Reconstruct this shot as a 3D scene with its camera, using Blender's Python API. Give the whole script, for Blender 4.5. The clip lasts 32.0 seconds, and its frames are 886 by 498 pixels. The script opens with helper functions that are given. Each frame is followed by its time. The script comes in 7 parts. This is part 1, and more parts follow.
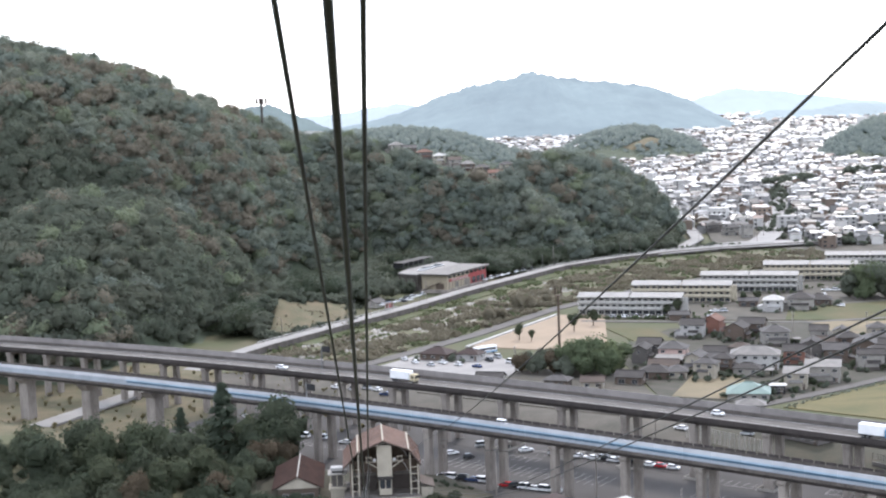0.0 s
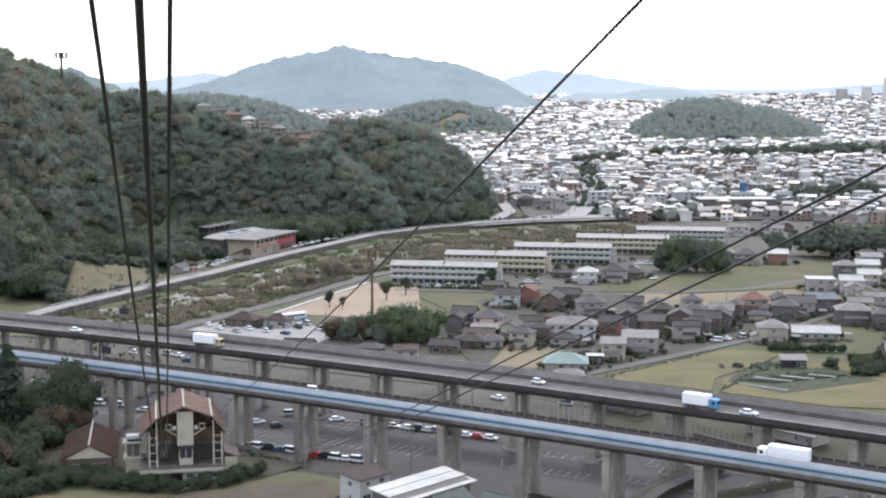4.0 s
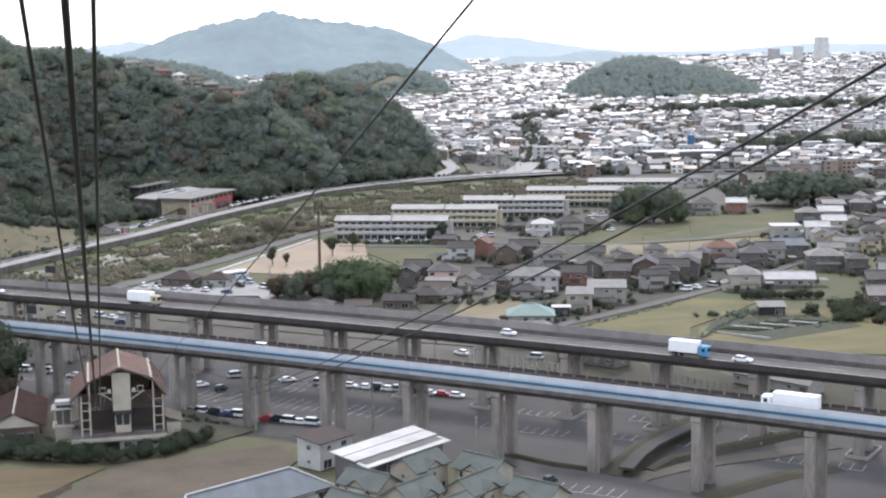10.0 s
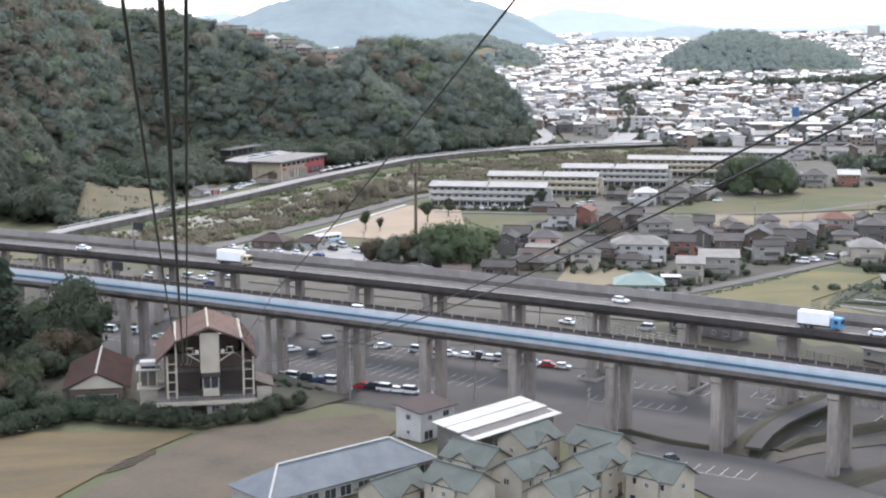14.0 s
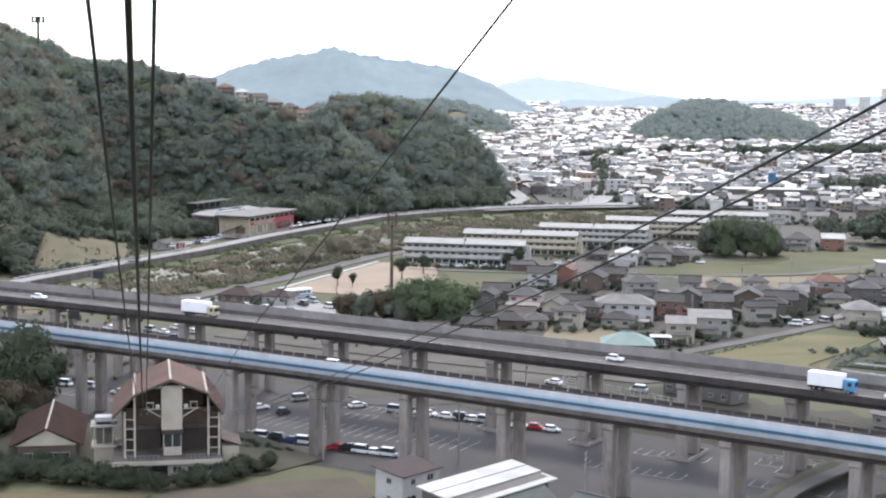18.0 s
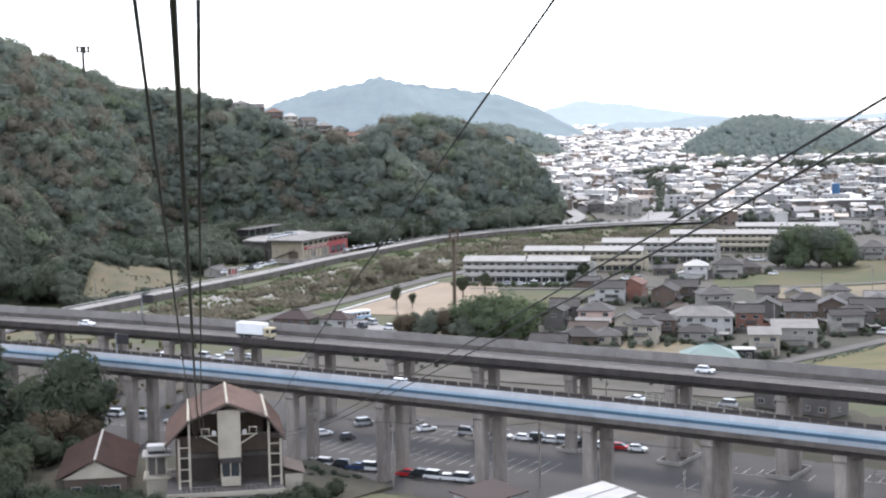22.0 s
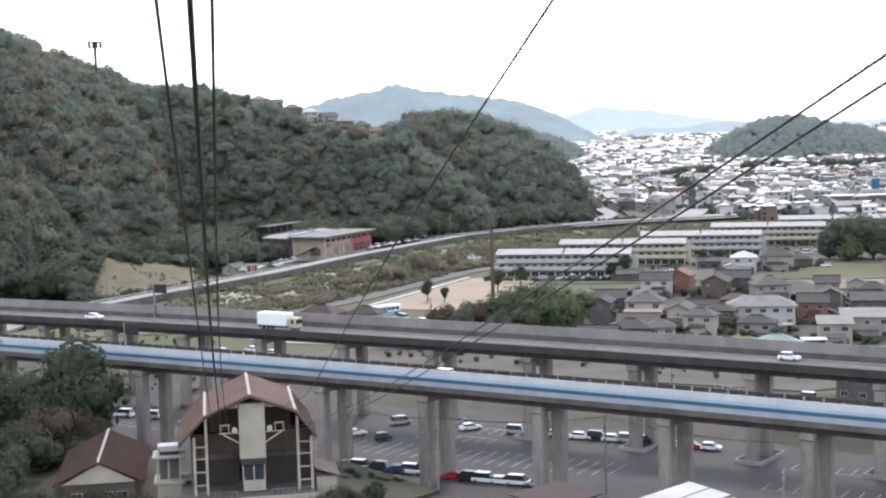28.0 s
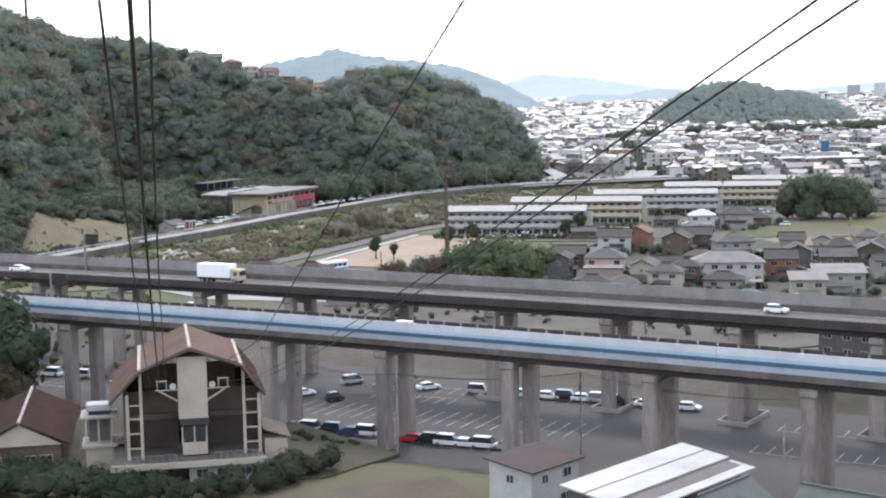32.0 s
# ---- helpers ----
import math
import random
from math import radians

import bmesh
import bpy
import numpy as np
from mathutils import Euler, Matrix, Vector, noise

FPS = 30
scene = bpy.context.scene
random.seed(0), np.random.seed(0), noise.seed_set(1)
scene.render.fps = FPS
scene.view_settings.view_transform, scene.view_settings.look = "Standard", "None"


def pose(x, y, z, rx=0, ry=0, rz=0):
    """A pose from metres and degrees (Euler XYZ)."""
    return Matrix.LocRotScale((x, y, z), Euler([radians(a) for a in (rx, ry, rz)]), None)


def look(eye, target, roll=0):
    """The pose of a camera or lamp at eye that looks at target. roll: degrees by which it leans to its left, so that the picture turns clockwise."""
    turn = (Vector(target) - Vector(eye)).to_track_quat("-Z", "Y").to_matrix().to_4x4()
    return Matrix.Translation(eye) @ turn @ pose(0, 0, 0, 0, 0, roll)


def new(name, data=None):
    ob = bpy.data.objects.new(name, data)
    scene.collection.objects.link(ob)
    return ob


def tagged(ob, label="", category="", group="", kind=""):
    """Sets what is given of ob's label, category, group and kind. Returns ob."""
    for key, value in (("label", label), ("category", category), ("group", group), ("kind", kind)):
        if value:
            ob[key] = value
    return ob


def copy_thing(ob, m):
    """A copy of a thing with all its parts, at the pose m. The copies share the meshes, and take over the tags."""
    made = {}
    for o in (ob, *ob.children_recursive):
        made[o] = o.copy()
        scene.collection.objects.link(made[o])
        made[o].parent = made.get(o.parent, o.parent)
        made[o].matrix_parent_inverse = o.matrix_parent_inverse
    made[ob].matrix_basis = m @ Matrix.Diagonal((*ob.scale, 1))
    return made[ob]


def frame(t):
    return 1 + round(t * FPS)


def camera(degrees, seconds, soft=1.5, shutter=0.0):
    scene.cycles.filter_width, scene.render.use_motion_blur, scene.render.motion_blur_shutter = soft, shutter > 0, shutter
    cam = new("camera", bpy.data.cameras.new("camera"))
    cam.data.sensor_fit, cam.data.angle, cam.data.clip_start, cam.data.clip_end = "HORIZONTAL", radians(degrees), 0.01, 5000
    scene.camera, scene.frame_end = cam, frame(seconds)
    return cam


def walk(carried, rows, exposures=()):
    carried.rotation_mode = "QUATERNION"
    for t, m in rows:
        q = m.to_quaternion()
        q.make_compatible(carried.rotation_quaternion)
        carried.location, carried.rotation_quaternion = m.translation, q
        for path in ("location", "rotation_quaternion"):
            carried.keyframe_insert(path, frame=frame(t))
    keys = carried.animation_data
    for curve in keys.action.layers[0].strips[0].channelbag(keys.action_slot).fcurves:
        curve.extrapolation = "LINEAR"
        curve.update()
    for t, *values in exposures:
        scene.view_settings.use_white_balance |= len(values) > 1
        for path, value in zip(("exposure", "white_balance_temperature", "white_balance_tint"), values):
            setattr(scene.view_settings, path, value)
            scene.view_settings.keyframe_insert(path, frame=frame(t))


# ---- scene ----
cam = camera(33.68, 32.0, soft=2.2)
PATH = [
    (0.0, look((0, -389.15, 105.40), (5.93, -289.82, 95.44), -2.12)),
    (0.5, look((0, -386.23, 104.42), (8.94, -287.16, 94.22), -0.75)),
    (1.0, look((0, -383.32, 103.44), (12.48, -284.65, 93.03), -0.22)),
    (1.5, look((0, -380.41, 102.47), (14.90, -282.12, 91.62), 0.26)),
    (2.0, look((0, -377.50, 101.49), (16.38, -279.50, 90.20), 0.63)),
    (2.5, look((0, -374.60, 100.53), (17.21, -276.77, 88.95), 0.55)),
    (3.0, look((0, -371.70, 99.56), (17.88, -274.00, 87.94), 0.51)),
    (3.5, look((0, -368.80, 98.61), (18.46, -271.21, 86.94), 0.28)),
    (5.5, look((0, -357.22, 94.81), (20.94, -260.21, 82.61), -0.33)),
    (6.0, look((0, -354.34, 93.87), (21.94, -257.56, 81.55), -0.31)),
    (6.5, look((0, -351.45, 92.94), (23.16, -254.90, 81.08), -0.44)),
    (7.0, look((0, -348.57, 92.01), (24.90, -252.35, 81.02), -0.50)),
    (7.5, look((0, -345.69, 91.08), (26.65, -249.87, 80.75), -0.70)),
    (8.0, look((0, -342.82, 90.16), (27.67, -247.31, 79.52), -0.55)),
    (8.5, look((0, -339.95, 89.24), (27.57, -244.47, 78.06), -0.45)),
    (9.0, look((0, -337.07, 88.32), (26.26, -241.29, 76.66), -0.51)),
    (9.5, look((0, -334.21, 87.41), (24.74, -238.12, 74.94), -0.64)),
    (10.0, look((0, -331.34, 86.51), (23.37, -235.11, 72.62), -0.78)),
    (10.5, look((0, -328.48, 85.60), (22.91, -232.33, 70.43), -1.01)),
    (11.0, look((0, -325.62, 84.71), (22.87, -229.49, 69.36), -0.80)),
    (11.5, look((0, -322.76, 83.81), (22.56, -226.49, 68.86), -0.50)),
    (12.0, look((0, -319.90, 82.92), (21.68, -223.35, 68.49), -0.50)),
    (12.5, look((0, -317.05, 82.03), (20.72, -220.24, 67.99), -0.46)),
    (13.0, look((0, -314.20, 81.15), (19.84, -217.20, 67.09), -0.28)),
    (13.5, look((0, -311.35, 80.27), (19.04, -214.25, 65.83), -0.28)),
    (14.0, look((0, -308.51, 79.40), (17.59, -211.29, 63.97), -0.24)),
    (14.5, look((0, -305.67, 78.53), (20.06, -208.80, 63.90), 1.07)),
    (16.5, look((0, -294.33, 75.09), (20.13, -197.02, 63.83), 1.20)),
    (17.0, look((0, -291.50, 74.24), (19.30, -194.06, 62.64), 1.08)),
    (17.5, look((0, -288.67, 73.39), (19.57, -191.26, 62.02), 1.04)),
    (18.0, look((0, -285.85, 72.55), (20.07, -188.49, 61.67), 0.84)),
    (18.5, look((0, -283.03, 71.71), (19.91, -185.59, 61.19), 0.56)),
    (19.0, look((0, -280.21, 70.88), (19.57, -182.67, 60.69), 0.27)),
    (19.5, look((0, -277.39, 70.05), (19.00, -179.73, 59.99), 0.24)),
    (20.0, look((0, -274.58, 69.22), (17.88, -176.68, 59.35), -0.12)),
    (20.5, look((0, -271.77, 68.40), (16.81, -173.67, 58.69), -0.48)),
    (21.0, look((0, -268.96, 67.58), (16.19, -170.73, 58.14), -0.81)),
    (21.5, look((0, -266.15, 66.77), (16.31, -167.92, 57.62), -0.84)),
    (22.0, look((0, -263.35, 65.96), (16.79, -165.17, 57.08), -0.98)),
    (22.5, look((0, -260.55, 65.15), (17.11, -162.40, 56.50), -1.21)),
    (23.0, look((0, -257.75, 64.35), (17.22, -159.61, 55.92), -1.45)),
    (23.5, look((0, -254.96, 63.55), (16.99, -156.77, 55.08), -1.55)),
    (24.0, look((0, -252.16, 62.76), (16.54, -153.92, 54.16), -1.74)),
    (24.5, look((0, -249.37, 61.97), (16.14, -151.07, 53.26), -1.80)),
    (25.0, look((0, -246.59, 61.18), (15.88, -148.25, 52.36), -1.95)),
    (25.5, look((0, -243.80, 60.40), (15.64, -145.43, 51.52), -1.98)),
    (27.5, look((0, -232.69, 57.31), (15.60, -134.24, 49.31), -1.48)),
    (28.0, look((0, -229.92, 56.55), (15.66, -131.49, 48.42), -1.53)),
    (28.5, look((0, -227.15, 55.79), (15.98, -128.80, 47.33), -1.40)),
    (29.0, look((0, -224.38, 55.04), (16.97, -126.22, 46.28), -0.78)),
    (29.5, look((0, -221.62, 54.29), (17.81, -123.63, 45.25), -0.65)),
    (30.0, look((0, -218.86, 53.55), (18.69, -121.07, 44.13), -0.58)),
    (30.5, look((0, -216.10, 52.80), (19.58, -118.52, 43.08), -0.52)),
    (31.0, look((0, -213.34, 52.07), (20.18, -115.90, 42.14), -0.53)),
    (31.5, look((0, -210.59, 51.33), (20.09, -113.15, 41.21), -0.82)),
    (32.0, look((0, -207.84, 50.60), (19.71, -110.35, 40.20), -1.07)),
]
walk(cam, PATH, exposures=[(0.0, 1.69, 6470, 14), (1.0, 1.57, 6470, 14), (2.0, 1.45, 6470, 14), (6.5, 1.44, 6470, 14), (10.0, 1.47, 6470, 14), (11.5, 1.63, 6470, 14), (13.0, 1.69, 6470, 14), (14.5, 1.69, 6470, 14), (17.0, 1.61, 6470, 14), (23.0, 1.59, 6470, 14), (32.0, 1.57, 6470, 14)])

# ---------------------------------------------------------------- light
world = bpy.data.worlds.new("world")
scene.world = world
world.use_nodes = True
wn = world.node_tree
sky = wn.nodes.new("ShaderNodeTexSky")
sky.sky_type, sky.sun_disc = "NISHITA", False
sky.sun_elevation, sky.sun_rotation = radians(46), radians(18)
sky.air_density, sky.dust_density, sky.ozone_density = 1.0, 0.6, 2.0
wn.nodes["Background"].inputs[1].default_value = 0.15
# thin bright cloud evens the sky out
veil = wn.nodes.new("ShaderNodeMix")
veil.data_type = "RGBA"
veil.inputs[0].default_value = 0.75
veil.inputs[7].default_value = (5.9, 6.4, 7.1, 1)
wn.links.new(sky.outputs[0], veil.inputs[6])
wn.links.new(veil.outputs[2], wn.nodes["Background"].inputs[0])

sun = new("sun", bpy.data.lights.new("sun", "SUN"))
sun.data.energy, sun.data.angle, sun.data.color = 1.0, radians(10.0), (1.0, 0.955, 0.89)
SUN_AZ, SUN_EL = radians(18), radians(46)
sun.matrix_world = look((0, 0, 400), (-math.sin(SUN_AZ) * math.cos(SUN_EL), -math.cos(SUN_AZ) * math.cos(SUN_EL), 400 - math.sin(SUN_EL)))

# ---------------------------------------------------------------- materials
def mat(name, a, b=None, rough=0.8, metal=0.0, scale=0.5, fine=6.0, bump=0.15, vary=0.0, island=0.0, spec=0.22, stretch=(1, 1, 1)):
    """A surface of two colours mixed by a coarse and a fine noise, with relief; vary: brightness from piece to piece."""
    m = bpy.data.materials.new(name)
    m.use_nodes = True
    nt = m.node_tree
    n, l = nt.nodes, nt.links
    bs = n["Principled BSDF"]
    bs.inputs["Roughness"].default_value, bs.inputs["Metallic"].default_value = rough, metal
    bs.inputs["Specular IOR Level"].default_value = spec
    b = b or tuple(c * 0.72 for c in a)
    geo = n.new("ShaderNodeNewGeometry")
    mp = n.new("ShaderNodeMapping")
    mp.inputs["Scale"].default_value = stretch
    l.new(geo.outputs["Position"], mp.inputs[0])
    n1, n2 = n.new("ShaderNodeTexNoise"), n.new("ShaderNodeTexNoise")
    n1.inputs["Scale"].default_value, n1.inputs["Detail"].default_value = scale, 4
    n2.inputs["Scale"].default_value, n2.inputs["Detail"].default_value = fine, 3
    for k in (n1, n2):
        l.new(mp.outputs[0], k.inputs["Vector"])
    add = n.new("ShaderNodeMath")
    add.operation = "MULTIPLY_ADD"
    add.inputs[1].default_value = 0.45
    l.new(n2.outputs[0], add.inputs[0])
    l.new(n1.outputs[0], add.inputs[2])
    ramp = n.new("ShaderNodeMapRange")
    ramp.inputs["From Min"].default_value, ramp.inputs["From Max"].default_value = 0.5, 0.95
    l.new(add.outputs[0], ramp.inputs["Value"])
    mix = n.new("ShaderNodeMix")
    mix.data_type = "RGBA"
    mix.inputs[6].default_value, mix.inputs[7].default_value = (*a, 1), (*b, 1)
    l.new(ramp.outputs[0], mix.inputs[0])
    out = mix.outputs[2]
    if vary or island:
        if island:
            src = geo.outputs["Random Per Island"]
        else:
            src = n.new("ShaderNodeObjectInfo").outputs["Random"]
        k = island or vary
        r2 = n.new("ShaderNodeMapRange")
        r2.inputs["To Min"].default_value, r2.inputs["To Max"].default_value = 1 - k, 1 + k
        l.new(src, r2.inputs["Value"])
        mul = n.new("ShaderNodeVectorMath")
        mul.operation = "SCALE"
        l.new(out, mul.inputs[0])
        l.new(r2.outputs[0], mul.inputs["Scale"])
        out = mul.outputs[0]
    l.new(out, bs.inputs["Base Color"])
    if bump:
        bp = n.new("ShaderNodeBump")
        bp.inputs["Strength"].default_value, bp.inputs["Distance"].default_value = bump, 0.1
        l.new(n2.outputs[0], bp.inputs["Height"])
        l.new(bp.outputs[0], bs.inputs["Normal"])
    return m


def haze_glow(name, color, strength, base=(0.1, 0.12, 0.12)):
    """A far backdrop surface whose emission puts the pale haze of distance into it."""
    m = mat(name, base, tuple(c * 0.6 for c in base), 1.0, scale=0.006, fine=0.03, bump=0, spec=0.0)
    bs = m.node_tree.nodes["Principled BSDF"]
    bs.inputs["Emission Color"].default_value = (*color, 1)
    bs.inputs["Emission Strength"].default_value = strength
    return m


M = dict(
    grass=mat("grass", (0.0514, 0.0612, 0.0282), (0.0784, 0.0686, 0.0416), 0.95, scale=0.03, fine=0.6, bump=0.3),
    meadow=mat("meadow", (0.046, 0.056, 0.024), (0.086, 0.07, 0.036), 0.95, scale=0.05, fine=1.2, bump=0.3),
    rice=mat("rice", (0.122, 0.098, 0.046), (0.066, 0.066, 0.03), 0.95, scale=0.07, fine=1.0, bump=0.4, stretch=(0.5, 1.3, 1)),
    straw=mat("straw", (0.165, 0.132, 0.085), (0.105, 0.09, 0.058), 0.95, scale=0.05, fine=1.2, bump=0.2),
    soil=mat("soil", (0.084, 0.065, 0.046), (0.052, 0.043, 0.032), 0.95, scale=0.08, fine=1.0, bump=0.3),
    sand=mat("sand", (0.24, 0.185, 0.132), (0.19, 0.148, 0.108), 0.95, scale=0.05, fine=1.0, bump=0.1),
    gravel=mat("gravel", (0.264, 0.24, 0.208), (0.144, 0.136, 0.104), 0.95, scale=0.05, fine=0.7, bump=0.4),
    asphalt=mat("asphalt", (0.056, 0.051, 0.048), (0.038, 0.035, 0.033), 0.85, scale=0.08, fine=2.0, bump=0.1),
    road=mat("road", (0.215, 0.204, 0.193), (0.16, 0.152, 0.144), 0.8, scale=0.1, fine=1.5, bump=0.1),
    deck=mat("deck", (0.102, 0.093, 0.086), (0.074, 0.068, 0.063), 0.95, scale=0.1, fine=1.5, bump=0.1),
    line=mat("line", (0.75, 0.75, 0.73), (0.55, 0.55, 0.53), 0.7, scale=1.0, fine=8, bump=0),
    concrete=mat("concrete", (0.255, 0.226, 0.198), (0.135, 0.118, 0.104), 0.85, scale=0.25, fine=2.0, bump=0.15, stretch=(1, 1, 0.25)),
    darkconc=mat("darkconc", (0.108, 0.094, 0.084), (0.055, 0.048, 0.043), 0.85, scale=0.3, fine=2.0, bump=0.15, stretch=(1, 1, 0.3)),
    wallgrey=mat("wallgrey", (0.20, 0.183, 0.173), (0.15, 0.137, 0.13), 0.75, scale=0.3, fine=1.5, bump=0.05, vary=0.10),
    panelwhite=mat("panelwhite", (0.42, 0.425, 0.445), (0.34, 0.345, 0.365), 0.5, scale=0.3, fine=2.0, bump=0.05, vary=0.06),
    panelsky=mat("panelsky", (0.285, 0.37, 0.44), (0.235, 0.315, 0.38), 0.5, scale=0.3, fine=2.0, bump=0.05, vary=0.06),
    panelblue=mat("panelblue", (0.042, 0.085, 0.125), (0.034, 0.07, 0.105), 0.5, scale=0.3, fine=2.0, bump=0.05, vary=0.06),
    steel=mat("steel", (0.22, 0.22, 0.22), (0.15, 0.15, 0.15), 0.5, 0.6, scale=0.6, fine=4, bump=0.05),
    rope=mat("rope", (0.035, 0.035, 0.035), (0.02, 0.02, 0.02), 0.6, 0.3, scale=2, fine=20, bump=0.2),
    dark=mat("dark", (0.025, 0.025, 0.027), (0.018, 0.018, 0.018), 0.7, scale=1, fine=6, bump=0.05),
    glass=mat("glass", (0.03, 0.035, 0.04), (0.02, 0.023, 0.026), 0.12, scale=0.6, fine=3, bump=0, spec=0.6),
    cream=mat("cream", (0.315, 0.282, 0.228), (0.235, 0.211, 0.17), 0.85, scale=0.3, fine=3, bump=0.1),
    white=mat("white", (0.37, 0.358, 0.338), (0.265, 0.257, 0.245), 0.8, scale=0.3, fine=3, bump=0.08),
    offwhite=mat("offwhite", (0.255, 0.238, 0.213), (0.185, 0.173, 0.155), 0.85, scale=0.3, fine=3, bump=0.08),
    grey=mat("grey", (0.112, 0.102, 0.094), (0.08, 0.073, 0.068), 0.85, scale=0.3, fine=3, bump=0.08),
    brown=mat("brown", (0.105, 0.079, 0.063), (0.078, 0.058, 0.045), 0.85, scale=0.4, fine=4, bump=0.1),
    redbrick=mat("redbrick", (0.20, 0.098, 0.072), (0.15, 0.075, 0.058), 0.85, scale=0.4, fine=4, bump=0.1),
    pink=mat("pink", (0.50, 0.36, 0.31), (0.42, 0.30, 0.26), 0.85, scale=0.4, fine=4, bump=0.1),
    yellowwall=mat("yellowwall", (0.387, 0.334, 0.22), (0.317, 0.273, 0.185), 0.85, scale=0.4, fine=4, bump=0.1),
    redwall=mat("redwall", (0.25, 0.045, 0.043), (0.2, 0.038, 0.037), 0.6, scale=0.3, fine=3, bump=0.05),
    tilegrey=mat("tilegrey", (0.072, 0.066, 0.063), (0.044, 0.041, 0.04), 0.8, scale=0.3, fine=5, bump=0.3, stretch=(1, 1, 3)),
    tiledark=mat("tiledark", (0.046, 0.041, 0.038), (0.028, 0.025, 0.024), 0.8, scale=0.3, fine=5, bump=0.3, stretch=(1, 1, 3)),
    tilebrown=mat("tilebrown", (0.072, 0.053, 0.043), (0.046, 0.036, 0.031), 0.8, scale=0.25, fine=5, bump=0.3, stretch=(1, 1, 3)),
    tilered=mat("tilered", (0.115, 0.0544, 0.0382), (0.0833, 0.0416, 0.0299), 0.75, scale=0.3, fine=5, bump=0.3),
    tilelight=mat("tilelight", (0.158, 0.147, 0.136), (0.102, 0.096, 0.09), 0.75, scale=0.3, fine=5, bump=0.3),
    roofwhite=mat("roofwhite", (0.313, 0.306, 0.292), (0.209, 0.205, 0.198), 0.55, scale=0.2, fine=2, bump=0.05),
    roofteal=mat("roofteal", (0.13, 0.182, 0.165), (0.105, 0.148, 0.134), 0.65, scale=0.3, fine=3, bump=0.1),
    roofgreen=mat("roofgreen", (0.082, 0.09, 0.08), (0.056, 0.063, 0.056), 0.8, scale=0.3, fine=4, bump=0.25),
    roofblue=mat("roofblue", (0.0979, 0.109, 0.119), (0.0704, 0.0786, 0.0875), 0.65, scale=0.3, fine=3, bump=0.1),
    roofrust=mat("roofrust", (0.132, 0.078, 0.058), (0.078, 0.051, 0.042), 0.8, scale=0.2, fine=3, bump=0.1),
    bark=mat("bark", (0.10, 0.075, 0.055), (0.06, 0.045, 0.035), 0.95, scale=2, fine=10, bump=0.4),
    rubber=mat("rubber", (0.02, 0.02, 0.02), (0.015, 0.015, 0.015), 0.8, scale=2, fine=8, bump=0.05),
    skyblue=mat("skyblue", (0.072, 0.216, 0.372), (0.06, 0.18, 0.312), 0.6, scale=0.3, fine=2, bump=0.05),
)


def leafmat(name, a, b, c, island=0.13):
    m = mat(name, a, b, 0.9, scale=0.035, fine=0.25, bump=0, island=island, spec=0.1)
    n, l = m.node_tree.nodes, m.node_tree.links
    bs, out = n["Principled BSDF"], n["Material Output"]
    tr, mx = n.new("ShaderNodeBsdfTranslucent"), n.new("ShaderNodeMixShader")
    l.new(bs.inputs["Base Color"].links[0].from_socket, tr.inputs["Color"])
    mx.inputs[0].default_value = 0.5
    l.new(bs.outputs[0], mx.inputs[1])
    l.new(tr.outputs[0], mx.inputs[2])
    l.new(mx.outputs[0], out.inputs["Surface"])
    return m


# hillside leaves: haze of distance is put into these paler, bluer colours
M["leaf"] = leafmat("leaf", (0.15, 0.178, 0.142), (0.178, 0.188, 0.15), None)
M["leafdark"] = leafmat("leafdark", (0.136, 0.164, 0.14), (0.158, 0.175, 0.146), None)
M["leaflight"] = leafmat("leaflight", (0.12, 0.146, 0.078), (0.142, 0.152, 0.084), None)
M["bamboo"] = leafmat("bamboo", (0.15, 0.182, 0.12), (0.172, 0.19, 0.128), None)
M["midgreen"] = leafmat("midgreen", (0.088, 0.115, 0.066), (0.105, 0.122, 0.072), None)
# mid-distance leaves: between the hazy hill colours and the near ones
M["leafmid"] = leafmat("leafmid", (0.094, 0.112, 0.085), (0.112, 0.12, 0.092), None)
# darker leaf colours for nearer trees, with less haze painted in
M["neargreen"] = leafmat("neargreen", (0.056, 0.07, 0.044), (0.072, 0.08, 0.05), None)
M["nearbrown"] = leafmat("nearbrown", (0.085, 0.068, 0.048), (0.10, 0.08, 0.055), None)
# leaves of the town hills: greyed for haze, emission is set further down
M["leafhaze"] = leafmat("leafhaze", (0.135, 0.15, 0.115), (0.16, 0.165, 0.125), None)
M["apart"] = mat("apart", (0.37, 0.358, 0.332), (0.27, 0.261, 0.243), 0.8, scale=0.3, fine=3, bump=0.05)
M["roofpale"] = mat("roofpale", (0.16, 0.156, 0.15), (0.10, 0.098, 0.094), 0.65, scale=0.2, fine=2, bump=0.05, spec=0.4)
# dark brown with the shade inside the station put into the colour
M["bayshade"] = mat("bayshade", (0.052, 0.042, 0.036), (0.036, 0.03, 0.026), 0.85, scale=0.4, fine=3, bump=0.1)
M["towerblue"] = mat("towerblue", (0.04, 0.10, 0.19), (0.03, 0.08, 0.15), 0.5, scale=0.3, fine=2, bump=0.05)
M["wornline"] = mat("wornline", (0.36, 0.35, 0.33), (0.16, 0.155, 0.15), 0.8, scale=0.4, fine=3, bump=0)
M["apartyellow"] = mat("apartyellow", (0.40, 0.355, 0.27), (0.31, 0.277, 0.212), 0.8, scale=0.3, fine=3, bump=0.05)
# stained dark brown; shade below the decks is put into the colour too
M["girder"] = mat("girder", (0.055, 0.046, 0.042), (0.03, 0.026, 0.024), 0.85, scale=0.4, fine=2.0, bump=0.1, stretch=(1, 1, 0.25))
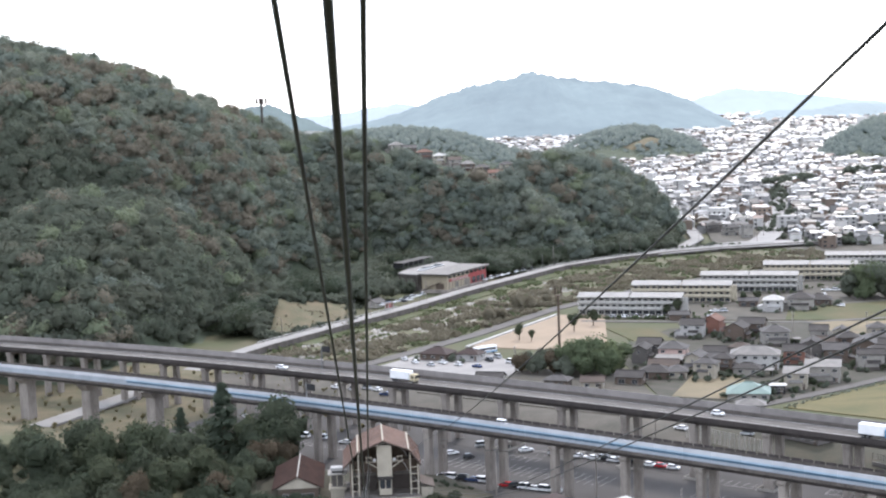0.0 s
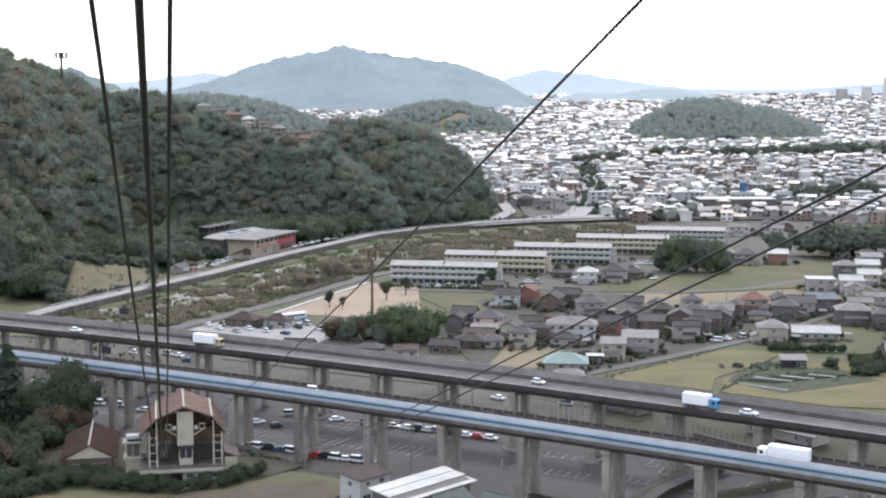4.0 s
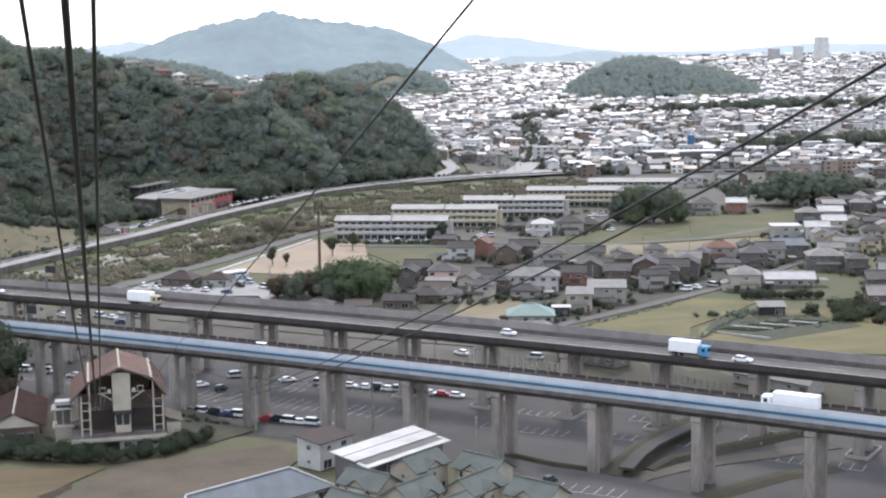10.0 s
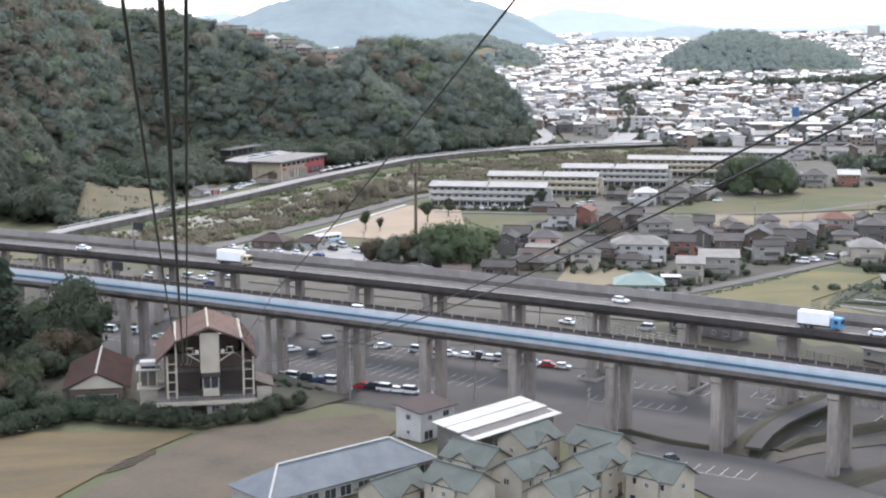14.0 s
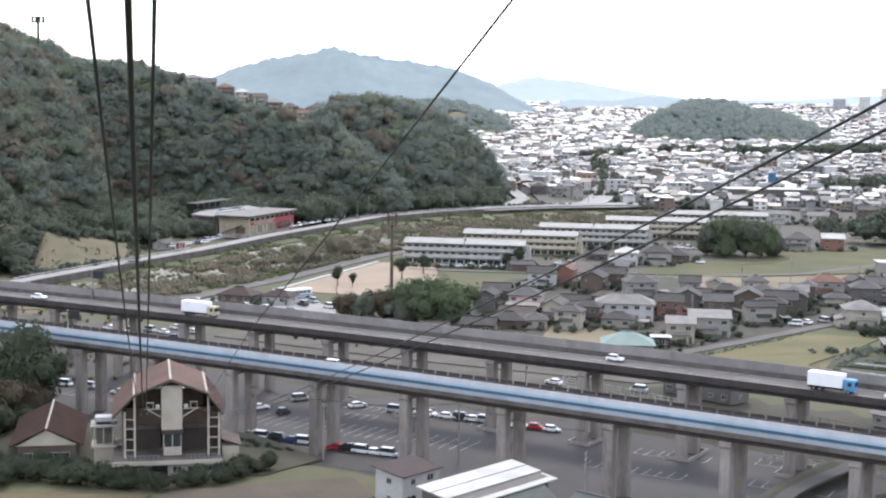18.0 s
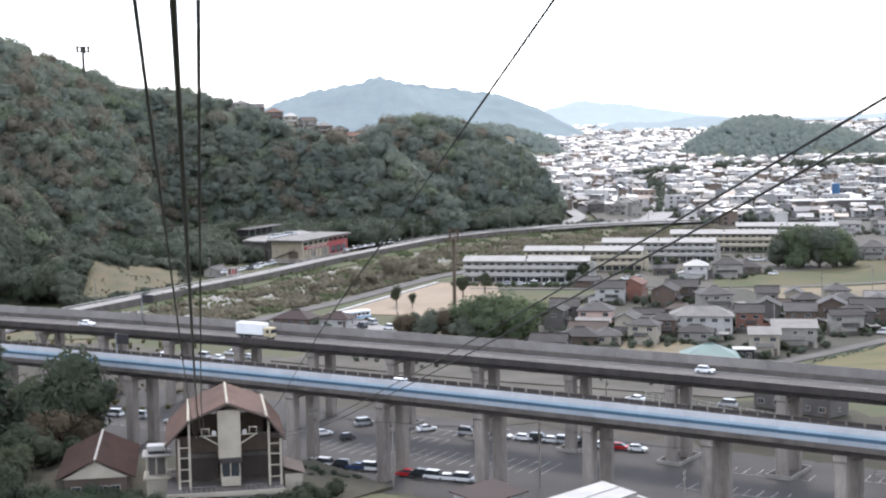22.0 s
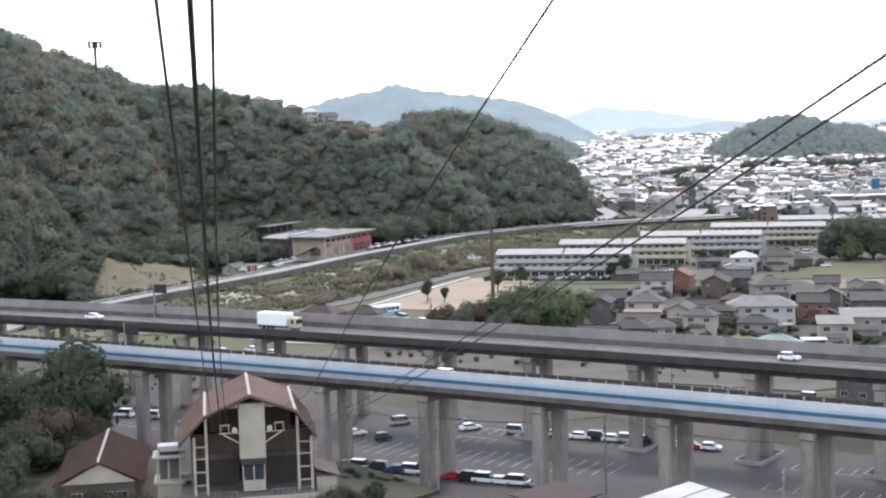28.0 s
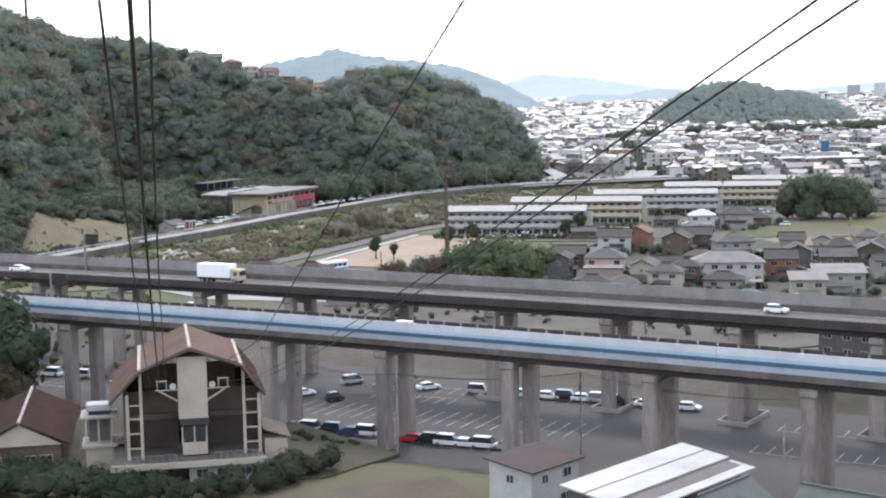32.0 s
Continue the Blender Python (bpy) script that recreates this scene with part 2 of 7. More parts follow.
M["earth"] = mat("earth", (0.088, 0.077, 0.064), (0.05, 0.047, 0.037), 0.95, scale=0.09, fine=1.2, bump=0.3)
M["dryslope"] = mat("dryslope", (0.114, 0.0909, 0.0575), (0.0632, 0.0632, 0.0354), 0.95, scale=0.11, fine=1.0, bump=0.6)
M["yards"] = mat("yards", (0.062, 0.054, 0.045), (0.034, 0.036, 0.024), 0.95, scale=0.16, fine=1.4, bump=0.4)
M["boulder"] = mat("boulder", (0.34, 0.315, 0.28), (0.2, 0.185, 0.16), 0.9, scale=0.3, fine=2.0, bump=0.4, island=0.2)
M["bankgrass"] = mat("bankgrass", (0.042, 0.056, 0.022), (0.07, 0.066, 0.034), 0.95, scale=0.12, fine=1.3, bump=0.5)
M["shopcream"] = mat("shopcream", (0.30, 0.255, 0.185), (0.23, 0.195, 0.145), 0.8, scale=0.4, fine=4, bump=0.1)
M["hallroof"] = mat("hallroof", (0.036, 0.021, 0.017), (0.024, 0.015, 0.013), 0.95, spec=0.04, scale=0.25, fine=5, bump=0.3, stretch=(1, 1, 3))
M["brush"] = leafmat("brush", (0.18, 0.162, 0.12), (0.21, 0.187, 0.138), None)
M["panelgrey"] = mat("panelgrey", (0.26, 0.285, 0.315), (0.205, 0.225, 0.25), 0.5, scale=0.3, fine=2.0, bump=0.05, vary=0.06)
M["paddy"] = mat("paddy", (0.098, 0.072, 0.036), (0.058, 0.045, 0.025), 0.95, scale=0.12, fine=1.4, bump=0.5, stretch=(0.35, 1.5, 1))
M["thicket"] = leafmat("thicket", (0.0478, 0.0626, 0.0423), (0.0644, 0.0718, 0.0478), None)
M["roofdark"] = mat("roofdark", (0.03, 0.016, 0.014), (0.02, 0.012, 0.011), 0.75, scale=0.3, fine=5, bump=0.3, stretch=(1, 1, 3))
M["allotment"] = mat("allotment", (0.024, 0.036, 0.016), (0.05, 0.043, 0.032), 0.95, scale=0.25, fine=1.6, bump=0.6)
M["reed"] = leafmat("reed", (0.15, 0.14, 0.075), (0.19, 0.16, 0.10), None)
M["verge"] = mat("verge", (0.0324, 0.0333, 0.0229), (0.0514, 0.0438, 0.0304), 0.95, scale=0.2, fine=2.0, bump=0.4)
M["riverside"] = mat("riverside", (0.066, 0.072, 0.036), (0.112, 0.096, 0.066), 0.95, scale=0.06, fine=0.7, bump=0.5)
M["needle"] = leafmat("needle", (0.062, 0.08, 0.058), (0.075, 0.09, 0.062), None)
M["autumn"] = leafmat("autumn", (0.165, 0.15, 0.118), (0.178, 0.158, 0.122), None)

M["floor_wood"] = mat("floor_wood", (0.05, 0.062, 0.042), (0.07, 0.078, 0.052), 0.95, scale=0.05, fine=0.5, bump=0.4)

# ---------------------------------------------------------------- builders
def mesh_np(name, verts, faces, mats, index=None, smooth=False):
    """A mesh from arrays; faces is one array of triangles or quads, or a list of such arrays."""
    faces = faces if isinstance(faces, list) else [faces]
    me = bpy.data.meshes.new(name)
    verts = np.asarray(verts, np.float32)
    me.vertices.add(len(verts))
    me.vertices.foreach_set("co", verts.ravel())
    loops = np.concatenate([np.asarray(f, np.int32).ravel() for f in faces])
    sizes = np.concatenate([np.full(len(f), np.asarray(f).shape[1], np.int32) for f in faces])
    me.loops.add(len(loops))
    me.loops.foreach_set("vertex_index", loops)
    me.polygons.add(len(sizes))
    me.polygons.foreach_set("loop_start", np.r_[0, np.cumsum(sizes)[:-1]].astype(np.int32))
    me.polygons.foreach_set("loop_total", sizes)
    for m in mats:
        me.materials.append(m)
    if index is not None:
        me.polygons.foreach_set("material_index", np.asarray(index, np.int32))
    me.polygons.foreach_set("use_smooth", np.full(len(sizes), smooth))
    me.update(calc_edges=True)
    me.validate()
    return me


def box(bm, x0, y0, z0, x1, y1, z1, m=0, bevel=0.0):
    vs = [bm.verts.new((x, y, z)) for x in (x0, x1) for y in (y0, y1) for z in (z0, z1)]
    fs = [bm.faces.new([vs[i] for i in q]) for q in ((0, 1, 3, 2), (4, 6, 7, 5), (0, 4, 5, 1), (2, 3, 7, 6), (0, 2, 6, 4), (1, 5, 7, 3))]
    for f in fs:
        f.material_index = m
    if bevel:
        es = list({e for f in fs for e in f.edges})
        bmesh.ops.bevel(bm, geom=es, offset=bevel, segments=1, affect="EDGES")
    return vs


def tube(bm, p, q, r, r2=None, n=8, m=0):
    """A closed tapered rod from p to q."""
    p, q = Vector(p), Vector(q)
    rot = (q - p).to_track_quat("Z", "Y")
    r2 = r if r2 is None else r2
    rings = []
    for c, rad in ((p, r), (q, r2)):
        rings.append([bm.verts.new(c + rot @ Vector((rad * math.cos(2 * math.pi * i / n), rad * math.sin(2 * math.pi * i / n), 0))) for i in range(n)])
    for i in range(n):
        f = bm.faces.new((rings[0][i], rings[0][(i + 1) % n], rings[1][(i + 1) % n], rings[1][i]))
        f.material_index = m
    bm.faces.new(rings[0][::-1]).material_index = m
    bm.faces.new(rings[1]).material_index = m


def poly(bm, pts, m=0):
    f = bm.faces.new([bm.verts.new(p) for p in pts])
    f.material_index = m
    return f


def prism(bm, outline, z0, z1, m=0):
    """An upright solid over a plan outline given anticlockwise."""
    lo, hi = [bm.verts.new((x, y, z0)) for x, y in outline], [bm.verts.new((x, y, z1)) for x, y in outline]
    k = len(outline)
    bm.faces.new(lo[::-1]).material_index = m
    bm.faces.new(hi).material_index = m
    for i in range(k):
        bm.faces.new((lo[i], lo[(i + 1) % k], hi[(i + 1) % k], hi[i])).material_index = m


def bm_mesh(name, bm, mats):
    bmesh.ops.recalc_face_normals(bm, faces=bm.faces[:])
    me = bpy.data.meshes.new(name)
    bm.to_mesh(me)
    bm.free()
    for m in (mats if isinstance(mats, (list, tuple)) else [mats]):
        me.materials.append(m)
    return me


def part(name, bm, material, parent=None, label="", at=None):
    """Links a bmesh (or a ready mesh) as one object, under a thing or a part where parent is given."""
    me = bm if isinstance(bm, bpy.types.Mesh) else bm_mesh(name, bm, material)
    ob = new(name, me)
    if parent is not None:
        ob.parent = parent
    if at is not None:
        ob.matrix_basis = at
    if label:
        ob["label"] = label
    return ob


def thing(name, at, label, category, group="", kind=""):
    ob = new(name)
    ob.empty_display_size = 0.5
    ob.matrix_basis = at
    return tagged(ob, label, category, group, kind)


def rng(seed):
    return np.random.default_rng(seed)

# ---------------------------------------------------------------- terrain
NEAR, FAR = (-0.000524237, -0.875315, 42.3211), (-0.00064658, -0.832218, 110.384)


def step(a, b, v):
    t = np.clip((v - a) / (b - a), 0, 1)
    return t * t * (3 - 2 * t)


HILLS = [  # centre, radii, height, turn
    (-237.9, 551.1, 185.5, 260, 146.9, -51.3),
    (-55.9, 683.7, 253.2, 55.4, 82.2, -31.4),
    (33.6, 734.6, 141.2, 152.2, 59.4, 35.6),
    (144.1, 663, 97.5, 69.6, 60.1, 19.3),
    (-152.8, 655.6, 178.7, 146.4, 115.3, 15.4),
    (168.4, 677.1, 65, 88.5, 55.7, -21.4),
    (-135.9, 363.8, 77, 156, 58.8, -9.8),
    (822, 1770, 112, 130, 56, -8),
    (904, 1790, 112, 120, 42, -8),
    (466, 2040, 126, 130, 49, 6),
    (60, 1980, 230, 150, 62, 0),
]


def height(x, y):
    x, y = np.asarray(x, float), np.asarray(y, float)
    z = np.zeros(np.broadcast(x, y).shape)
    for cx, cy, rx, ry, h, turn in HILLS:
        c, s = math.cos(radians(turn)), math.sin(radians(turn))
        u, v = ((x - cx) * c + (y - cy) * s) / rx, (-(x - cx) * s + (y - cy) * c) / ry
        w = 1 + 0.10 * np.sin(x / 31 + cy) * np.cos(y / 37 + cx) + 0.07 * np.sin(x / 13 + y / 17)
        d = np.clip(1 - (u * u + v * v) * w, 0, None)
        z = np.maximum(z, h * d ** 0.8)
    c, b, a = NEAR
    off = (y - (a + b * x + c * x * x)) / np.hypot(1, b + 2 * c * x)
    z = z - 4.0 * step(-15, -7, off) * (1 - step(58, 75, off)) * (np.abs(x) < 400)
    z += np.clip((np.hypot(x, y) - 2300) / 2200, 0, 1) ** 1.5 * 30
    return z


def grid_ground():
    def axis(lo, hi, near0, near1, step):
        mid = np.arange(near0, near1 + 1, step)
        up = near1 + np.cumsum(step * 1.09 ** np.arange(1, 60))
        dn = near0 - np.cumsum(step * 1.09 ** np.arange(1, 60))
        return np.r_[dn[dn > lo][::-1], lo * 0 + mid, up[up < hi]]
    xs, ys = axis(-4800, 4800, -400, 420, 8), axis(-4800, 4800, -130, 900, 8)
    X, Y = np.meshgrid(xs, ys)
    Z = height(X, Y) - 0.25
    n, k = X.shape[1], X.shape[0]
    idx = np.arange(n * k).reshape(k, n)
    f = np.stack([idx[:-1, :-1], idx[:-1, 1:], idx[1:, 1:], idx[1:, :-1]], -1).reshape(-1, 4)
    cx, cy = X.ravel()[f].mean(1), Y.ravel()[f].mean(1)
    off = (cy - (NEAR[2] + NEAR[1] * cx + NEAR[0] * cx * cx)) / np.hypot(1, NEAR[1] + 2 * NEAR[0] * cx)
    kind = np.where(Z.ravel()[f].max(1) > 3.2, 1, np.where((off > -14) & (off < 92) & (cx > -55) & (cx < 260), 2, 0))
    kind = np.where((kind == 2) & (cx > 104), 3, kind)
    kind = np.where((kind == 0) & (off > -30) & (off < 110) & (cx > -330) & (cx <= -30), 4, kind)
    me = mesh_np("ground", np.stack([X, Y, Z], -1).reshape(-1, 3), f, [M["grass"], M["floor_wood"], M["earth"], M["verge"], M["dryslope"]], kind, smooth=True)
    tagged(new("ground", me), "valley floor and wooded hills under dry autumn grass", "ground", kind="structure")


grid_ground()


def plot(name, pts, material, label, category="field", z=0.0, kind="structure"):
    """A flat patch of ground with a little thickness."""
    bm = bmesh.new()
    area = sum(pts[i][0] * pts[(i + 1) % len(pts)][1] - pts[(i + 1) % len(pts)][0] * pts[i][1] for i in range(len(pts)))
    prism(bm, pts if area > 0 else pts[::-1], z - 0.6, z)
    return tagged(part(name, bm, M[material]), label, category, kind=kind)


def ribbon(name, pts, width, z, material, label, category="road", thick=0.8):
    """A road of even width along a line of points."""
    bm = bmesh.new()
    rows = []
    for i, p in enumerate(pts):
        a, b = Vector(pts[max(i - 1, 0)]), Vector(pts[min(i + 1, len(pts) - 1)])
        d = (b - a).normalized()
        nrm = Vector((-d.y, d.x)) * width / 2
        zz = z[i] if isinstance(z, (list, tuple)) else z
        c = Vector(p)
        rows.append([bm.verts.new((*(c + s * nrm), h)) for s, h in ((1, zz - thick), (1, zz), (-1, zz), (-1, zz - thick))])
    for a, b in zip(rows, rows[1:]):
        for i in range(4):
            bm.faces.new((a[i], a[(i + 1) % 4], b[(i + 1) % 4], b[i]))
    bm.faces.new(rows[0])
    bm.faces.new(rows[-1][::-1])
    return tagged(part(name, bm, M[material]), label, category, kind="structure")

# ---------------------------------------------------------------- viaducts


def arc(line, x, off=0.0):
    """A point of the wall line at x, moved off metres away from the ropeway's hill, and the line's heading."""
    c, b, a = line
    s = b + 2 * c * x
    k = math.hypot(1, s)
    return Vector((x - off * s / k, a + b * x + c * x * x + off / k)), math.atan2(s, 1)


def sweep(bm, line, xs, section, m=0):
    """A solid along a wall line: section is a ring of (offset, z)."""
    rows = []
    for x in xs:
        rows.append([bm.verts.new((*arc(line, x, o)[0], z)) for o, z in section])
    k = len(section)
    for a, b in zip(rows, rows[1:]):
        for i in range(k):
            bm.faces.new((a[i], a[(i + 1) % k], b[(i + 1) % k], b[i])).material_index = m
    bm.faces.new(rows[0]).material_index = m
    bm.faces.new(rows[-1][::-1]).material_index = m


def viaduct(name, line, x0, x1, top, width, wall_front, label):
    """A road on girders: deck, parapets, girder and, where asked, the tall coloured screen on its front."""
    v = thing(name, pose(0, 0, 0), label, "viaduct", kind="structure")
    xs = np.arange(x0, x1 + 1, 6.0)
    deck_z = top - 2.9
    bm = bmesh.new()
    sweep(bm, line, xs, [(0.4, deck_z - 0.35), (0.4, deck_z), (width - 0.4, deck_z), (width - 0.4, deck_z - 0.35)])
    part("deck", bm, M["deck"], v)
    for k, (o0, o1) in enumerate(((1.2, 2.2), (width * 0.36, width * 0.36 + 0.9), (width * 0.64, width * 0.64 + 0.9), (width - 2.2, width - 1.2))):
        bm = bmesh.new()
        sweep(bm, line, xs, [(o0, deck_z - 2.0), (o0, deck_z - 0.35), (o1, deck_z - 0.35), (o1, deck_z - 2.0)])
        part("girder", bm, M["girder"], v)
    bm = bmesh.new()
    sweep(bm, line, xs, [(0, deck_z - 0.9), (0, deck_z + (0.0 if wall_front else 0.5)), (0.36, deck_z + (0.0 if wall_front else 0.5)), (0.36, deck_z - 0.9)])
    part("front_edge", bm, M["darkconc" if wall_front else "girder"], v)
    bm = bmesh.new()
    sweep(bm, line, xs, [(width - 0.36, deck_z - 0.9), (width - 0.36, deck_z + 1.0), (width, deck_z + 1.0), (width, deck_z - 0.9)])
    part("back_parapet", bm, M["darkconc"], v)
    for o in ((width * 0.24, width * 0.84)):
        bm = bmesh.new()
        sweep(bm, line, xs, [(o, deck_z), (o, deck_z + 0.006), (o + 0.42, deck_z + 0.006), (o + 0.42, deck_z)])
        part("edge_line", bm, M["wornline"], v)
    bm = bmesh.new()
    for x in np.arange(x0, x1 - 8, 12.0):
        sweep(bm, line, (x, x + 4), [(width * 0.5, deck_z), (width * 0.5, deck_z + 0.006), (width * 0.5 + 0.2, deck_z + 0.006), (width * 0.5 + 0.2, deck_z)])
    tagged(part("lane_dash", bm, M["wornline"], v), kind="stuff")
    return v, deck_z


near, near_deck = viaduct("near_viaduct", NEAR, -220, 330, 16.5, 10.5, True, "motorway viaduct with a pale blue noise screen on concrete piers")
far, far_deck = viaduct("far_viaduct", (FAR[0], FAR[1], FAR[2] - 15.0), -220, 380, 17.0, 10.8, False, "motorway viaduct with a grey noise wall on concrete piers")
FARW = (FAR[0], FAR[1], FAR[2] - 15.0)


def panels(line, off, xs, z0, z1, thick, name, material, parent, label=""):
    for a, b in zip(xs, xs[1:]):
        bm = bmesh.new()
        sweep(bm, line, (a + 0.02, b - 0.02), [(off, z0), (off, z1), (off + thick, z1), (off + thick, z0)])
        part(name, bm, M[material], parent, label)


LEFT = list(np.arange(-220, -81, 6.0)) + [-80.0]
PX = [-80.0] + list(np.arange(-76, 231, 6.0))
panels(NEAR, 0.02, LEFT, 15.3, 16.4, 0.14, "parapet_panel", "panelwhite", near, "plain pale grey parapet panel")
panels(NEAR, 0.02, LEFT, 13.25, 15.3, 0.14, "parapet_panel", "panelgrey", near, "plain pale grey parapet panel")
bm = bmesh.new()
sweep(bm, NEAR, LEFT, [(0.5, near_deck - 0.4), (10.0, near_deck - 0.4), (8.2, near_deck - 2.5), (2.3, near_deck - 2.5)])
part("box_girder", bm, M["concrete"], near, "pale concrete box girder")
panels(NEAR, 0.02, PX, 15.5, 16.5, 0.14, "upper_panel", "panelwhite", near)
panels(NEAR, 0.01, PX, 15.0, 15.5, 0.15, "middle_panel", "panelsky", near)
panels(NEAR, 0.0, PX, 14.42, 15.0, 0.18, "stripe_panel", "panelblue", near)
panels(NEAR, 0.02, PX, 13.25, 14.42, 0.16, "lower_panel", "panelgrey", near)
panels(FARW, 10.5, list(np.arange(-220, 231, 6.0)), far_deck + 0.9, 17.0, 0.15, "wall_panel", "wallgrey", far)


def column(parent, p, ang, w, d, z, name="pier"):
    bm = bmesh.new()
    box(bm, -w / 2, -d / 2, -4.6, w / 2, d / 2, z, bevel=0.25)
    part(name, bm, M["concrete"], parent, at=pose(p.x, p.y, 0, 0, 0, math.degrees(ang)))


for line, vd, deck_z, width, xs in ((NEAR, near, near_deck, 10.5, 33.7 + 16.4 * np.arange(-5, 13)), (FARW, far, far_deck, 10.8, 108.9 + 16.7 * np.arange(-16, 10))):
    for x in xs:
        for off in (2.0, width - 2.0):
            p, ang = arc(line, x, off)
            column(vd, p, ang, 2.1, 2.2, deck_z - 2.9)
        bm = bmesh.new()
        p, ang = arc(line, x, width / 2)
        box(bm, -1.2, -width / 2 + 0.6, deck_z - 3.1, 1.2, width / 2 - 0.6, deck_z - 1.95, bevel=0.2)
        if line is FARW and 40 < x < 200:
            kb = bmesh.new()
            for q in ((-2.6, -width / 2, -2.3, width / 2), (2.3, -width / 2, 2.6, width / 2), (-2.3, -width / 2, 2.3, -width / 2 + 0.3), (-2.3, width / 2 - 0.3, 2.3, width / 2)):
                box(kb, q[0], q[1], -4.2, q[2], q[3], -3.2)
            part("kerb", kb, M["offwhite"], vd, "pale concrete guard kerb round the pier foot", at=pose(p.x, p.y, 0, 0, 0, math.degrees(ang)))
        part("crossbeam", bm, M["concrete"], vd, at=pose(p.x, p.y, 0, 0, 0, math.degrees(ang)))

for x in (-176.5, -150.9, -125.3, -99.3, -74.0):
    p, ang = arc(NEAR, x, 5.25)
    column(near, p, ang, 4.6, 4.2, near_deck - 4.4)
    bm = bmesh.new()
    lo, hi = [[bm.verts.new((sx * wx, sy * wy, z)) for sx, sy in ((-1, -1), (1, -1), (1, 1), (-1, 1))] for wx, wy, z in ((2.3, 2.1, near_deck - 4.6), (2.5, 4.3, near_deck - 2.5))]
    bm.faces.new(lo[::-1])
    bm.faces.new(hi)
    for i in range(4):
        bm.faces.new((lo[i], lo[(i + 1) % 4], hi[(i + 1) % 4], hi[i]))
    part("pier_head", bm, M["concrete"], near, "flared concrete pier head", at=pose(p.x, p.y, 0, 0, 0, math.degrees(ang)))

bm = bmesh.new()
for x in np.arange(-120, 220, 2.2):
    sweep(bm, NEAR, (x, x + 1.9), [(10.15, near_deck + 1.0), (10.15, near_deck + 1.65), (10.3, near_deck + 1.65), (10.3, near_deck + 1.0)])
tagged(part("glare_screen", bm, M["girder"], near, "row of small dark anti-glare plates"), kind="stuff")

# ---------------------------------------------------------------- woods
def crown_data(seed, leaves, size, core=5, fine=2, dome=0.0, tilt=0.7):
    """Arrays of a leafy crown about 1 high and 1 wide: an inner mass of lumps and many small leaf sprays."""
    r = rng(seed)
    V, F3 = [], []
    k = 0
    bm = bmesh.new()
    bmesh.ops.create_icosphere(bm, subdivisions=fine, radius=1)
    iv, it = np.array([v.co[:] for v in bm.verts]), np.array([[v.index for v in f.verts] for f in bm.faces])
    bm.free()
    lumps = []
    for i in range(core):
        a, b = r.uniform(0, 6.28), r.uniform(0.0, 0.32)
        c = np.array([b * math.cos(a), b * math.sin(a), r.uniform(0.3, 0.72)])
        rad = r.uniform(0.17, 0.30)
        if dome:
            c, rad = (np.array([0, 0, 0.5]), dome) if i == 0 else (np.array([0.27 * math.cos(a), 0.27 * math.sin(a), r.uniform(0.36, 0.7)]), r.uniform(0.13, 0.23))
        lumps.append((c, rad))
        V.append(c + iv * rad * 0.92 * (0.82 + 0.28 * r.random((len(iv), 1))) * np.array([1, 1, 0.85]))
        F3.append(it + k)
        k += len(iv)
    for i in range(leaves):
        c, rad = lumps[r.integers(len(lumps))] if not dome or r.random() < 0.6 else lumps[0]
        d = r.normal(size=3)
        d /= np.linalg.norm(d)
        d[2] = abs(d[2]) if r.random() < 0.75 else d[2]
        p = c + d * rad * r.uniform(0.85, 1.28)
        t1 = np.cross(d, r.normal(size=3))
        t1 /= np.linalg.norm(t1) + 1e-9
        t2 = np.cross(d, t1) + d * r.uniform(-tilt, tilt)
        s = size * r.uniform(0.6, 1.4)
        V.append(np.array([p - t1 * s, p + t2 * s * 0.8, p + t1 * s]))
        F3.append(np.array([[0, 1, 2]]) + k)
        k += 3
    return np.concatenate(V), np.concatenate(F3)


FAR_CROWNS = [crown_data(s, 270, 0.07, 6, 0, 0.39, 0.6) for s in range(8)]
LOW_CROWNS = [crown_data(s + 20, 120, 0.115, 4, 0, 0.3) for s in range(4)]
TINY_CROWNS = [crown_data(s + 30, 60, 0.13, 2, 0, 0.42, 0.5) for s in range(5)]


def wood(name, pts, sizes, material, label, seed, crowns=FAR_CROWNS, sink=0.0):
    r = rng(seed)
    V, F, k = [], [], 0
    for (x, y, z), s in zip(pts, sizes):
        v, f = crowns[r.integers(len(crowns))]
        a = r.uniform(0, 6.28)
        c, sn = math.cos(a), math.sin(a)
        w = v * np.array([s * r.uniform(0.9, 1.15), s * r.uniform(0.9, 1.15), s * r.uniform(0.8, 1.15)])
        V.append(np.stack([w[:, 0] * c - w[:, 1] * sn + x, w[:, 0] * sn + w[:, 1] * c + y, w[:, 2] + z - sink * s], -1))
        F.append(f + k)
        k += len(v)
    me = mesh_np(name, np.concatenate(V), np.concatenate(F), [M[material]], smooth=True)
    return tagged(new(name, me), label, "woods", kind="stuff")


def scatter(x0, x1, y0, y1, seed, gap, low=2.5):
    """Places on wooded slopes, one in each cell of a jittered grid."""
    r = rng(seed)
    gx, gy = np.meshgrid(np.arange(x0, x1, gap), np.arange(y0, y1, gap))
    x, y = gx.ravel() + r.uniform(-0.48, 0.48, gx.size) * gap, gy.ravel() + r.uniform(-0.48, 0.48, gx.size) * gap
    h = height(x, y)
    k = h > low
    return list(zip(x[k], y[k], h[k]))


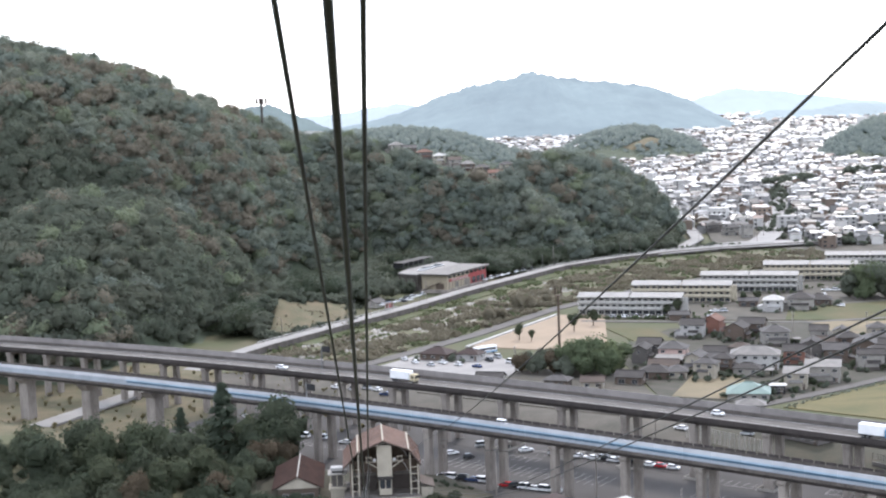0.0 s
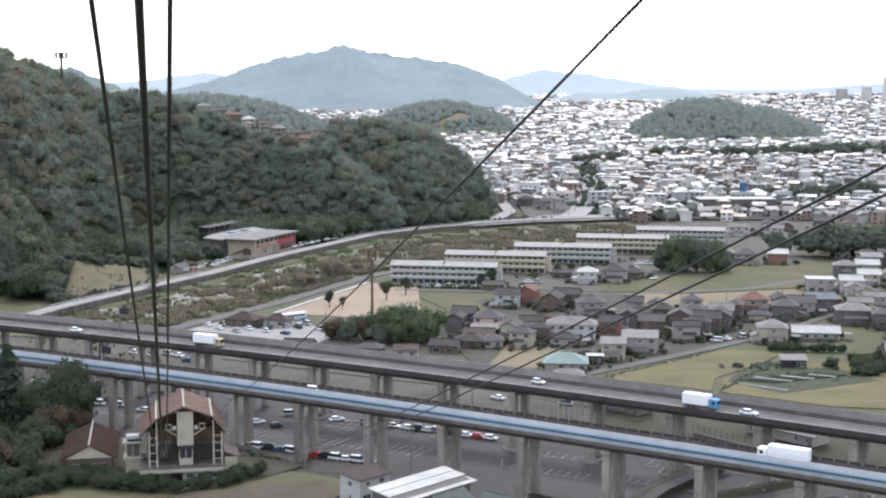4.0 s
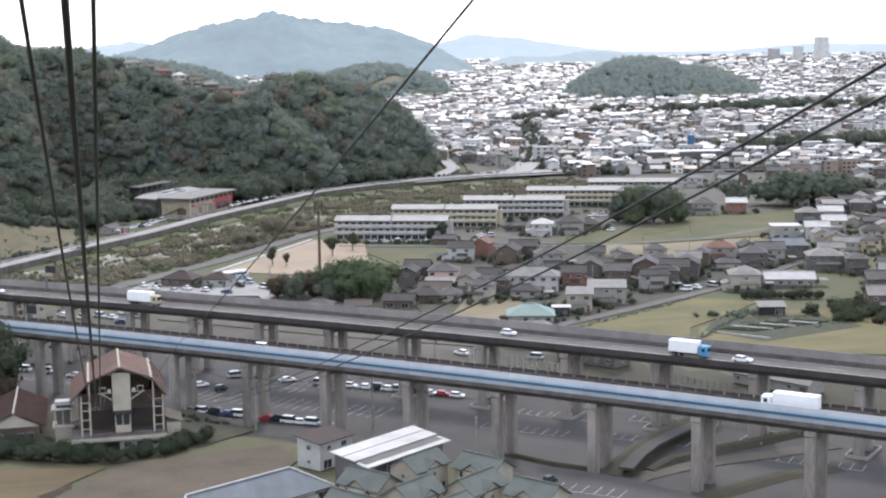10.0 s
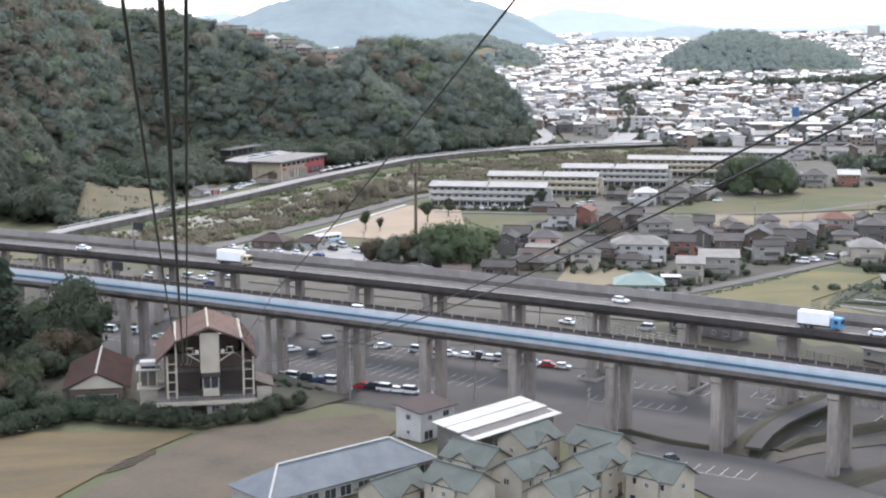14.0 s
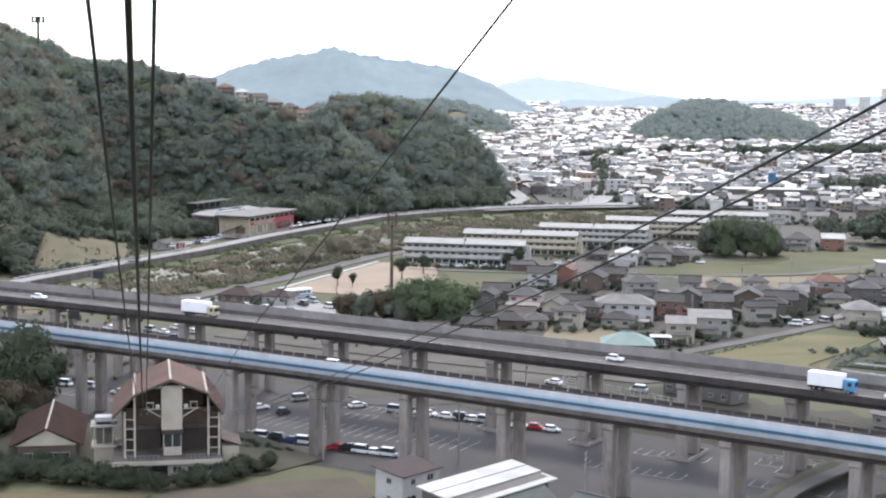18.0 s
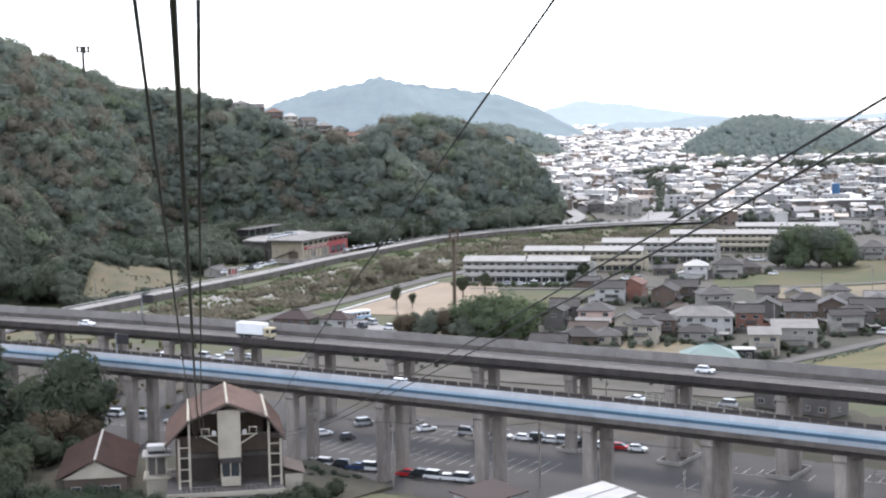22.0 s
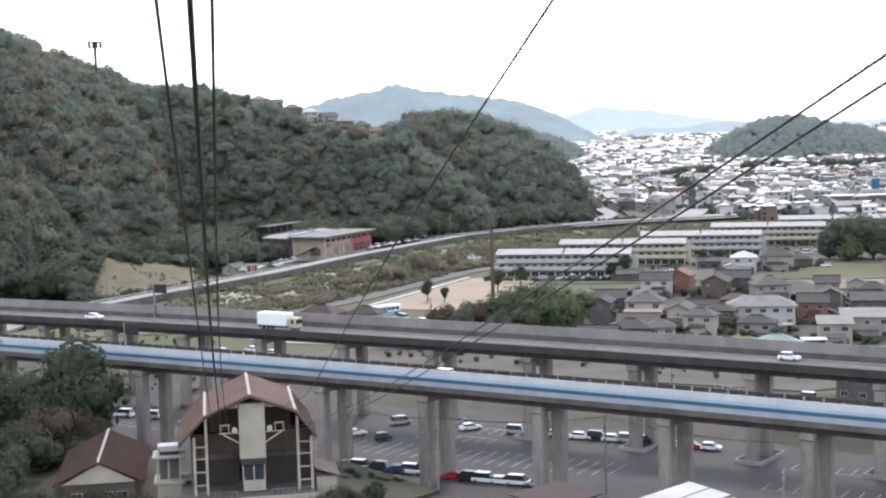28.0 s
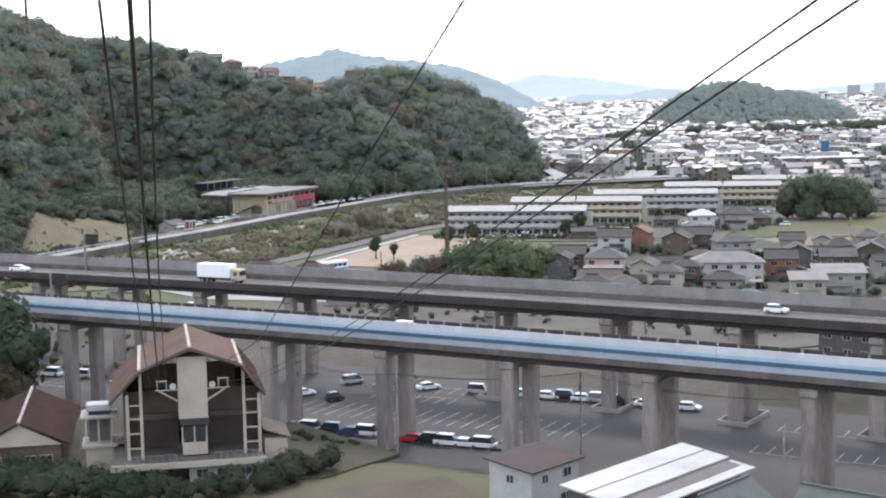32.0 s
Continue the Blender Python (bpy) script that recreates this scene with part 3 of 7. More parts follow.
slope = scatter(-330, 275, 185, 790, 3, 5.9, 1.0)
steep = scatter(-230, 275, 185, 790, 4, 4.6, 1.0)
sx, sy = np.array([p[0] for p in steep]), np.array([p[1] for p in steep])
grade = np.hypot(height(sx + 2, sy) - height(sx - 2, sy), height(sx, sy + 2) - height(sx, sy - 2)) / 4
slope += [p for p, k in zip(steep, grade) if k > 1.0]
# houses on the saddle, and the clearings round them
HILLTOP = [(31, 637), (40, 634), (50, 630), (60, 624), (70, 619), (79, 615), (88, 608), (97, 603), (45, 646), (65, 636), (84, 626), (110, 655), (-40, 680), (-28, 678)]
slope = [p for p in slope if not any(abs(p[0] - a) < 9 and -17 < p[1] - b < 9 for a, b in HILLTOP)]
# the slopes that look towards the valley
vis = [p for p in slope if p[1] < 430 + 0.9 * (p[0] + 520) and float(height(p[0], p[1] - 14)) < p[2] + 9 and p[0] > -190 - 0.1 * p[1]]
def on_spur(x, y):
    """The near spur, whose trees are browner than those of the valley behind it."""
    cx, cy, rx, ry, h, turn = HILLS[0]
    c, sn = math.cos(radians(turn)), math.sin(radians(turn))
    u, v = ((x - cx) * c + (y - cy) * sn) / rx, (-(x - cx) * sn + (y - cy) * c) / ry
    return h * max(1 - u * u - v * v, 0) ** 0.8 > 0.75 * float(height(x, y))


r_ = rng(9)
picks = {"green_wood": [], "dark_wood": [], "pale_wood": [], "autumn_wood": [], "spur_wood": []}
for x, y, z in vis:
    k = r_.random() + 0.35 * noise.noise(Vector((x / 45, y / 45, 1.7)))
    cuts = (0.5, 0.66, 0.74) if on_spur(x, y) else (0.42, 0.85, 0.94)
    # the near low spur gets a darker leaf colour, with less haze in it
    if y < 455 and x < -20 and k < 0.8:
        picks["spur_wood"].append((x, y, z - 3.6))
        continue
    picks["green_wood" if k < cuts[0] else "dark_wood" if k < cuts[1] else "pale_wood" if k < cuts[2] else "autumn_wood"].append((x, y, z - 3.6))
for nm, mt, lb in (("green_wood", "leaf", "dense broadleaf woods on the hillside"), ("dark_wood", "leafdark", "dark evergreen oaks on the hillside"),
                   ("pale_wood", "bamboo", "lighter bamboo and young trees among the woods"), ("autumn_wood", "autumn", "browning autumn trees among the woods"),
                   ("spur_wood", "leafmid", "low spur's hillside trees, darker, with less haze in their leaf colour")):
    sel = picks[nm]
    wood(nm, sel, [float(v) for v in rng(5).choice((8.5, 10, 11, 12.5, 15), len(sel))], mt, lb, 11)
# blue-grey emission on these leaves paints haze over the low hills
haze = M["leafhaze"].node_tree.nodes["Principled BSDF"]
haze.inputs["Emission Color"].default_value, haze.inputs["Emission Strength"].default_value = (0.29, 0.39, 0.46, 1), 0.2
def in_cutting(x, y):
    """The slanting bare face on the small hill."""
    u, v = (x - 468) / 40, (y - 1946) / 26
    return u * u + v * v < 1 and abs(v - 0.75 * u) < 0.42 + 0.16 * math.sin(u * 5)


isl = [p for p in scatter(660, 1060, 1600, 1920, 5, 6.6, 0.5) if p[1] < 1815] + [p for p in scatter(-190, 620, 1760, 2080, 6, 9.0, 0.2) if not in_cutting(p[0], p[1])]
wood("backdrop_wood", [(x, y, z - 3) for x, y, z in isl], [8.4 + (i * 7 % 11) * 0.6 for i, _ in enumerate(isl)], "leafhaze", "wooded low hill rising out of the town", 13, TINY_CROWNS)

g = np.linspace(-1, 1, 25)
gx, gy = np.meshgrid(468 + g * 42, 1946 + g * 28)
gz = height(gx, gy) + np.where(np.vectorize(in_cutting)(gx, gy), 1.5, -3.0)
idx = np.arange(625).reshape(25, 25)
me = mesh_np("cutting", np.stack([gx, gy, gz], -1).reshape(-1, 3), np.stack([idx[:-1, :-1], idx[:-1, 1:], idx[1:, 1:], idx[1:, :-1]], -1).reshape(-1, 4), [M["straw"]], smooth=True)
tagged(new("cutting", me), "bare orange cutting in the wooded hill", "slope", kind="structure")

# ---------------------------------------------------------------- far mountains
def ridge(name, pts, dist_back, color, strength, base, label):
    """A far range: a rounded sheet of land under a skyline of points (x, y, z)."""
    P = np.array(pts, float)
    t = np.linspace(0, len(P) - 1, 160)
    line = np.stack([np.interp(t, np.arange(len(P)), P[:, k]) for k in range(3)], -1)
    wob = 0.012 * np.sin(t * 5.1) + 0.012 * np.sin(t * 11.7 + 1) + 0.008 * np.sin(t * 29)
    rows = []
    for s in np.linspace(0, 1, 40):
        q = line.copy()
        q[:, 1] = line[:, 1] - dist_back * (1 - s)
        rough = np.array([noise.fractal(Vector((x / 170, y / 170, 3.1)), 1.0, 2.0, 4) for x, y in q[:, :2]])
        q[:, 2] = line[:, 2] * (1 + wob) * math.sin(s * math.pi / 2) ** 0.9 * (1 + 0.16 * rough * math.sin(s * math.pi)) - 5
        rows.append(q)
    V = np.stack(rows)
    k, n = V.shape[:2]
    idx = np.arange(k * n).reshape(k, n)
    f = np.stack([idx[:-1, :-1], idx[:-1, 1:], idx[1:, 1:], idx[1:, :-1]], -1).reshape(-1, 4)
    me = mesh_np(name, V.reshape(-1, 3), f, [haze_glow(name, color, strength, base)], smooth=True)
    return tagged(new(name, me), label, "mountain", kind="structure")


# emission paints the haze here, stronger the farther the range stands
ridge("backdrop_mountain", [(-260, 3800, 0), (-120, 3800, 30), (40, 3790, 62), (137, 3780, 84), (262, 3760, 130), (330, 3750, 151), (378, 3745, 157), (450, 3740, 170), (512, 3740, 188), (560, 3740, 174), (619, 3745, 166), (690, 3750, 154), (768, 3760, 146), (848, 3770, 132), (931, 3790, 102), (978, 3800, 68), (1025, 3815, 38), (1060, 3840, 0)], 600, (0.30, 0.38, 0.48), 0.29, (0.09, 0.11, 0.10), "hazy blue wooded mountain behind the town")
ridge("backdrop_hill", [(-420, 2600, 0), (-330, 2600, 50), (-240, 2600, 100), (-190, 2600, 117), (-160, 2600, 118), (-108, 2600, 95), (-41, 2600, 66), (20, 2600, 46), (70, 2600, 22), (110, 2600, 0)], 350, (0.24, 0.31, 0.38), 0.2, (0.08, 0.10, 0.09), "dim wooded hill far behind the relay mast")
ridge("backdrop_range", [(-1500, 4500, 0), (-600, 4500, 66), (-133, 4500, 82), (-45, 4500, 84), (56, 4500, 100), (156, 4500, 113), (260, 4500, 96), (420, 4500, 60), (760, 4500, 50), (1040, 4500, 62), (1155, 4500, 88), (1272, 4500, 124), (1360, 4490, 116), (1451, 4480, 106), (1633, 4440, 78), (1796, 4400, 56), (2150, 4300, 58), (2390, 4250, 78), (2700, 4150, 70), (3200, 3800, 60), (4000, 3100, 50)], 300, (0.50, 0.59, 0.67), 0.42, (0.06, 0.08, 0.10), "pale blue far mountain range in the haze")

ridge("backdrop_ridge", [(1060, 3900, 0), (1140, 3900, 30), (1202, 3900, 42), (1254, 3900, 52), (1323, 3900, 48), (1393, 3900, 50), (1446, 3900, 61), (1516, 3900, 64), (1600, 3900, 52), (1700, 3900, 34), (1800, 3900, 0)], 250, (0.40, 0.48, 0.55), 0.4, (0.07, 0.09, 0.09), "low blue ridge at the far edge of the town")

# ---------------------------------------------------------------- roads, fields and yards
MAIN = [(-120, 120), (-85, 185), (-60, 226), (-42, 254), (-24, 281), (-1.6, 314), (23.5, 350), (61, 412), (105, 477), (126, 507), (164, 539), (204, 561), (244, 575), (285, 582), (340, 580), (420, 560), (520, 540)]
ribbon("main_road", MAIN, 9.5, [-3.6, -2.6, 1.2] + [2.0] * (len(MAIN) - 3), "road", "grey asphalt valley road along the foot of the hill")
ribbon("river_wall", [(x + 3.9, y - 3.6) for x, y in MAIN[2:]], 1.0, [1.8] + [2.6] * (len(MAIN) - 3), "darkconc", "dark concrete retaining wall between the road and the river", "wall", 3.2)
ribbon("nose_road", [(196, 560), (222, 590), (244, 640), (256, 712), (262, 800)], 9, 2.05, "road", "pale lane climbing round the hill's nose")
ribbon("town_street", [(268, 578), (300, 650), (345, 780), (390, 930), (450, 1150)], 17, [2.06, 1.6, 1.2, 1.0, 0.8], "road", "wide street leading straight into the town")
ribbon("bank_road", [(-8, 190), (18, 222), (53, 267), (99, 337), (150, 392), (210, 440), (290, 480)], 7, 0.12, "deck", "narrow riverside road beside the sand ground")
ribbon("lane", [(132, 88), (148, 97), (172, 112), (198, 129), (232, 152), (262, 180), (300, 214), (330, 262)], 4.4, 0.10, "deck", "narrow lane between the houses and the rice fields")
ribbon("estate_lane", [(105, 292), (150, 276), (205, 258), (262, 262), (330, 300)], 4.4, 0.09, "deck", "estate lane in front of the apartment blocks")
plot("junction", [(196, 548), (228, 592), (262, 606), (300, 604), (322, 592), (300, 574), (244, 567)], "road", "wide pale road junction at the entry to the town", "road", 2.03)
plot("corner_lot", [(246, 604), (284, 612), (310, 690), (296, 716), (270, 722), (256, 650)], "earth", "grey earth lot at the corner of the junction", "yard", 1.2)
plot("river_bed", [(-60, 200), (-42, 232), (-2, 283), (49, 362), (110, 452), (195, 536), (256, 556), (330, 560), (300, 500), (210, 452), (150, 402), (95, 345), (48, 275), (14, 230), (-12, 196)], "riverside", "overgrown river bed with reeds and dry grass", "river bank", 0.02)
plot("sand_ground", [(48, 235), (98, 315), (119, 309), (106, 226), (74, 219)], "sand", "bare sandy sports ground with a white kerb", "ground", 0.08)
ribbon("white_kerb", [(46, 234.5), (96.5, 316)], 1.6, 0.32, "white", "long pale concrete kerb beside the sand ground", "kerb")
bm = bmesh.new()
sweep(bm, NEAR, np.arange(-76, 200, 8.0), [(-7, -4.8), (-7, -3.95), (58, -3.95), (58, -4.8)])
tagged(part("car_park", bm, M["asphalt"]), "dark asphalt car park under the viaducts with white bays", "car park", kind="structure")
plot("village_ground", [(134, 92), (150, 101), (174, 116), (200, 133), (232, 156), (262, 184), (285, 205), (285, 222), (226, 211), (206, 221), (204, 260), (140, 258), (114, 224), (104, 180), (104, 112), (128, 98)], "yards", "grey-brown earth of yards and gardens between the houses", "ground", 0.045)
plot("estate_ground", [(112, 306), (106, 300), (150, 282), (205, 264), (262, 268), (330, 306), (352, 400), (340, 470), (300, 478), (214, 430), (156, 384), (116, 338)], "earth", "grey ground round the apartment blocks", "ground", 0.04)
plot("town_ground", [(275, 420), (420, 380), (560, 420), (900, 900), (1250, 1500), (900, 1560), (300, 1500), (330, 900), (290, 640)], "earth", "grey streets and yards under the town", "ground", 0.03)
plot("lower_lot", [(80, -60), (88, -52), (104, -66), (118, -96), (90, -96)], "asphalt", "small asphalt yard beside the green-roofed houses", "car park", 0.05)
plot("rear_yard", [(2, 190), (26, 222), (56, 214), (64, 176), (48, 150), (14, 168)], "road", "grey yard behind the viaduct with parked cars", "yard", 0.06)
for nm, pts, mt, lb in (
        ("rice_field", [(140, 84), (198, 124), (216, 112), (200, 96), (176, 76), (168, 58)], "rice", "ripening yellow-green rice field"),
        ("rice_field", [(170, 56), (178, 74), (204, 94), (240, 92), (262, 60), (222, 20), (196, 30)], "rice", "ripening yellow-green rice field"),
        ("rice_field", [(206, 14), (230, 18), (268, 56), (290, 34), (240, -20)], "meadow", "green rice field with yellow edges"),
        ("bare_field", [(108, 110), (125, 149), (144, 143), (128, 100)], "straw", "bare brown field behind the noise wall"),
        ("meadow", [(196, 268), (232, 256), (290, 262), (345, 318), (338, 348), (290, 342), (262, 312), (226, 306), (206, 296)], "meadow", "open green meadow with mown patches"),
        ("stubble_field", [(206, 222), (226, 212), (290, 224), (286, 258), (236, 252), (204, 262)], "straw", "harvested stubble field, dry and brown"),
        ("front_field", [(-42, -18), (1, -27), (-12, -44), (-24, -66), (-62, -84)], "paddy", "brown harvested paddy field before the station"),
        ("front_field", [(5, -25), (38, -20), (40, -34), (30, -50), (10, -82), (-22, -82), (-19, -64), (-8, -44)], "soil", "bare brown paddy soil before the station"),
        ("lawn", [(112, 268), (132, 262), (136, 226), (118, 228)], "meadow", "small bright green lawn")):
    plot(nm, pts, mt, lb, "field", 0.07)
plot("allotment", [(178, 70), (190, 88), (222, 84), (226, 62), (188, 50)], "allotment", "dark green vegetable plot with rows of crops", "vegetable plot", 0.11)

# parking bay lines
def bays(x, y, heading, count, pitch=2.6, depth=5.0, z=0.034):
    bm = bmesh.new()
    for k in range(count + 1):
        box(bm, k * pitch - 0.07, min(0, depth), z, k * pitch + 0.07, max(0, depth), z + 0.012)
    box(bm, 0, -0.07, z, count * pitch, 0.07, z + 0.012)
    ob = part("bay_lines", bm, M["wornline"], at=pose(x, y, 0, 0, 0, heading))
    tagged(ob, "white painted parking bay lines", "marking", "parking bay lines", "structure")


U, V = Vector((math.cos(radians(-38)), math.sin(radians(-38)))), Vector((-math.sin(radians(-38)), math.cos(radians(-38))))
for u, v, n, depth in ((-2, 36.3, 16, 5.0), (-10, 54.8, 21, 5.2), (-10, 54.8, 21, -5.2), (2, 78.4, 17, -5.0), (-2, 70.0, 6, -5.0)):
    p = U * u + V * v
    bays(p.x, p.y, -38, n, depth=depth, z=-3.948)
for x, y, n in ((88, -4, 8), (98, 8, 8), (2, 62, 8), (-8, 74, 8), (-22, 84, 8), (-2, 40, 5), (112, -20, 8), (124, -8, 8), (140, -48, 8)):
    bays(x, y, -40, n, z=-3.948)
bays(84, -66, -40, 6, z=0.052)

# ---------------------------------------------------------------- houses
def shared(bm, name, material):
    return bm_mesh(name, bm, material)


def window_meshes(w, h):
    a, b = bmesh.new(), bmesh.new()
    for x0, z0, x1, z1 in ((-w / 2, 0, -w / 2 + 0.09, h), (w / 2 - 0.09, 0, w / 2, h), (-w / 2 + 0.09, 0, w / 2 - 0.09, 0.09), (-w / 2 + 0.09, h - 0.09, w / 2 - 0.09, h), (-0.04, 0.09, 0.04, h - 0.09)):
        box(a, x0, -0.09, z0, x1, 0.02, z1)
    box(b, -w / 2 + 0.09, -0.035, 0.09, w / 2 - 0.09, 0.015, h - 0.09)
    return shared(a, "window_frame", M["white"]), shared(b, "pane", M["glass"])


WIN = {k: window_meshes(*k) for k in ((1.7, 1.2), (2.5, 1.9), (0.9, 0.9), (1.2, 1.1))}


def add_window(parent, kind, x, y, z, turn):
    fr, pn = WIN[kind]
    w = part("window", fr, None, parent, at=pose(x, y, z, 0, 0, turn))
    part("pane", pn, None, w)


def roof_mesh(kind, w, d, rise, over=0.6, th=0.16):
    """A pitched roof over a w x d plan, with eaves and thickness; its foot is at z = 0."""
    W, D = w / 2 + over, d / 2 + over
    bm = bmesh.new()
    drop = -over * rise / (min(w, d) / 2)
    if kind == "hip":
        k = max(W - D, 0.01)
        top = [(-k, 0, rise), (k, 0, rise)] if W >= D else [(0, -(D - W), rise), (0, D - W, rise)]
        c = [(-W, -D, drop), (W, -D, drop), (W, D, drop), (-W, D, drop)]
        quads = [(c[0], c[1], top[1], top[0]), (c[2], c[3], top[0], top[1]), (c[1], c[2], top[1]), (c[3], c[0], top[0])] if W >= D else \
                [(c[1], c[2], top[1], top[0]), (c[3], c[0], top[0], top[1]), (c[0], c[1], top[0]), (c[2], c[3], top[1])]
    elif kind == "gable":
        a, b = (-W, 0, rise), (W, 0, rise)
        quads = [((-W, -D, drop), (W, -D, drop), b, a), ((W, D, drop), (-W, D, drop), a, b)]
    elif kind == "shed":
        quads = [((-W, -D, drop), (W, -D, drop), (W, D, rise), (-W, D, rise))]
    else:
        quads = [((-W, -D, 0.1), (W, -D, 0.1), (W, D, 0.1), (-W, D, 0.1))]
    for q in quads:
        hi = [bm.verts.new((x, y, z + th)) for x, y, z in q]
        lo = [bm.verts.new((x, y, z)) for x, y, z in q]
        bm.faces.new(hi)
        bm.faces.new(lo[::-1])
        n = len(q)
        for i in range(n):
            bm.faces.new((lo[i], lo[(i + 1) % n], hi[(i + 1) % n], hi[i]))
    return bm


def walls_mesh(kind, w, d, h, rise):
    bm = bmesh.new()
    if kind == "gable":
        pts = [(-d / 2, 0), (d / 2, 0), (d / 2, h), (0, h + rise), (-d / 2, h)]
        a = [bm.verts.new((-w / 2, y, z)) for y, z in pts]
        b = [bm.verts.new((w / 2, y, z)) for y, z in pts]
        bm.faces.new(a[::-1])
        bm.faces.new(b)
        for i in range(5):
            bm.faces.new((a[i], a[(i + 1) % 5], b[(i + 1) % 5], b[i]))
    elif kind == "shed":
        pts = [(-d / 2, 0), (d / 2, 0), (d / 2, h + rise), (-d / 2, h)]
        a = [bm.verts.new((-w / 2, y, z)) for y, z in pts]
        b = [bm.verts.new((w / 2, y, z)) for y, z in pts]
        bm.faces.new(a[::-1])
        bm.faces.new(b)
        for i in range(4):
            bm.faces.new((a[i], a[(i + 1) % 4], b[(i + 1) % 4], b[i]))
    else:
        box(bm, -w / 2, -d / 2, 0, w / 2, d / 2, h)
    return bm


def house(x, y, yaw, w, d, storeys, kind, wall, roofm, label, seed=0, extra=None, porch=True, base=0.0, rise=None, group="houses of the village"):
    r = rng(1000 + seed)
    h = 2.9 * storeys
    rise = rise or min(w, d) / 2 * (0.48 if kind in ("hip", "gable") else 0.3)
    e = thing("house", pose(x, y, base, 0, 0, yaw), label, "house", group)
    part("wall", walls_mesh(kind, w, d, h, rise), M[wall], e)
    ro = part("roof", roof_mesh(kind, w, d, rise), M[roofm], e, at=pose(0, 0, h, 0, 0, 0))
    if kind in ("hip", "gable"):
        bm = bmesh.new()
        k = max(abs(w - d) / 2, 0.3) if kind == "hip" else w / 2 + 0.6
        if w >= d or kind == "gable":
            box(bm, -k, -0.16, rise + 0.08, k, 0.16, rise + 0.34, bevel=0.05)
        else:
            box(bm, -0.16, -k, rise + 0.08, 0.16, k, rise + 0.34, bevel=0.05)
        part("ridge_cap", bm, M[roofm], ro)
    for s in range(storeys):
        z = 2.9 * s + (0.95 if s or r.random() < 0.5 else 0.15)
        n = max(2, int(w // 3.4))
        for k in range(n):
            px = -w / 2 + w * (k + 0.5) / n + r.uniform(-0.25, 0.25)
            if r.random() < 0.88:
                add_window(e, (2.5, 1.9) if (z - 2.9 * s) < 0.5 else ((1.7, 1.2) if r.random() < 0.7 else (1.2, 1.1)), px, -d / 2, z, 0)
        for side, turn in ((-w / 2, -90), (w / 2, 90)):
            for k in range(max(1, int(d // 4))):
                if r.random() < 0.75:
                    add_window(e, (0.9, 0.9) if r.random() < 0.5 else (1.2, 1.1), side, -d / 2 + d * (k + 0.5) / max(1, int(d // 4)), 2.9 * s + 1.0, turn)
    if porch and storeys > 1 and r.random() < 0.7:
        bm = bmesh.new()
        pw = w * r.uniform(0.4, 0.75)
        for q in (((-pw / 2, -d / 2 - 1.7, 2.55), (pw / 2, -d / 2 - 1.7, 2.55), (pw / 2, -d / 2, 3.25), (-pw / 2, -d / 2, 3.25)),):
            hi, lo = [bm.verts.new((a, b, c + 0.13)) for a, b, c in q], [bm.verts.new(v) for v in q]
            bm.faces.new(hi)
            bm.faces.new(lo[::-1])
            for i in range(4):
                bm.faces.new((lo[i], lo[(i + 1) % 4], hi[(i + 1) % 4], hi[i]))
        part("porch_roof", bm, M[roofm], e, at=pose(r.uniform(-0.1, 0.1) * w, 0, 0, 0, 0, 0))
        bm = bmesh.new()
        box(bm, -pw / 2 + 0.1, -d / 2 - 1.1, 0, pw / 2 - 0.1, -d / 2 + 0.05, 2.6)
        part("porch", bm, M[wall], e)
    if r.random() < 0.8:
        bm = bmesh.new()
        box(bm, -0.45, -0.05, 0, 0.45, 0.03, 2.05)
        part("door", bm, M["brown"], e, at=pose(w / 2 - 1.2, -d / 2 - 0.01, 0, 0, 0, 0))
    if porch and storeys > 1 and kind != "flat" and r.random() < 0.55:
        side, run = (1 if r.random() < 0.5 else -1), d * r.uniform(0.55, 0.8)
        y0, y1 = (-d / 2 + 0.3, -d / 2 + 0.3 + run) if r.random() < 0.6 else (d / 2 - 0.3 - run, d / 2 - 0.3)
        xa, xb = sorted((side * (w / 2 - 0.05), side * (w / 2 + 2.6)))
        bm = bmesh.new()
        box(bm, xa, y0, 0, xb, y1, 2.5)
        wing = part("side_wing", bm, M[wall], e)
        bm = bmesh.new()
        i0, o0 = side * (w / 2 - 0.02), side * (w / 2 + 3.0)
        prof = ((i0, 3.25), (o0, 2.4), (o0, 2.54), (i0, 3.39))
        ends = [[bm.verts.new((a, yy, c)) for a, c in prof] for yy in (y0 - 0.35, y1 + 0.35)]
        for q in range(4):
            bm.faces.new((ends[0][q], ends[0][(q + 1) % 4], ends[1][(q + 1) % 4], ends[1][q]))
        bm.faces.new(ends[0][::-1])
        bm.faces.new(ends[1])
        part("wing_roof", bm, M[roofm], wing)
    return e


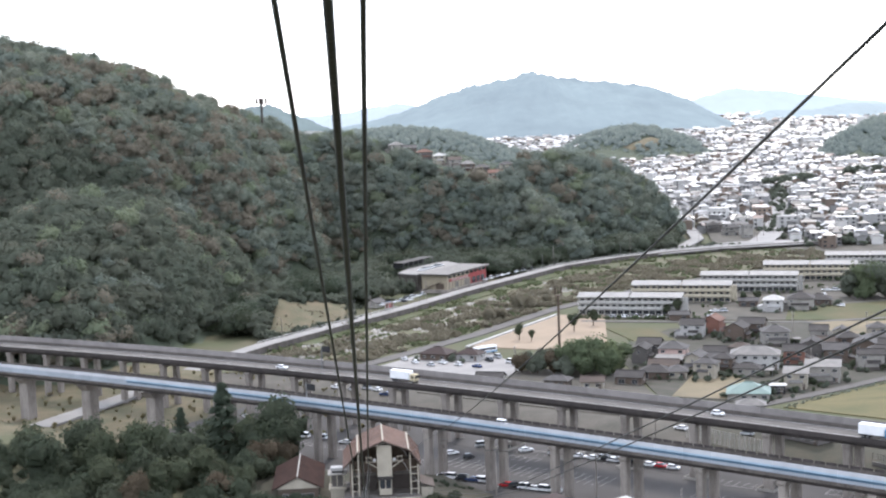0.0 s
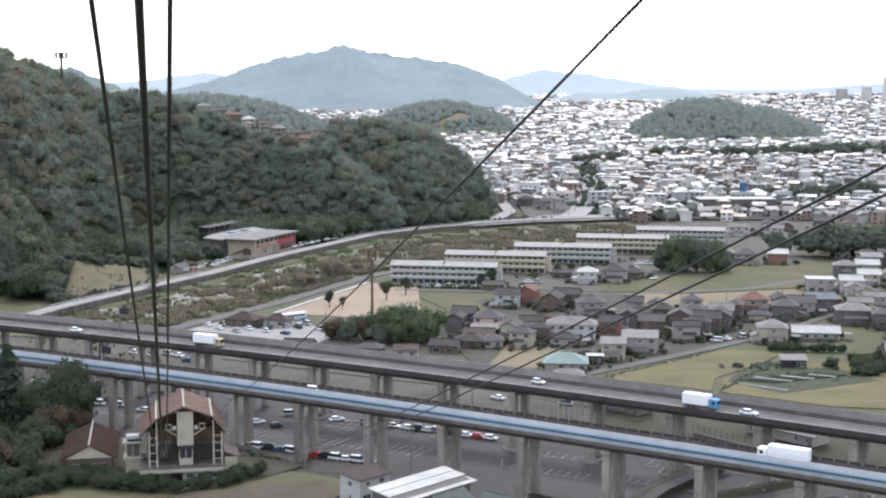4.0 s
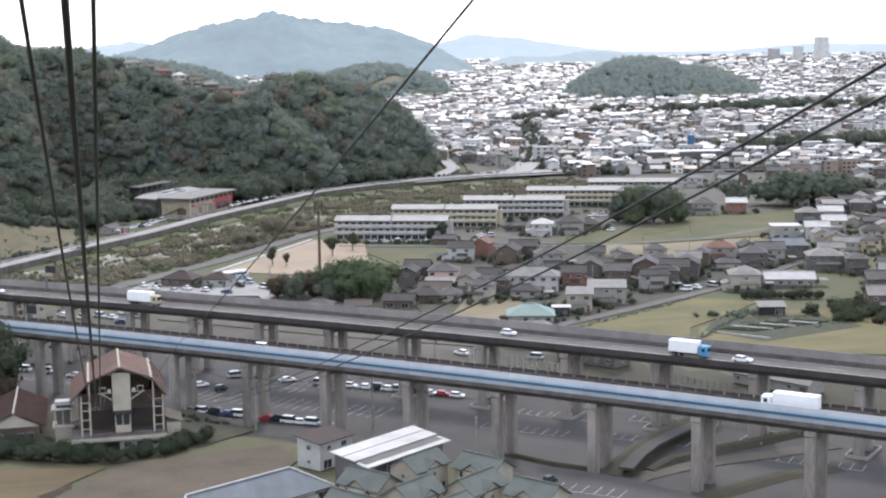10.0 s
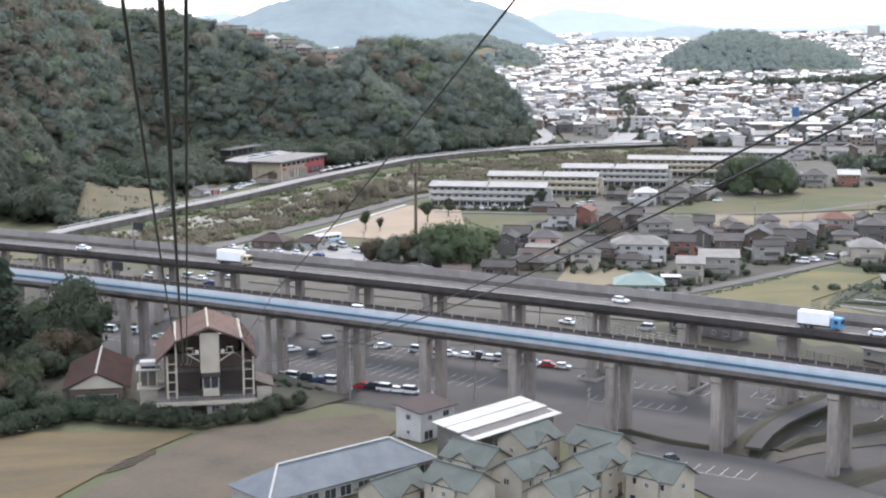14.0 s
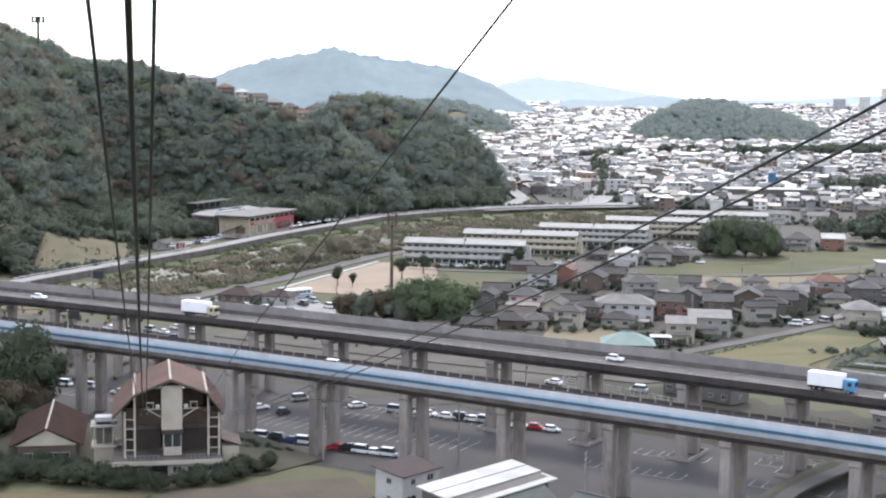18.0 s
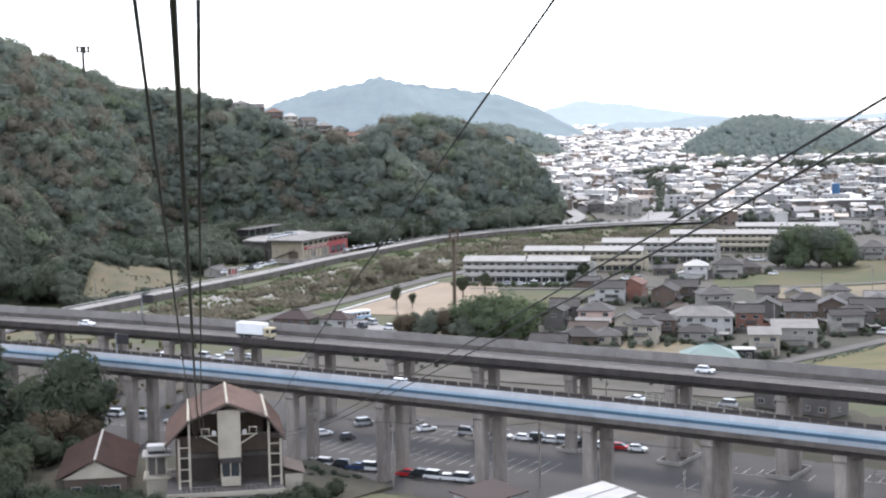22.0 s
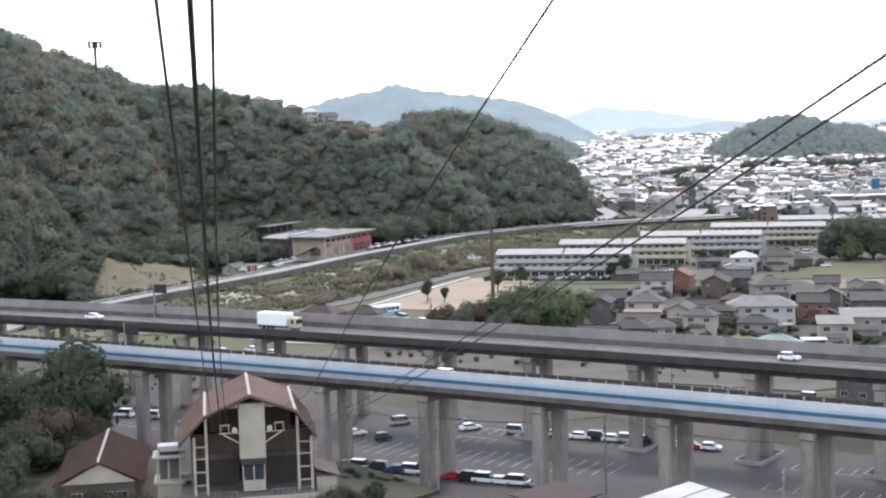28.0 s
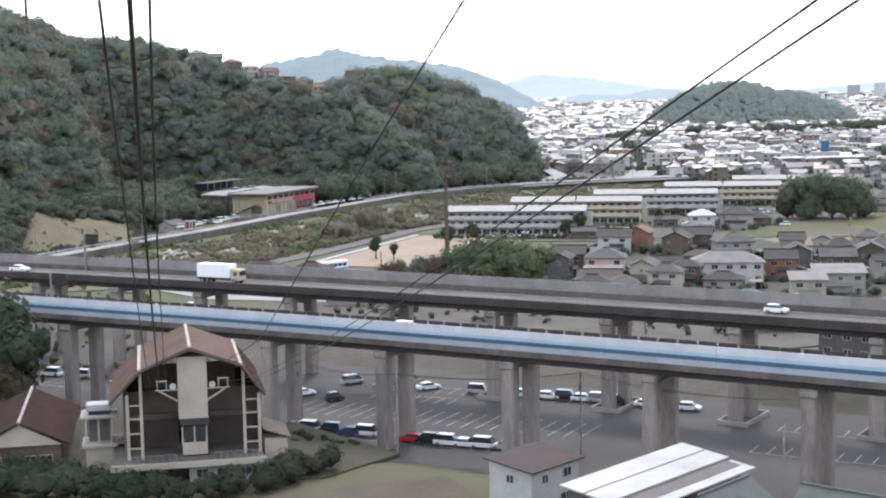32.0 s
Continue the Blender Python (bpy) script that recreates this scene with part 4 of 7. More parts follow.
HOUSES = [
    (117, 190, -22, 9, 8, 2, "gable", "grey", "tiledark", "grey two-storey house with a dark tiled gable roof"),
    (124, 178, -22, 10.5, 9, 2, "hip", "pink", "tilegrey", "pink plastered house with a grey tiled hip roof"),
    (120, 168, -22, 10, 6, 1, "shed", "brown", "tilelight", "low annex with a pale lean-to metal roof"),
    (145, 234, -22, 10, 8, 2, "gable", "white", "tiledark", "white house with dark solar panels on its gable roof"),
    (156, 243, 60, 9, 8, 2, "gable", "redbrick", "tilered", "brick-red house with a brown tiled gable roof"),
    (161, 221, 60, 10, 8, 2, "gable", "brown", "tiledark", "dark timber house with a dark tiled gable roof"),
    (170, 230, -25, 11, 8, 2, "gable", "brown", "tiledark", "dark timber house with a black tiled roof"),
    (173, 206, -8, 11, 9, 2, "hip", "offwhite", "tilegrey", "off-white house with a grey hip roof"),
    (151, 157, -18, 18, 10, 2, "hip", "white", "tilelight", "large white two-storey house with a pale hip roof"),
    (167, 159, -20, 8, 8, 2, "gable", "redbrick", "tiledark", "red-brown brick house with a dark gable roof"),
    (178, 172, 68, 10, 8, 2, "gable", "grey", "tiledark", "grey house with a dark tiled gable roof"),
    (183, 158, -20, 9, 8, 2, "gable", "brown", "tilegrey", "brown house with a grey gable roof"),
    (154, 115, -20, 8, 7, 2, "shed", "cream", "tilelight", "cream two-storey house with a pale lean-to roof"),
    (167, 125, -20, 12, 8, 2, "shed", "offwhite", "tilelight", "off-white house with a long pale lean-to roof"),
    (133, 101, -16, 14, 11, 1, "hip", "offwhite", "roofteal", "house with a bright teal hip roof behind the noise wall"),
    (145, 107, -16, 5, 4, 1, "flat", "dark", "roofwhite", "small dark shed with a white flat roof"),
    (198, 168, 66, 10, 9, 2, "gable", "brown", "tilegrey", "brown house with a grey tiled gable roof"),
    (206, 160, -24, 10, 9, 2, "gable", "brown", "tiledark", "dark house with a black tiled gable roof"),
    (213, 166, 66, 11, 9, 2, "gable", "grey", "tiledark", "dark grey house with a tiled roof"),
    (208, 180, -24, 9, 8, 2, "hip", "offwhite", "tilegrey", "off-white house with a grey hip roof"),
    (219, 178, -24, 9, 8, 2, "gable", "grey", "tilelight", "house with a pale metal gable roof"),
    (242, 201, -20, 12, 9, 2, "hip", "offwhite", "tilered", "house with a red tiled hip roof"),
    (222, 136, -18, 10.5, 10, 2, "hip", "cream", "tilelight", "cream house with a pale brown hip roof"),
    (240, 138, -18, 17, 8, 1, "gable", "offwhite", "roofwhite", "long low house with a bright white metal roof"),
    (270, 168, -18, 13, 10, 2, "hip", "grey", "tilelight", "grey house with a wide pale hip roof"),
    (248, 183, -20, 10, 9, 2, "hip", "grey", "tilegrey", "grey house with a tiled hip roof"),
    (258, 190, -20, 11, 9, 2, "gable", "offwhite", "tilegrey", "off-white house with a grey gable roof"),
    (270, 198, -20, 12, 9, 2, "gable", "grey", "roofblue", "grey house with a blue-grey metal roof"),
    (296, 252, -18, 12, 10, 2, "flat", "offwhite", "roofwhite", "off-white block with a bright flat roof"),
    (308, 246, -20, 10, 8, 2, "gable", "white", "roofwhite", "white house with a bright metal roof"),
    (326, 264, -20, 10, 8, 2, "gable", "cream", "roofwhite", "cream house with a bright metal roof"),
    (330, 296, -20, 11, 8, 2, "hip", "grey", "tilelight", "grey house with a pale hip roof"),
    (342, 297, -20, 11, 8, 2, "gable", "offwhite", "roofwhite", "off-white house with a bright gable roof"),
    (199, 297, -20, 9, 8, 2, "hip", "white", "roofwhite", "small white house with a bright hip roof"),
    (213, 299, -20, 12, 10, 2, "hip", "offwhite", "tiledark", "house with a broad dark tiled hip roof"),
    (226, 312, -20, 12, 10, 1, "hip", "brown", "tiledark", "low dark-roofed house beside the meadow"),
    (291, 355, -20, 11, 9, 2, "hip", "grey", "tilelight", "grey house with a pale hip roof"),
    (300, 348, -20, 12, 9, 2, "hip", "offwhite", "tilegrey", "off-white house with a grey hip roof"),
    (317, 347, -20, 10, 8, 2, "gable", "redbrick", "roofwhite", "red brick house with a bright gable roof"),
    (116, 158, -22, 11, 7, 1, "gable", "brown", "tilebrown", "low brown house with a tiled gable roof"),
    (142, 180, -20, 10, 8, 1, "gable", "grey", "tiledark", "low house with a dark gable roof"),
    (136, 168, -20, 9, 7, 1, "gable", "brown", "tilegrey", "low house with a grey gable roof"),
    (32, 208, -30, 12, 9, 1, "hip", "brown", "roofdark", "low house with a black tiled hip roof by the yard"),
    (45, 203, -30, 10, 7, 1, "hip", "white", "roofdark", "low white-walled house with a dark roof by the yard"),
    (9, 372, 58, 9, 6, 1, "gable", "offwhite", "tilegrey", "small off-white house at the foot of the hill"),
    (247, 84, -18, 13, 9, 2, "gable", "brown", "tilelight", "dark timber house with a pale gable roof beside the plot"),
    (262, 112, -18, 12, 9, 2, "gable", "brown", "tilegrey", "dark house with a grey gable roof"),
    (228, 30, -15, 13, 9, 2, "hip", "grey", "tilelight", "grey house with a pale hip roof near the viaduct"),
    (226, 14, -15, 10, 9, 2, "gable", "cream", "tilebrown", "cream house with a brown gable roof"),
    (240, 38, -15, 12, 9, 2, "gable", "white", "roofwhite", "white house with a bright roof"),
    (283, 138, -18, 14, 10, 2, "gable", "cream", "tilegrey", "long cream house with a grey gable roof"),
    (296, 148, -18, 13, 10, 2, "hip", "offwhite", "roofblue", "house with a blue-grey hip roof"),
]
for i, hs in enumerate(HOUSES):
    house(*hs, seed=i)

for i, (x, y, w, d, st, wl, rf) in enumerate(((276, 664, 11, 8, 2, "offwhite", "tilegrey"), (288, 690, 12, 8, 2, "cream", "tilelight"), (268, 690, 10, 8, 2, "grey", "tiledark"), (280, 640, 7, 7, 3, "offwhite", "tilegrey"), (272, 708, 11, 8, 2, "brown", "tilelight"))):
    house(x, y, -25 + i * 9, w, d, st, "hip" if st == 2 else "flat", wl, rf, f"{dict(offwhite='off-white', cream='cream', grey='grey', brown='brown')[wl]} house on the corner of the road junction", seed=930 + i, base=1.2, group="houses at the edge of town")

r_ = rng(45)
for i in range(400):
    t = r_.random()
    x, y = 352 + 150 * t + r_.uniform(-12, 12), 492 - 26 * t + r_.uniform(-46, 62)
    if len(HOUSES) > 63 or min(math.hypot(x - h[0], y - h[1]) for h in HOUSES) < 15.5 or (y > 515 and x < 470):
        continue
    wl, rf, wd = (("offwhite", "tilegrey", "off-white"), ("white", "tilelight", "white"), ("grey", "tiledark", "grey"), ("cream", "tilebrown", "cream"), ("brown", "tilegrey", "brown"))[r_.integers(5)]
    spec = (x, y, -20 + r_.uniform(-8, 8) + (90 if r_.random() < 0.4 else 0), r_.uniform(9, 13), r_.uniform(7, 9), 2, ("hip", "gable")[r_.integers(2)], wl, rf, f"{wd} two-storey house behind the apartment estate")
    HOUSES.append(spec)
    house(*spec, seed=500 + i, group="houses at the edge of town")

# smaller houses and outbuildings that fill the village
r_ = rng(43)
FILL = (("grey", "tiledark", "grey"), ("brown", "tilegrey", "brown"), ("cream", "tilegrey", "cream"), ("offwhite", "tiledark", "off-white"), ("grey", "tilebrown", "grey"), ("brown", "tiledark", "dark timber"))
for x, y in [(r_.uniform(108, 280), r_.uniform(140, 256)) for _ in range(1500)]:
    inside = (108 < x < 150 and 142 < y < 182) or (190 < x < 285 and 0.79 * (x - 108) + 78 < y < 204)
    if not inside or min(math.hypot(x - h[0], y - h[1]) - (h[3] + h[4]) / 4 for h in HOUSES) < 5.6:
        continue
    wm, rm, wd = FILL[r_.integers(6)]
    st = 1 if r_.random() < 0.45 else 2
    spec = (x, y, -21 + r_.uniform(-14, 14) + (90 if r_.random() < 0.4 else 0), r_.uniform(6.5, 10), r_.uniform(5.5, 7.5), st, ("hip", "gable", "hip")[r_.integers(3)], wm, rm, f"{wd} {'single-storey ' if st == 1 else ''}house with a weathered tiled roof in the village")
    HOUSES.append(spec)
    house(*spec, seed=300 + len(HOUSES))

# block walls and carports of the village gardens
r_ = rng(44)
for x, y, yaw, w, d, st, *_ in [h for h in HOUSES if 104 < h[0] < 290 and 112 < h[1] < 260]:
    ca, sa = math.cos(math.radians(yaw)), math.sin(math.radians(yaw))

    def free(u, v, room):
        gx, gy = x + u * ca - v * sa, y + u * sa + v * ca
        return min(math.hypot(gx - h[0], gy - h[1]) - (h[3] + h[4]) / 4 for h in HOUSES if (h[0], h[1]) != (x, y)) > room and not (108 < gx < 146 and 98 < gy < 150)

    front = -d / 2 - r_.uniform(2.6, 3.6)
    if free(0, front, 1.6) and free(-w / 2, front, 1.2) and free(w / 2, front, 1.2):
        bm = bmesh.new()
        box(bm, -w / 2 - 1.2, front, 0, w / 2 - 2.2, front + 0.18, 1.25, bevel=0.03)
        box(bm, -w / 2 - 1.38, front, 0, -w / 2 - 1.2, front + d * 0.7, 1.25, bevel=0.03)
        tagged(part("garden_wall", bm, M["darkconc" if r_.random() < 0.6 else "grey"], at=pose(x, y, 0.04, 0, 0, yaw)), "low concrete block wall round a village garden", "garden wall", "garden walls of the village")
    if r_.random() < 0.4 and free(w / 2 + 3.2, -1, 3.4):
        cp = thing("carport", pose(x + (w / 2 + 3.4) * ca + sa, y + (w / 2 + 3.4) * sa - ca, 0.05, 0, 0, yaw), "open carport with a flat grey metal roof beside a house", "carport", "carports of the village")
        bm = bmesh.new()
        box(bm, -1.6, -2.6, 2.2, 1.6, 2.6, 2.34, bevel=0.03)
        part("roof", bm, M["tilelight"], cp)
        for px in (-1.45, 1.45):
            for py in (-2.4, 2.4):
                bm = bmesh.new()
                box(bm, px - 0.06, py - 0.06, 0, px + 0.06, py + 0.06, 2.2)
                part("post", bm, M["steel"], cp)

# denser rows at the edge of the town
r_ = rng(41)
WALLS = ("white", "offwhite", "cream", "grey", "offwhite", "grey", "brown", "yellowwall")
ROOFS = ("tilegrey", "tiledark", "tilelight", "roofwhite", "tilelight", "tilegrey", "tiledark", "tilebrown")
WORDS = dict(white="white", offwhite="off-white", cream="cream", grey="grey", brown="brown", yellowwall="pale yellow", tilegrey="grey tiled", tiledark="dark tiled", tilelight="pale tiled", roofwhite="bright metal", tilebrown="brown tiled")
taken = [(h[0], h[1]) for h in HOUSES]
count = 0
for gx in np.arange(262, 440, 13.0):
    for gy in np.arange(100, 420, 14.0):
        x, y = gx + r_.uniform(-2.5, 2.5) + (gy - 250) * 0.1, gy + r_.uniform(-3, 3)
        keep = (y < 235 and x > 268 + (235 - y) * 0.12 * 0 and x < 250 + y * 0.6) or (y >= 235 and x > 305 + (y - 235) * 0.42)
        if not keep or min((x - a) ** 2 + (y - b) ** 2 for a, b in taken) < 150 or r_.random() < 0.10:
            continue
        if count >= 90:
            continue
        count += 1
        taken.append((x, y))
        wm, rm = WALLS[r_.integers(8)], ROOFS[r_.integers(8)]
        kd = ("hip", "gable", "gable", "hip", "shed")[r_.integers(5)]
        st = 2 if r_.random() < 0.85 else 1
        house(x, y, -20 + r_.uniform(-6, 6) + (90 if r_.random() < 0.3 else 0), r_.uniform(7, 10.5), r_.uniform(6, 8), st, kd, wm, rm, f"{WORDS[wm]} house with a {WORDS[rm]} {'lean-to' if kd == 'shed' else kd} roof", seed=200 + count, group="houses at the edge of town")

# ---------------------------------------------------------------- apartment blocks
def apartments(x, y, yaw, length, wall, label, bays_n=8):
    e = thing("apartment_block", pose(x, y, 0, 0, 0, yaw), label, "apartment block", "apartment blocks of the estate")
    D, H = 9.5, 8.7
    bm = bmesh.new()
    box(bm, 0, 0, 0, length, D, H)
    part("wall", bm, M[wall], e)
    half = length / 2
    for k in range(2):
        bm = bmesh.new()
        x0, x1 = k * half - (0.8 if k == 0 else -0.3), (k + 1) * half + (0.8 if k else -0.3)
        for q in (((x0, -2.4, H - 0.1), (x1, -2.4, H - 0.1), (x1, D * 0.5, H + 1.5), (x0, D * 0.5, H + 1.5)), ((x0, D * 0.5, H + 1.5), (x1, D * 0.5, H + 1.5), (x1, D + 0.8, H + 0.2), (x0, D + 0.8, H + 0.2))):
            hi, lo = [bm.verts.new((a, b, c + 0.22)) for a, b, c in q], [bm.verts.new(v) for v in q]
            bm.faces.new(hi)
            bm.faces.new(lo[::-1])
            for i in range(4):
                bm.faces.new((lo[i], lo[(i + 1) % 4], hi[(i + 1) % 4], hi[i]))
        part("roof", bm, M["roofpale"], e, "pale grey metal roof")
    for f in range(3):
        z = 2.9 * f
        bm = bmesh.new()
        box(bm, -0.6, -1.8, z - 0.12, length + 0.6, 0.0, z + 0.06)
        if f:
            box(bm, -0.6, -1.8, z + 0.06, length + 0.6, -1.66, z + 1.35)
            part("balcony", bm, M[wall], e, "continuous balcony with a solid parapet")
        else:
            part("plinth", bm, M["grey"], e)
        for k in range(bays_n * 2):
            add_window(e, (1.7, 1.2) if f else (2.5, 1.9), (k + 0.5) * length / (bays_n * 2), -0.02, z + (0.95 if f else 0.25), 0)
        for k in range(bays_n + 1):
            bm = bmesh.new()
            xx = min(max(k * length / bays_n, 0.08), length - 0.08)
            box(bm, xx - 0.07, -1.64, z + 0.07, xx + 0.07, -0.01, z + 2.7)
            part("partition", bm, M[wall], e)
    for k in range(2):
        bm = bmesh.new()
        box(bm, length + 0.7, 2.5 + k * 2.5, 0, length + 2.6, 3.6 + k * 2.5, 8.2 - k * 0.8, bevel=0.05)
        part("stair_tower", bm, M[wall], e)
    return e


for bx, by, wl, lb in ((107.6, 313.5, "apart", "three-storey cream apartment block with white roof and balconies"), (141, 349.5, "apartyellow", "three-storey yellow apartment block with white roof and balconies"),
                       (183.5, 377, "apart", "three-storey cream apartment block with white roof and balconies"), (227.5, 412, "apartyellow", "three-storey yellow apartment block with white roof and balconies"), (273.5, 445, "apart", "three-storey cream apartment block with white roof and balconies")):
    apartments(bx, by, -20.5, 49.5, wl, lb)
for x, y in ((150, 282), (192, 316)):
    house(x, y, -20, 9, 5, 1, "gable", "brown", "tilegrey", "small bicycle shelter with a gabled roof by the blocks", seed=int(x), porch=False)

# ---------------------------------------------------------------- ropeway station
def station():
    e = thing("ropeway_station", pose(0, -12, 0), "ropeway base station, open front under a rusty gambrel roof", "station")
    apex, kl, kr, el, er = (4.8, 17.9), (-1.9, 15.1), (11.5, 15.3), (-5.9, 11.0), (14.6, 11.2)
    L = 19.0
    prof = [el, kl, apex, kr, er]
    for nm, a, b in (("lower_roof", el, kl), ("upper_roof", kl, apex), ("upper_roof", apex, kr), ("lower_roof", kr, er)):
        bm = bmesh.new()
        q = [(a[0], -0.8, a[1]), (b[0], -0.8, b[1]), (b[0], L, b[1]), (a[0], L, a[1])]
        hi, lo = [bm.verts.new((x, y, z + 0.12)) for x, y, z in q], [bm.verts.new((x, y, z - 0.12)) for x, y, z in q]
        bm.faces.new(hi)
        bm.faces.new(lo[::-1])
        for i in range(4):
            bm.faces.new((lo[i], lo[(i + 1) % 4], hi[(i + 1) % 4], hi[i]))
        ro = part(nm, bm, M["roofrust"], e, "rusty brown sheet-metal roof slope")
        n = 12
        for k in range(n + 1):
            bm = bmesh.new()
            y = -0.75 + (L + 0.7) * k / n
            dx, dz = b[0] - a[0], b[1] - a[1]
            ln = math.hypot(dx, dz)
            ox, oz = -dz / ln * 0.16 * (1 if dx > 0 else -1), dx / ln * 0.16 * (1 if dx > 0 else -1)
            tube(bm, (a[0] + ox, y, a[1] + abs(oz)), (b[0] + ox, y, b[1] + abs(oz)), 0.05, n=4)
            part("seam", bm, M["roofrust"], ro)
    for p in (apex, kl, kr):
        bm = bmesh.new()
        box(bm, p[0] - 0.22, -0.9, p[1] + 0.02, p[0] + 0.22, L + 0.1, p[1] + 0.3, bevel=0.06)
        part("ridge_cap", bm, M["cream"], e, "pale ridge capping")
    for a, b in ((el, kl), (kl, apex), (apex, kr), (kr, er)):
        bm = bmesh.new()
        tube(bm, (a[0], -0.85, a[1] - 0.15), (b[0], -0.85, b[1] - 0.15), 0.2, n=6)
        part("barge_board", bm, M["tilebrown"], e)
    # centre tower with the control cabin
    bm = bmesh.new()
    box(bm, 3.1, 0.0, 8.2, 7.0, 4.0, 16.6, bevel=0.05)
    part("centre_tower", bm, M["cream"], e, "tall pale plastered centre tower")
    cab = part("cabin", (lambda b: (box(b, 3.5, -0.2, 3.3, 6.8, 2.6, 5.0, bevel=0.05), b)[1])(bmesh.new()), M["cream"], e, "small operator's cabin")
    bm = bmesh.new()
    box(bm, 3.2, -0.6, 7.4, 7.1, 3.0, 8.2, bevel=0.05)
    part("cabin_roof", bm, M["tiledark"], cab)
    bm = bmesh.new()
    box(bm, 3.75, -0.1, 5.0, 6.55, -0.04, 7.2)
    part("cabin_glass", bm, M["glass"], cab)
    for x in (3.5, 5.1, 6.7):
        bm = bmesh.new()
        box(bm, x - 0.09, -0.2, 4.9, x + 0.09, 0.0, 7.45)
        part("mullion", bm, M["cream"], cab)
    # posts and braces
    for x, z in ((-3.6, 11.9), (-1.8, 15.0), (11.8, 15.2), (13.8, 11.2)):
        bm = bmesh.new()
        box(bm, x - 0.2, -0.3, 3.1, x + 0.2, 0.1, z, bevel=0.04)
        part("post", bm, M["cream"], e)
        bm = bmesh.new()
        box(bm, x - 0.28, L - 1.2, 0.0, x + 0.28, L - 0.6, z, bevel=0.04)
        part("post", bm, M["cream"], e)
    for x0, x1 in ((-3.6, -1.8), (11.8, 13.8)):
        for z in (4.6, 6.6, 8.6, 10.4):
            bm = bmesh.new()
            box(bm, x0, -0.2, z - 0.09, x1, 0.0, z + 0.09)
            part("rung", bm, M["cream"], e)
    for s, xw in ((-1, 3.1), (1, 7.0)):
        bm = bmesh.new()
        tube(bm, (xw, 0.1, 10.6), (xw + s * 2.6, 0.1, 12.2), 0.14, n=6)
        tube(bm, (xw, 0.1, 12.2), (xw + s * 3.0, 0.1, 12.2), 0.12, n=6)
        br = part("bracket", bm, M["cream"], e, "rope saddle bracket")
        bm = bmesh.new()
        tube(bm, (xw + s * 0.65, -0.3, 12.7), (xw + s * 0.65, 0.2, 12.7), 0.42, n=14)
        part("sheave", bm, M["white"], br, "pale rope sheave")
        bm = bmesh.new()
        for k in (1.5, 2.7):
            box(bm, xw + s * k - 0.07, -0.2, 12.2, xw + s * k + 0.07, 0.2, 13.5)
        box(bm, xw + s * 2.1 - 0.75, -0.2, 13.4, xw + s * 2.1 + 0.75, 0.2, 13.55)
        part("saddle_frame", bm, M["cream"], br)
    # platform slab, lower storey, side and back walls
    bm = bmesh.new()
    box(bm, -5.8, -3.2, 2.3, 14.2, 16.5, 3.1, bevel=0.08)
    part("platform", bm, M["darkconc"], e, "dark concrete platform slab")
    bm = bmesh.new()
    box(bm, -6.0, -3.45, 2.35, 14.4, -3.21, 3.2, bevel=0.04)
    part("fascia", bm, M["cream"], e, "pale platform edge")
    bm = bmesh.new()
    box(bm, 4.2, -2.6, 0, 13.8, 14.0, 2.3)
    lower = part("lower_storey", bm, M["offwhite"], e)
    for x in (8.6, 11.6, 5.9):
        add_window(lower, (1.7, 1.2), x, -2.62, 0.75, 0)
    bm = bmesh.new()
    box(bm, -5.4, 0.6, 0, 4.2, 14.0, 2.3)
    part("store_wall", bm, M["darkconc"], e)
    for x0, x1 in ((-4.2, -3.9), (14.0, 14.3)):
        bm = bmesh.new()
        box(bm, x0, 3.0, 3.1, x1, 16.0, 11.2)
        part("side_wall", bm, M["brown"], e)
    bm = bmesh.new()
    box(bm, -3.9, 15.6, 3.1, 14.0, 16.0, 12.0)
    part("back_wall", bm, M["bayshade"], e)
    bm = bmesh.new()
    box(bm, -1.4, 8.0, 11.0, 11.2, 8.3, 14.4)
    part("upper_wall", bm, M["brown"], e, "brown boarding under the roof")
    for k in range(13):
        bm = bmesh.new()
        box(bm, -1.2 + k, 7.93, 11.0, -1.12 + k, 7.997, 14.4)
        part("batten", bm, M["darkconc"], e)
    bm = bmesh.new()
    box(bm, 14.5, 1.0, 0.0, 17.6, 9.0, 4.6)
    side = part("side_annex", bm, M["cream"], e, "small cream lean-to beside the platform")
    bm = bmesh.new()
    q = [(14.35, 0.5, 5.9), (18.1, 0.5, 4.55), (18.1, 9.5, 4.55), (14.35, 9.5, 5.9)]
    hi, lo = [bm.verts.new((x, y, z + 0.15)) for x, y, z in q], [bm.verts.new(v) for v in q]
    bm.faces.new(hi)
    bm.faces.new(lo[::-1])
    for i in range(4):
        bm.faces.new((lo[i], lo[(i + 1) % 4], hi[(i + 1) % 4], hi[i]))
    part("annex_roof", bm, M["tilebrown"], side)
    for x0, x1 in ((-3.9, 3.1), (7.0, 14.0)):
        bm = bmesh.new()
        box(bm, x0, 6.5, 3.1, x1, 7.0, 11.0)
        part("inner_wall", bm, M["brown"], e)
        bm = bmesh.new()
        box(bm, x0 + 0.5, 5.8, 7.1, x1 - 0.3, 6.49, 7.9)
        part("landing_beam", bm, M["darkconc"], e)
        # added dark sheet that stands for the shade deep in the bay
        bm = bmesh.new()
        box(bm, x0 + 0.1, 6.3, 3.12, x1 - 0.1, 6.48, 7.05)
        part("bay_door", bm, M["bayshade"], e)
        bm = bmesh.new()
        for k in range(8):
            xx = x0 + 0.6 + (x1 - x0 - 1.2) * k / 7
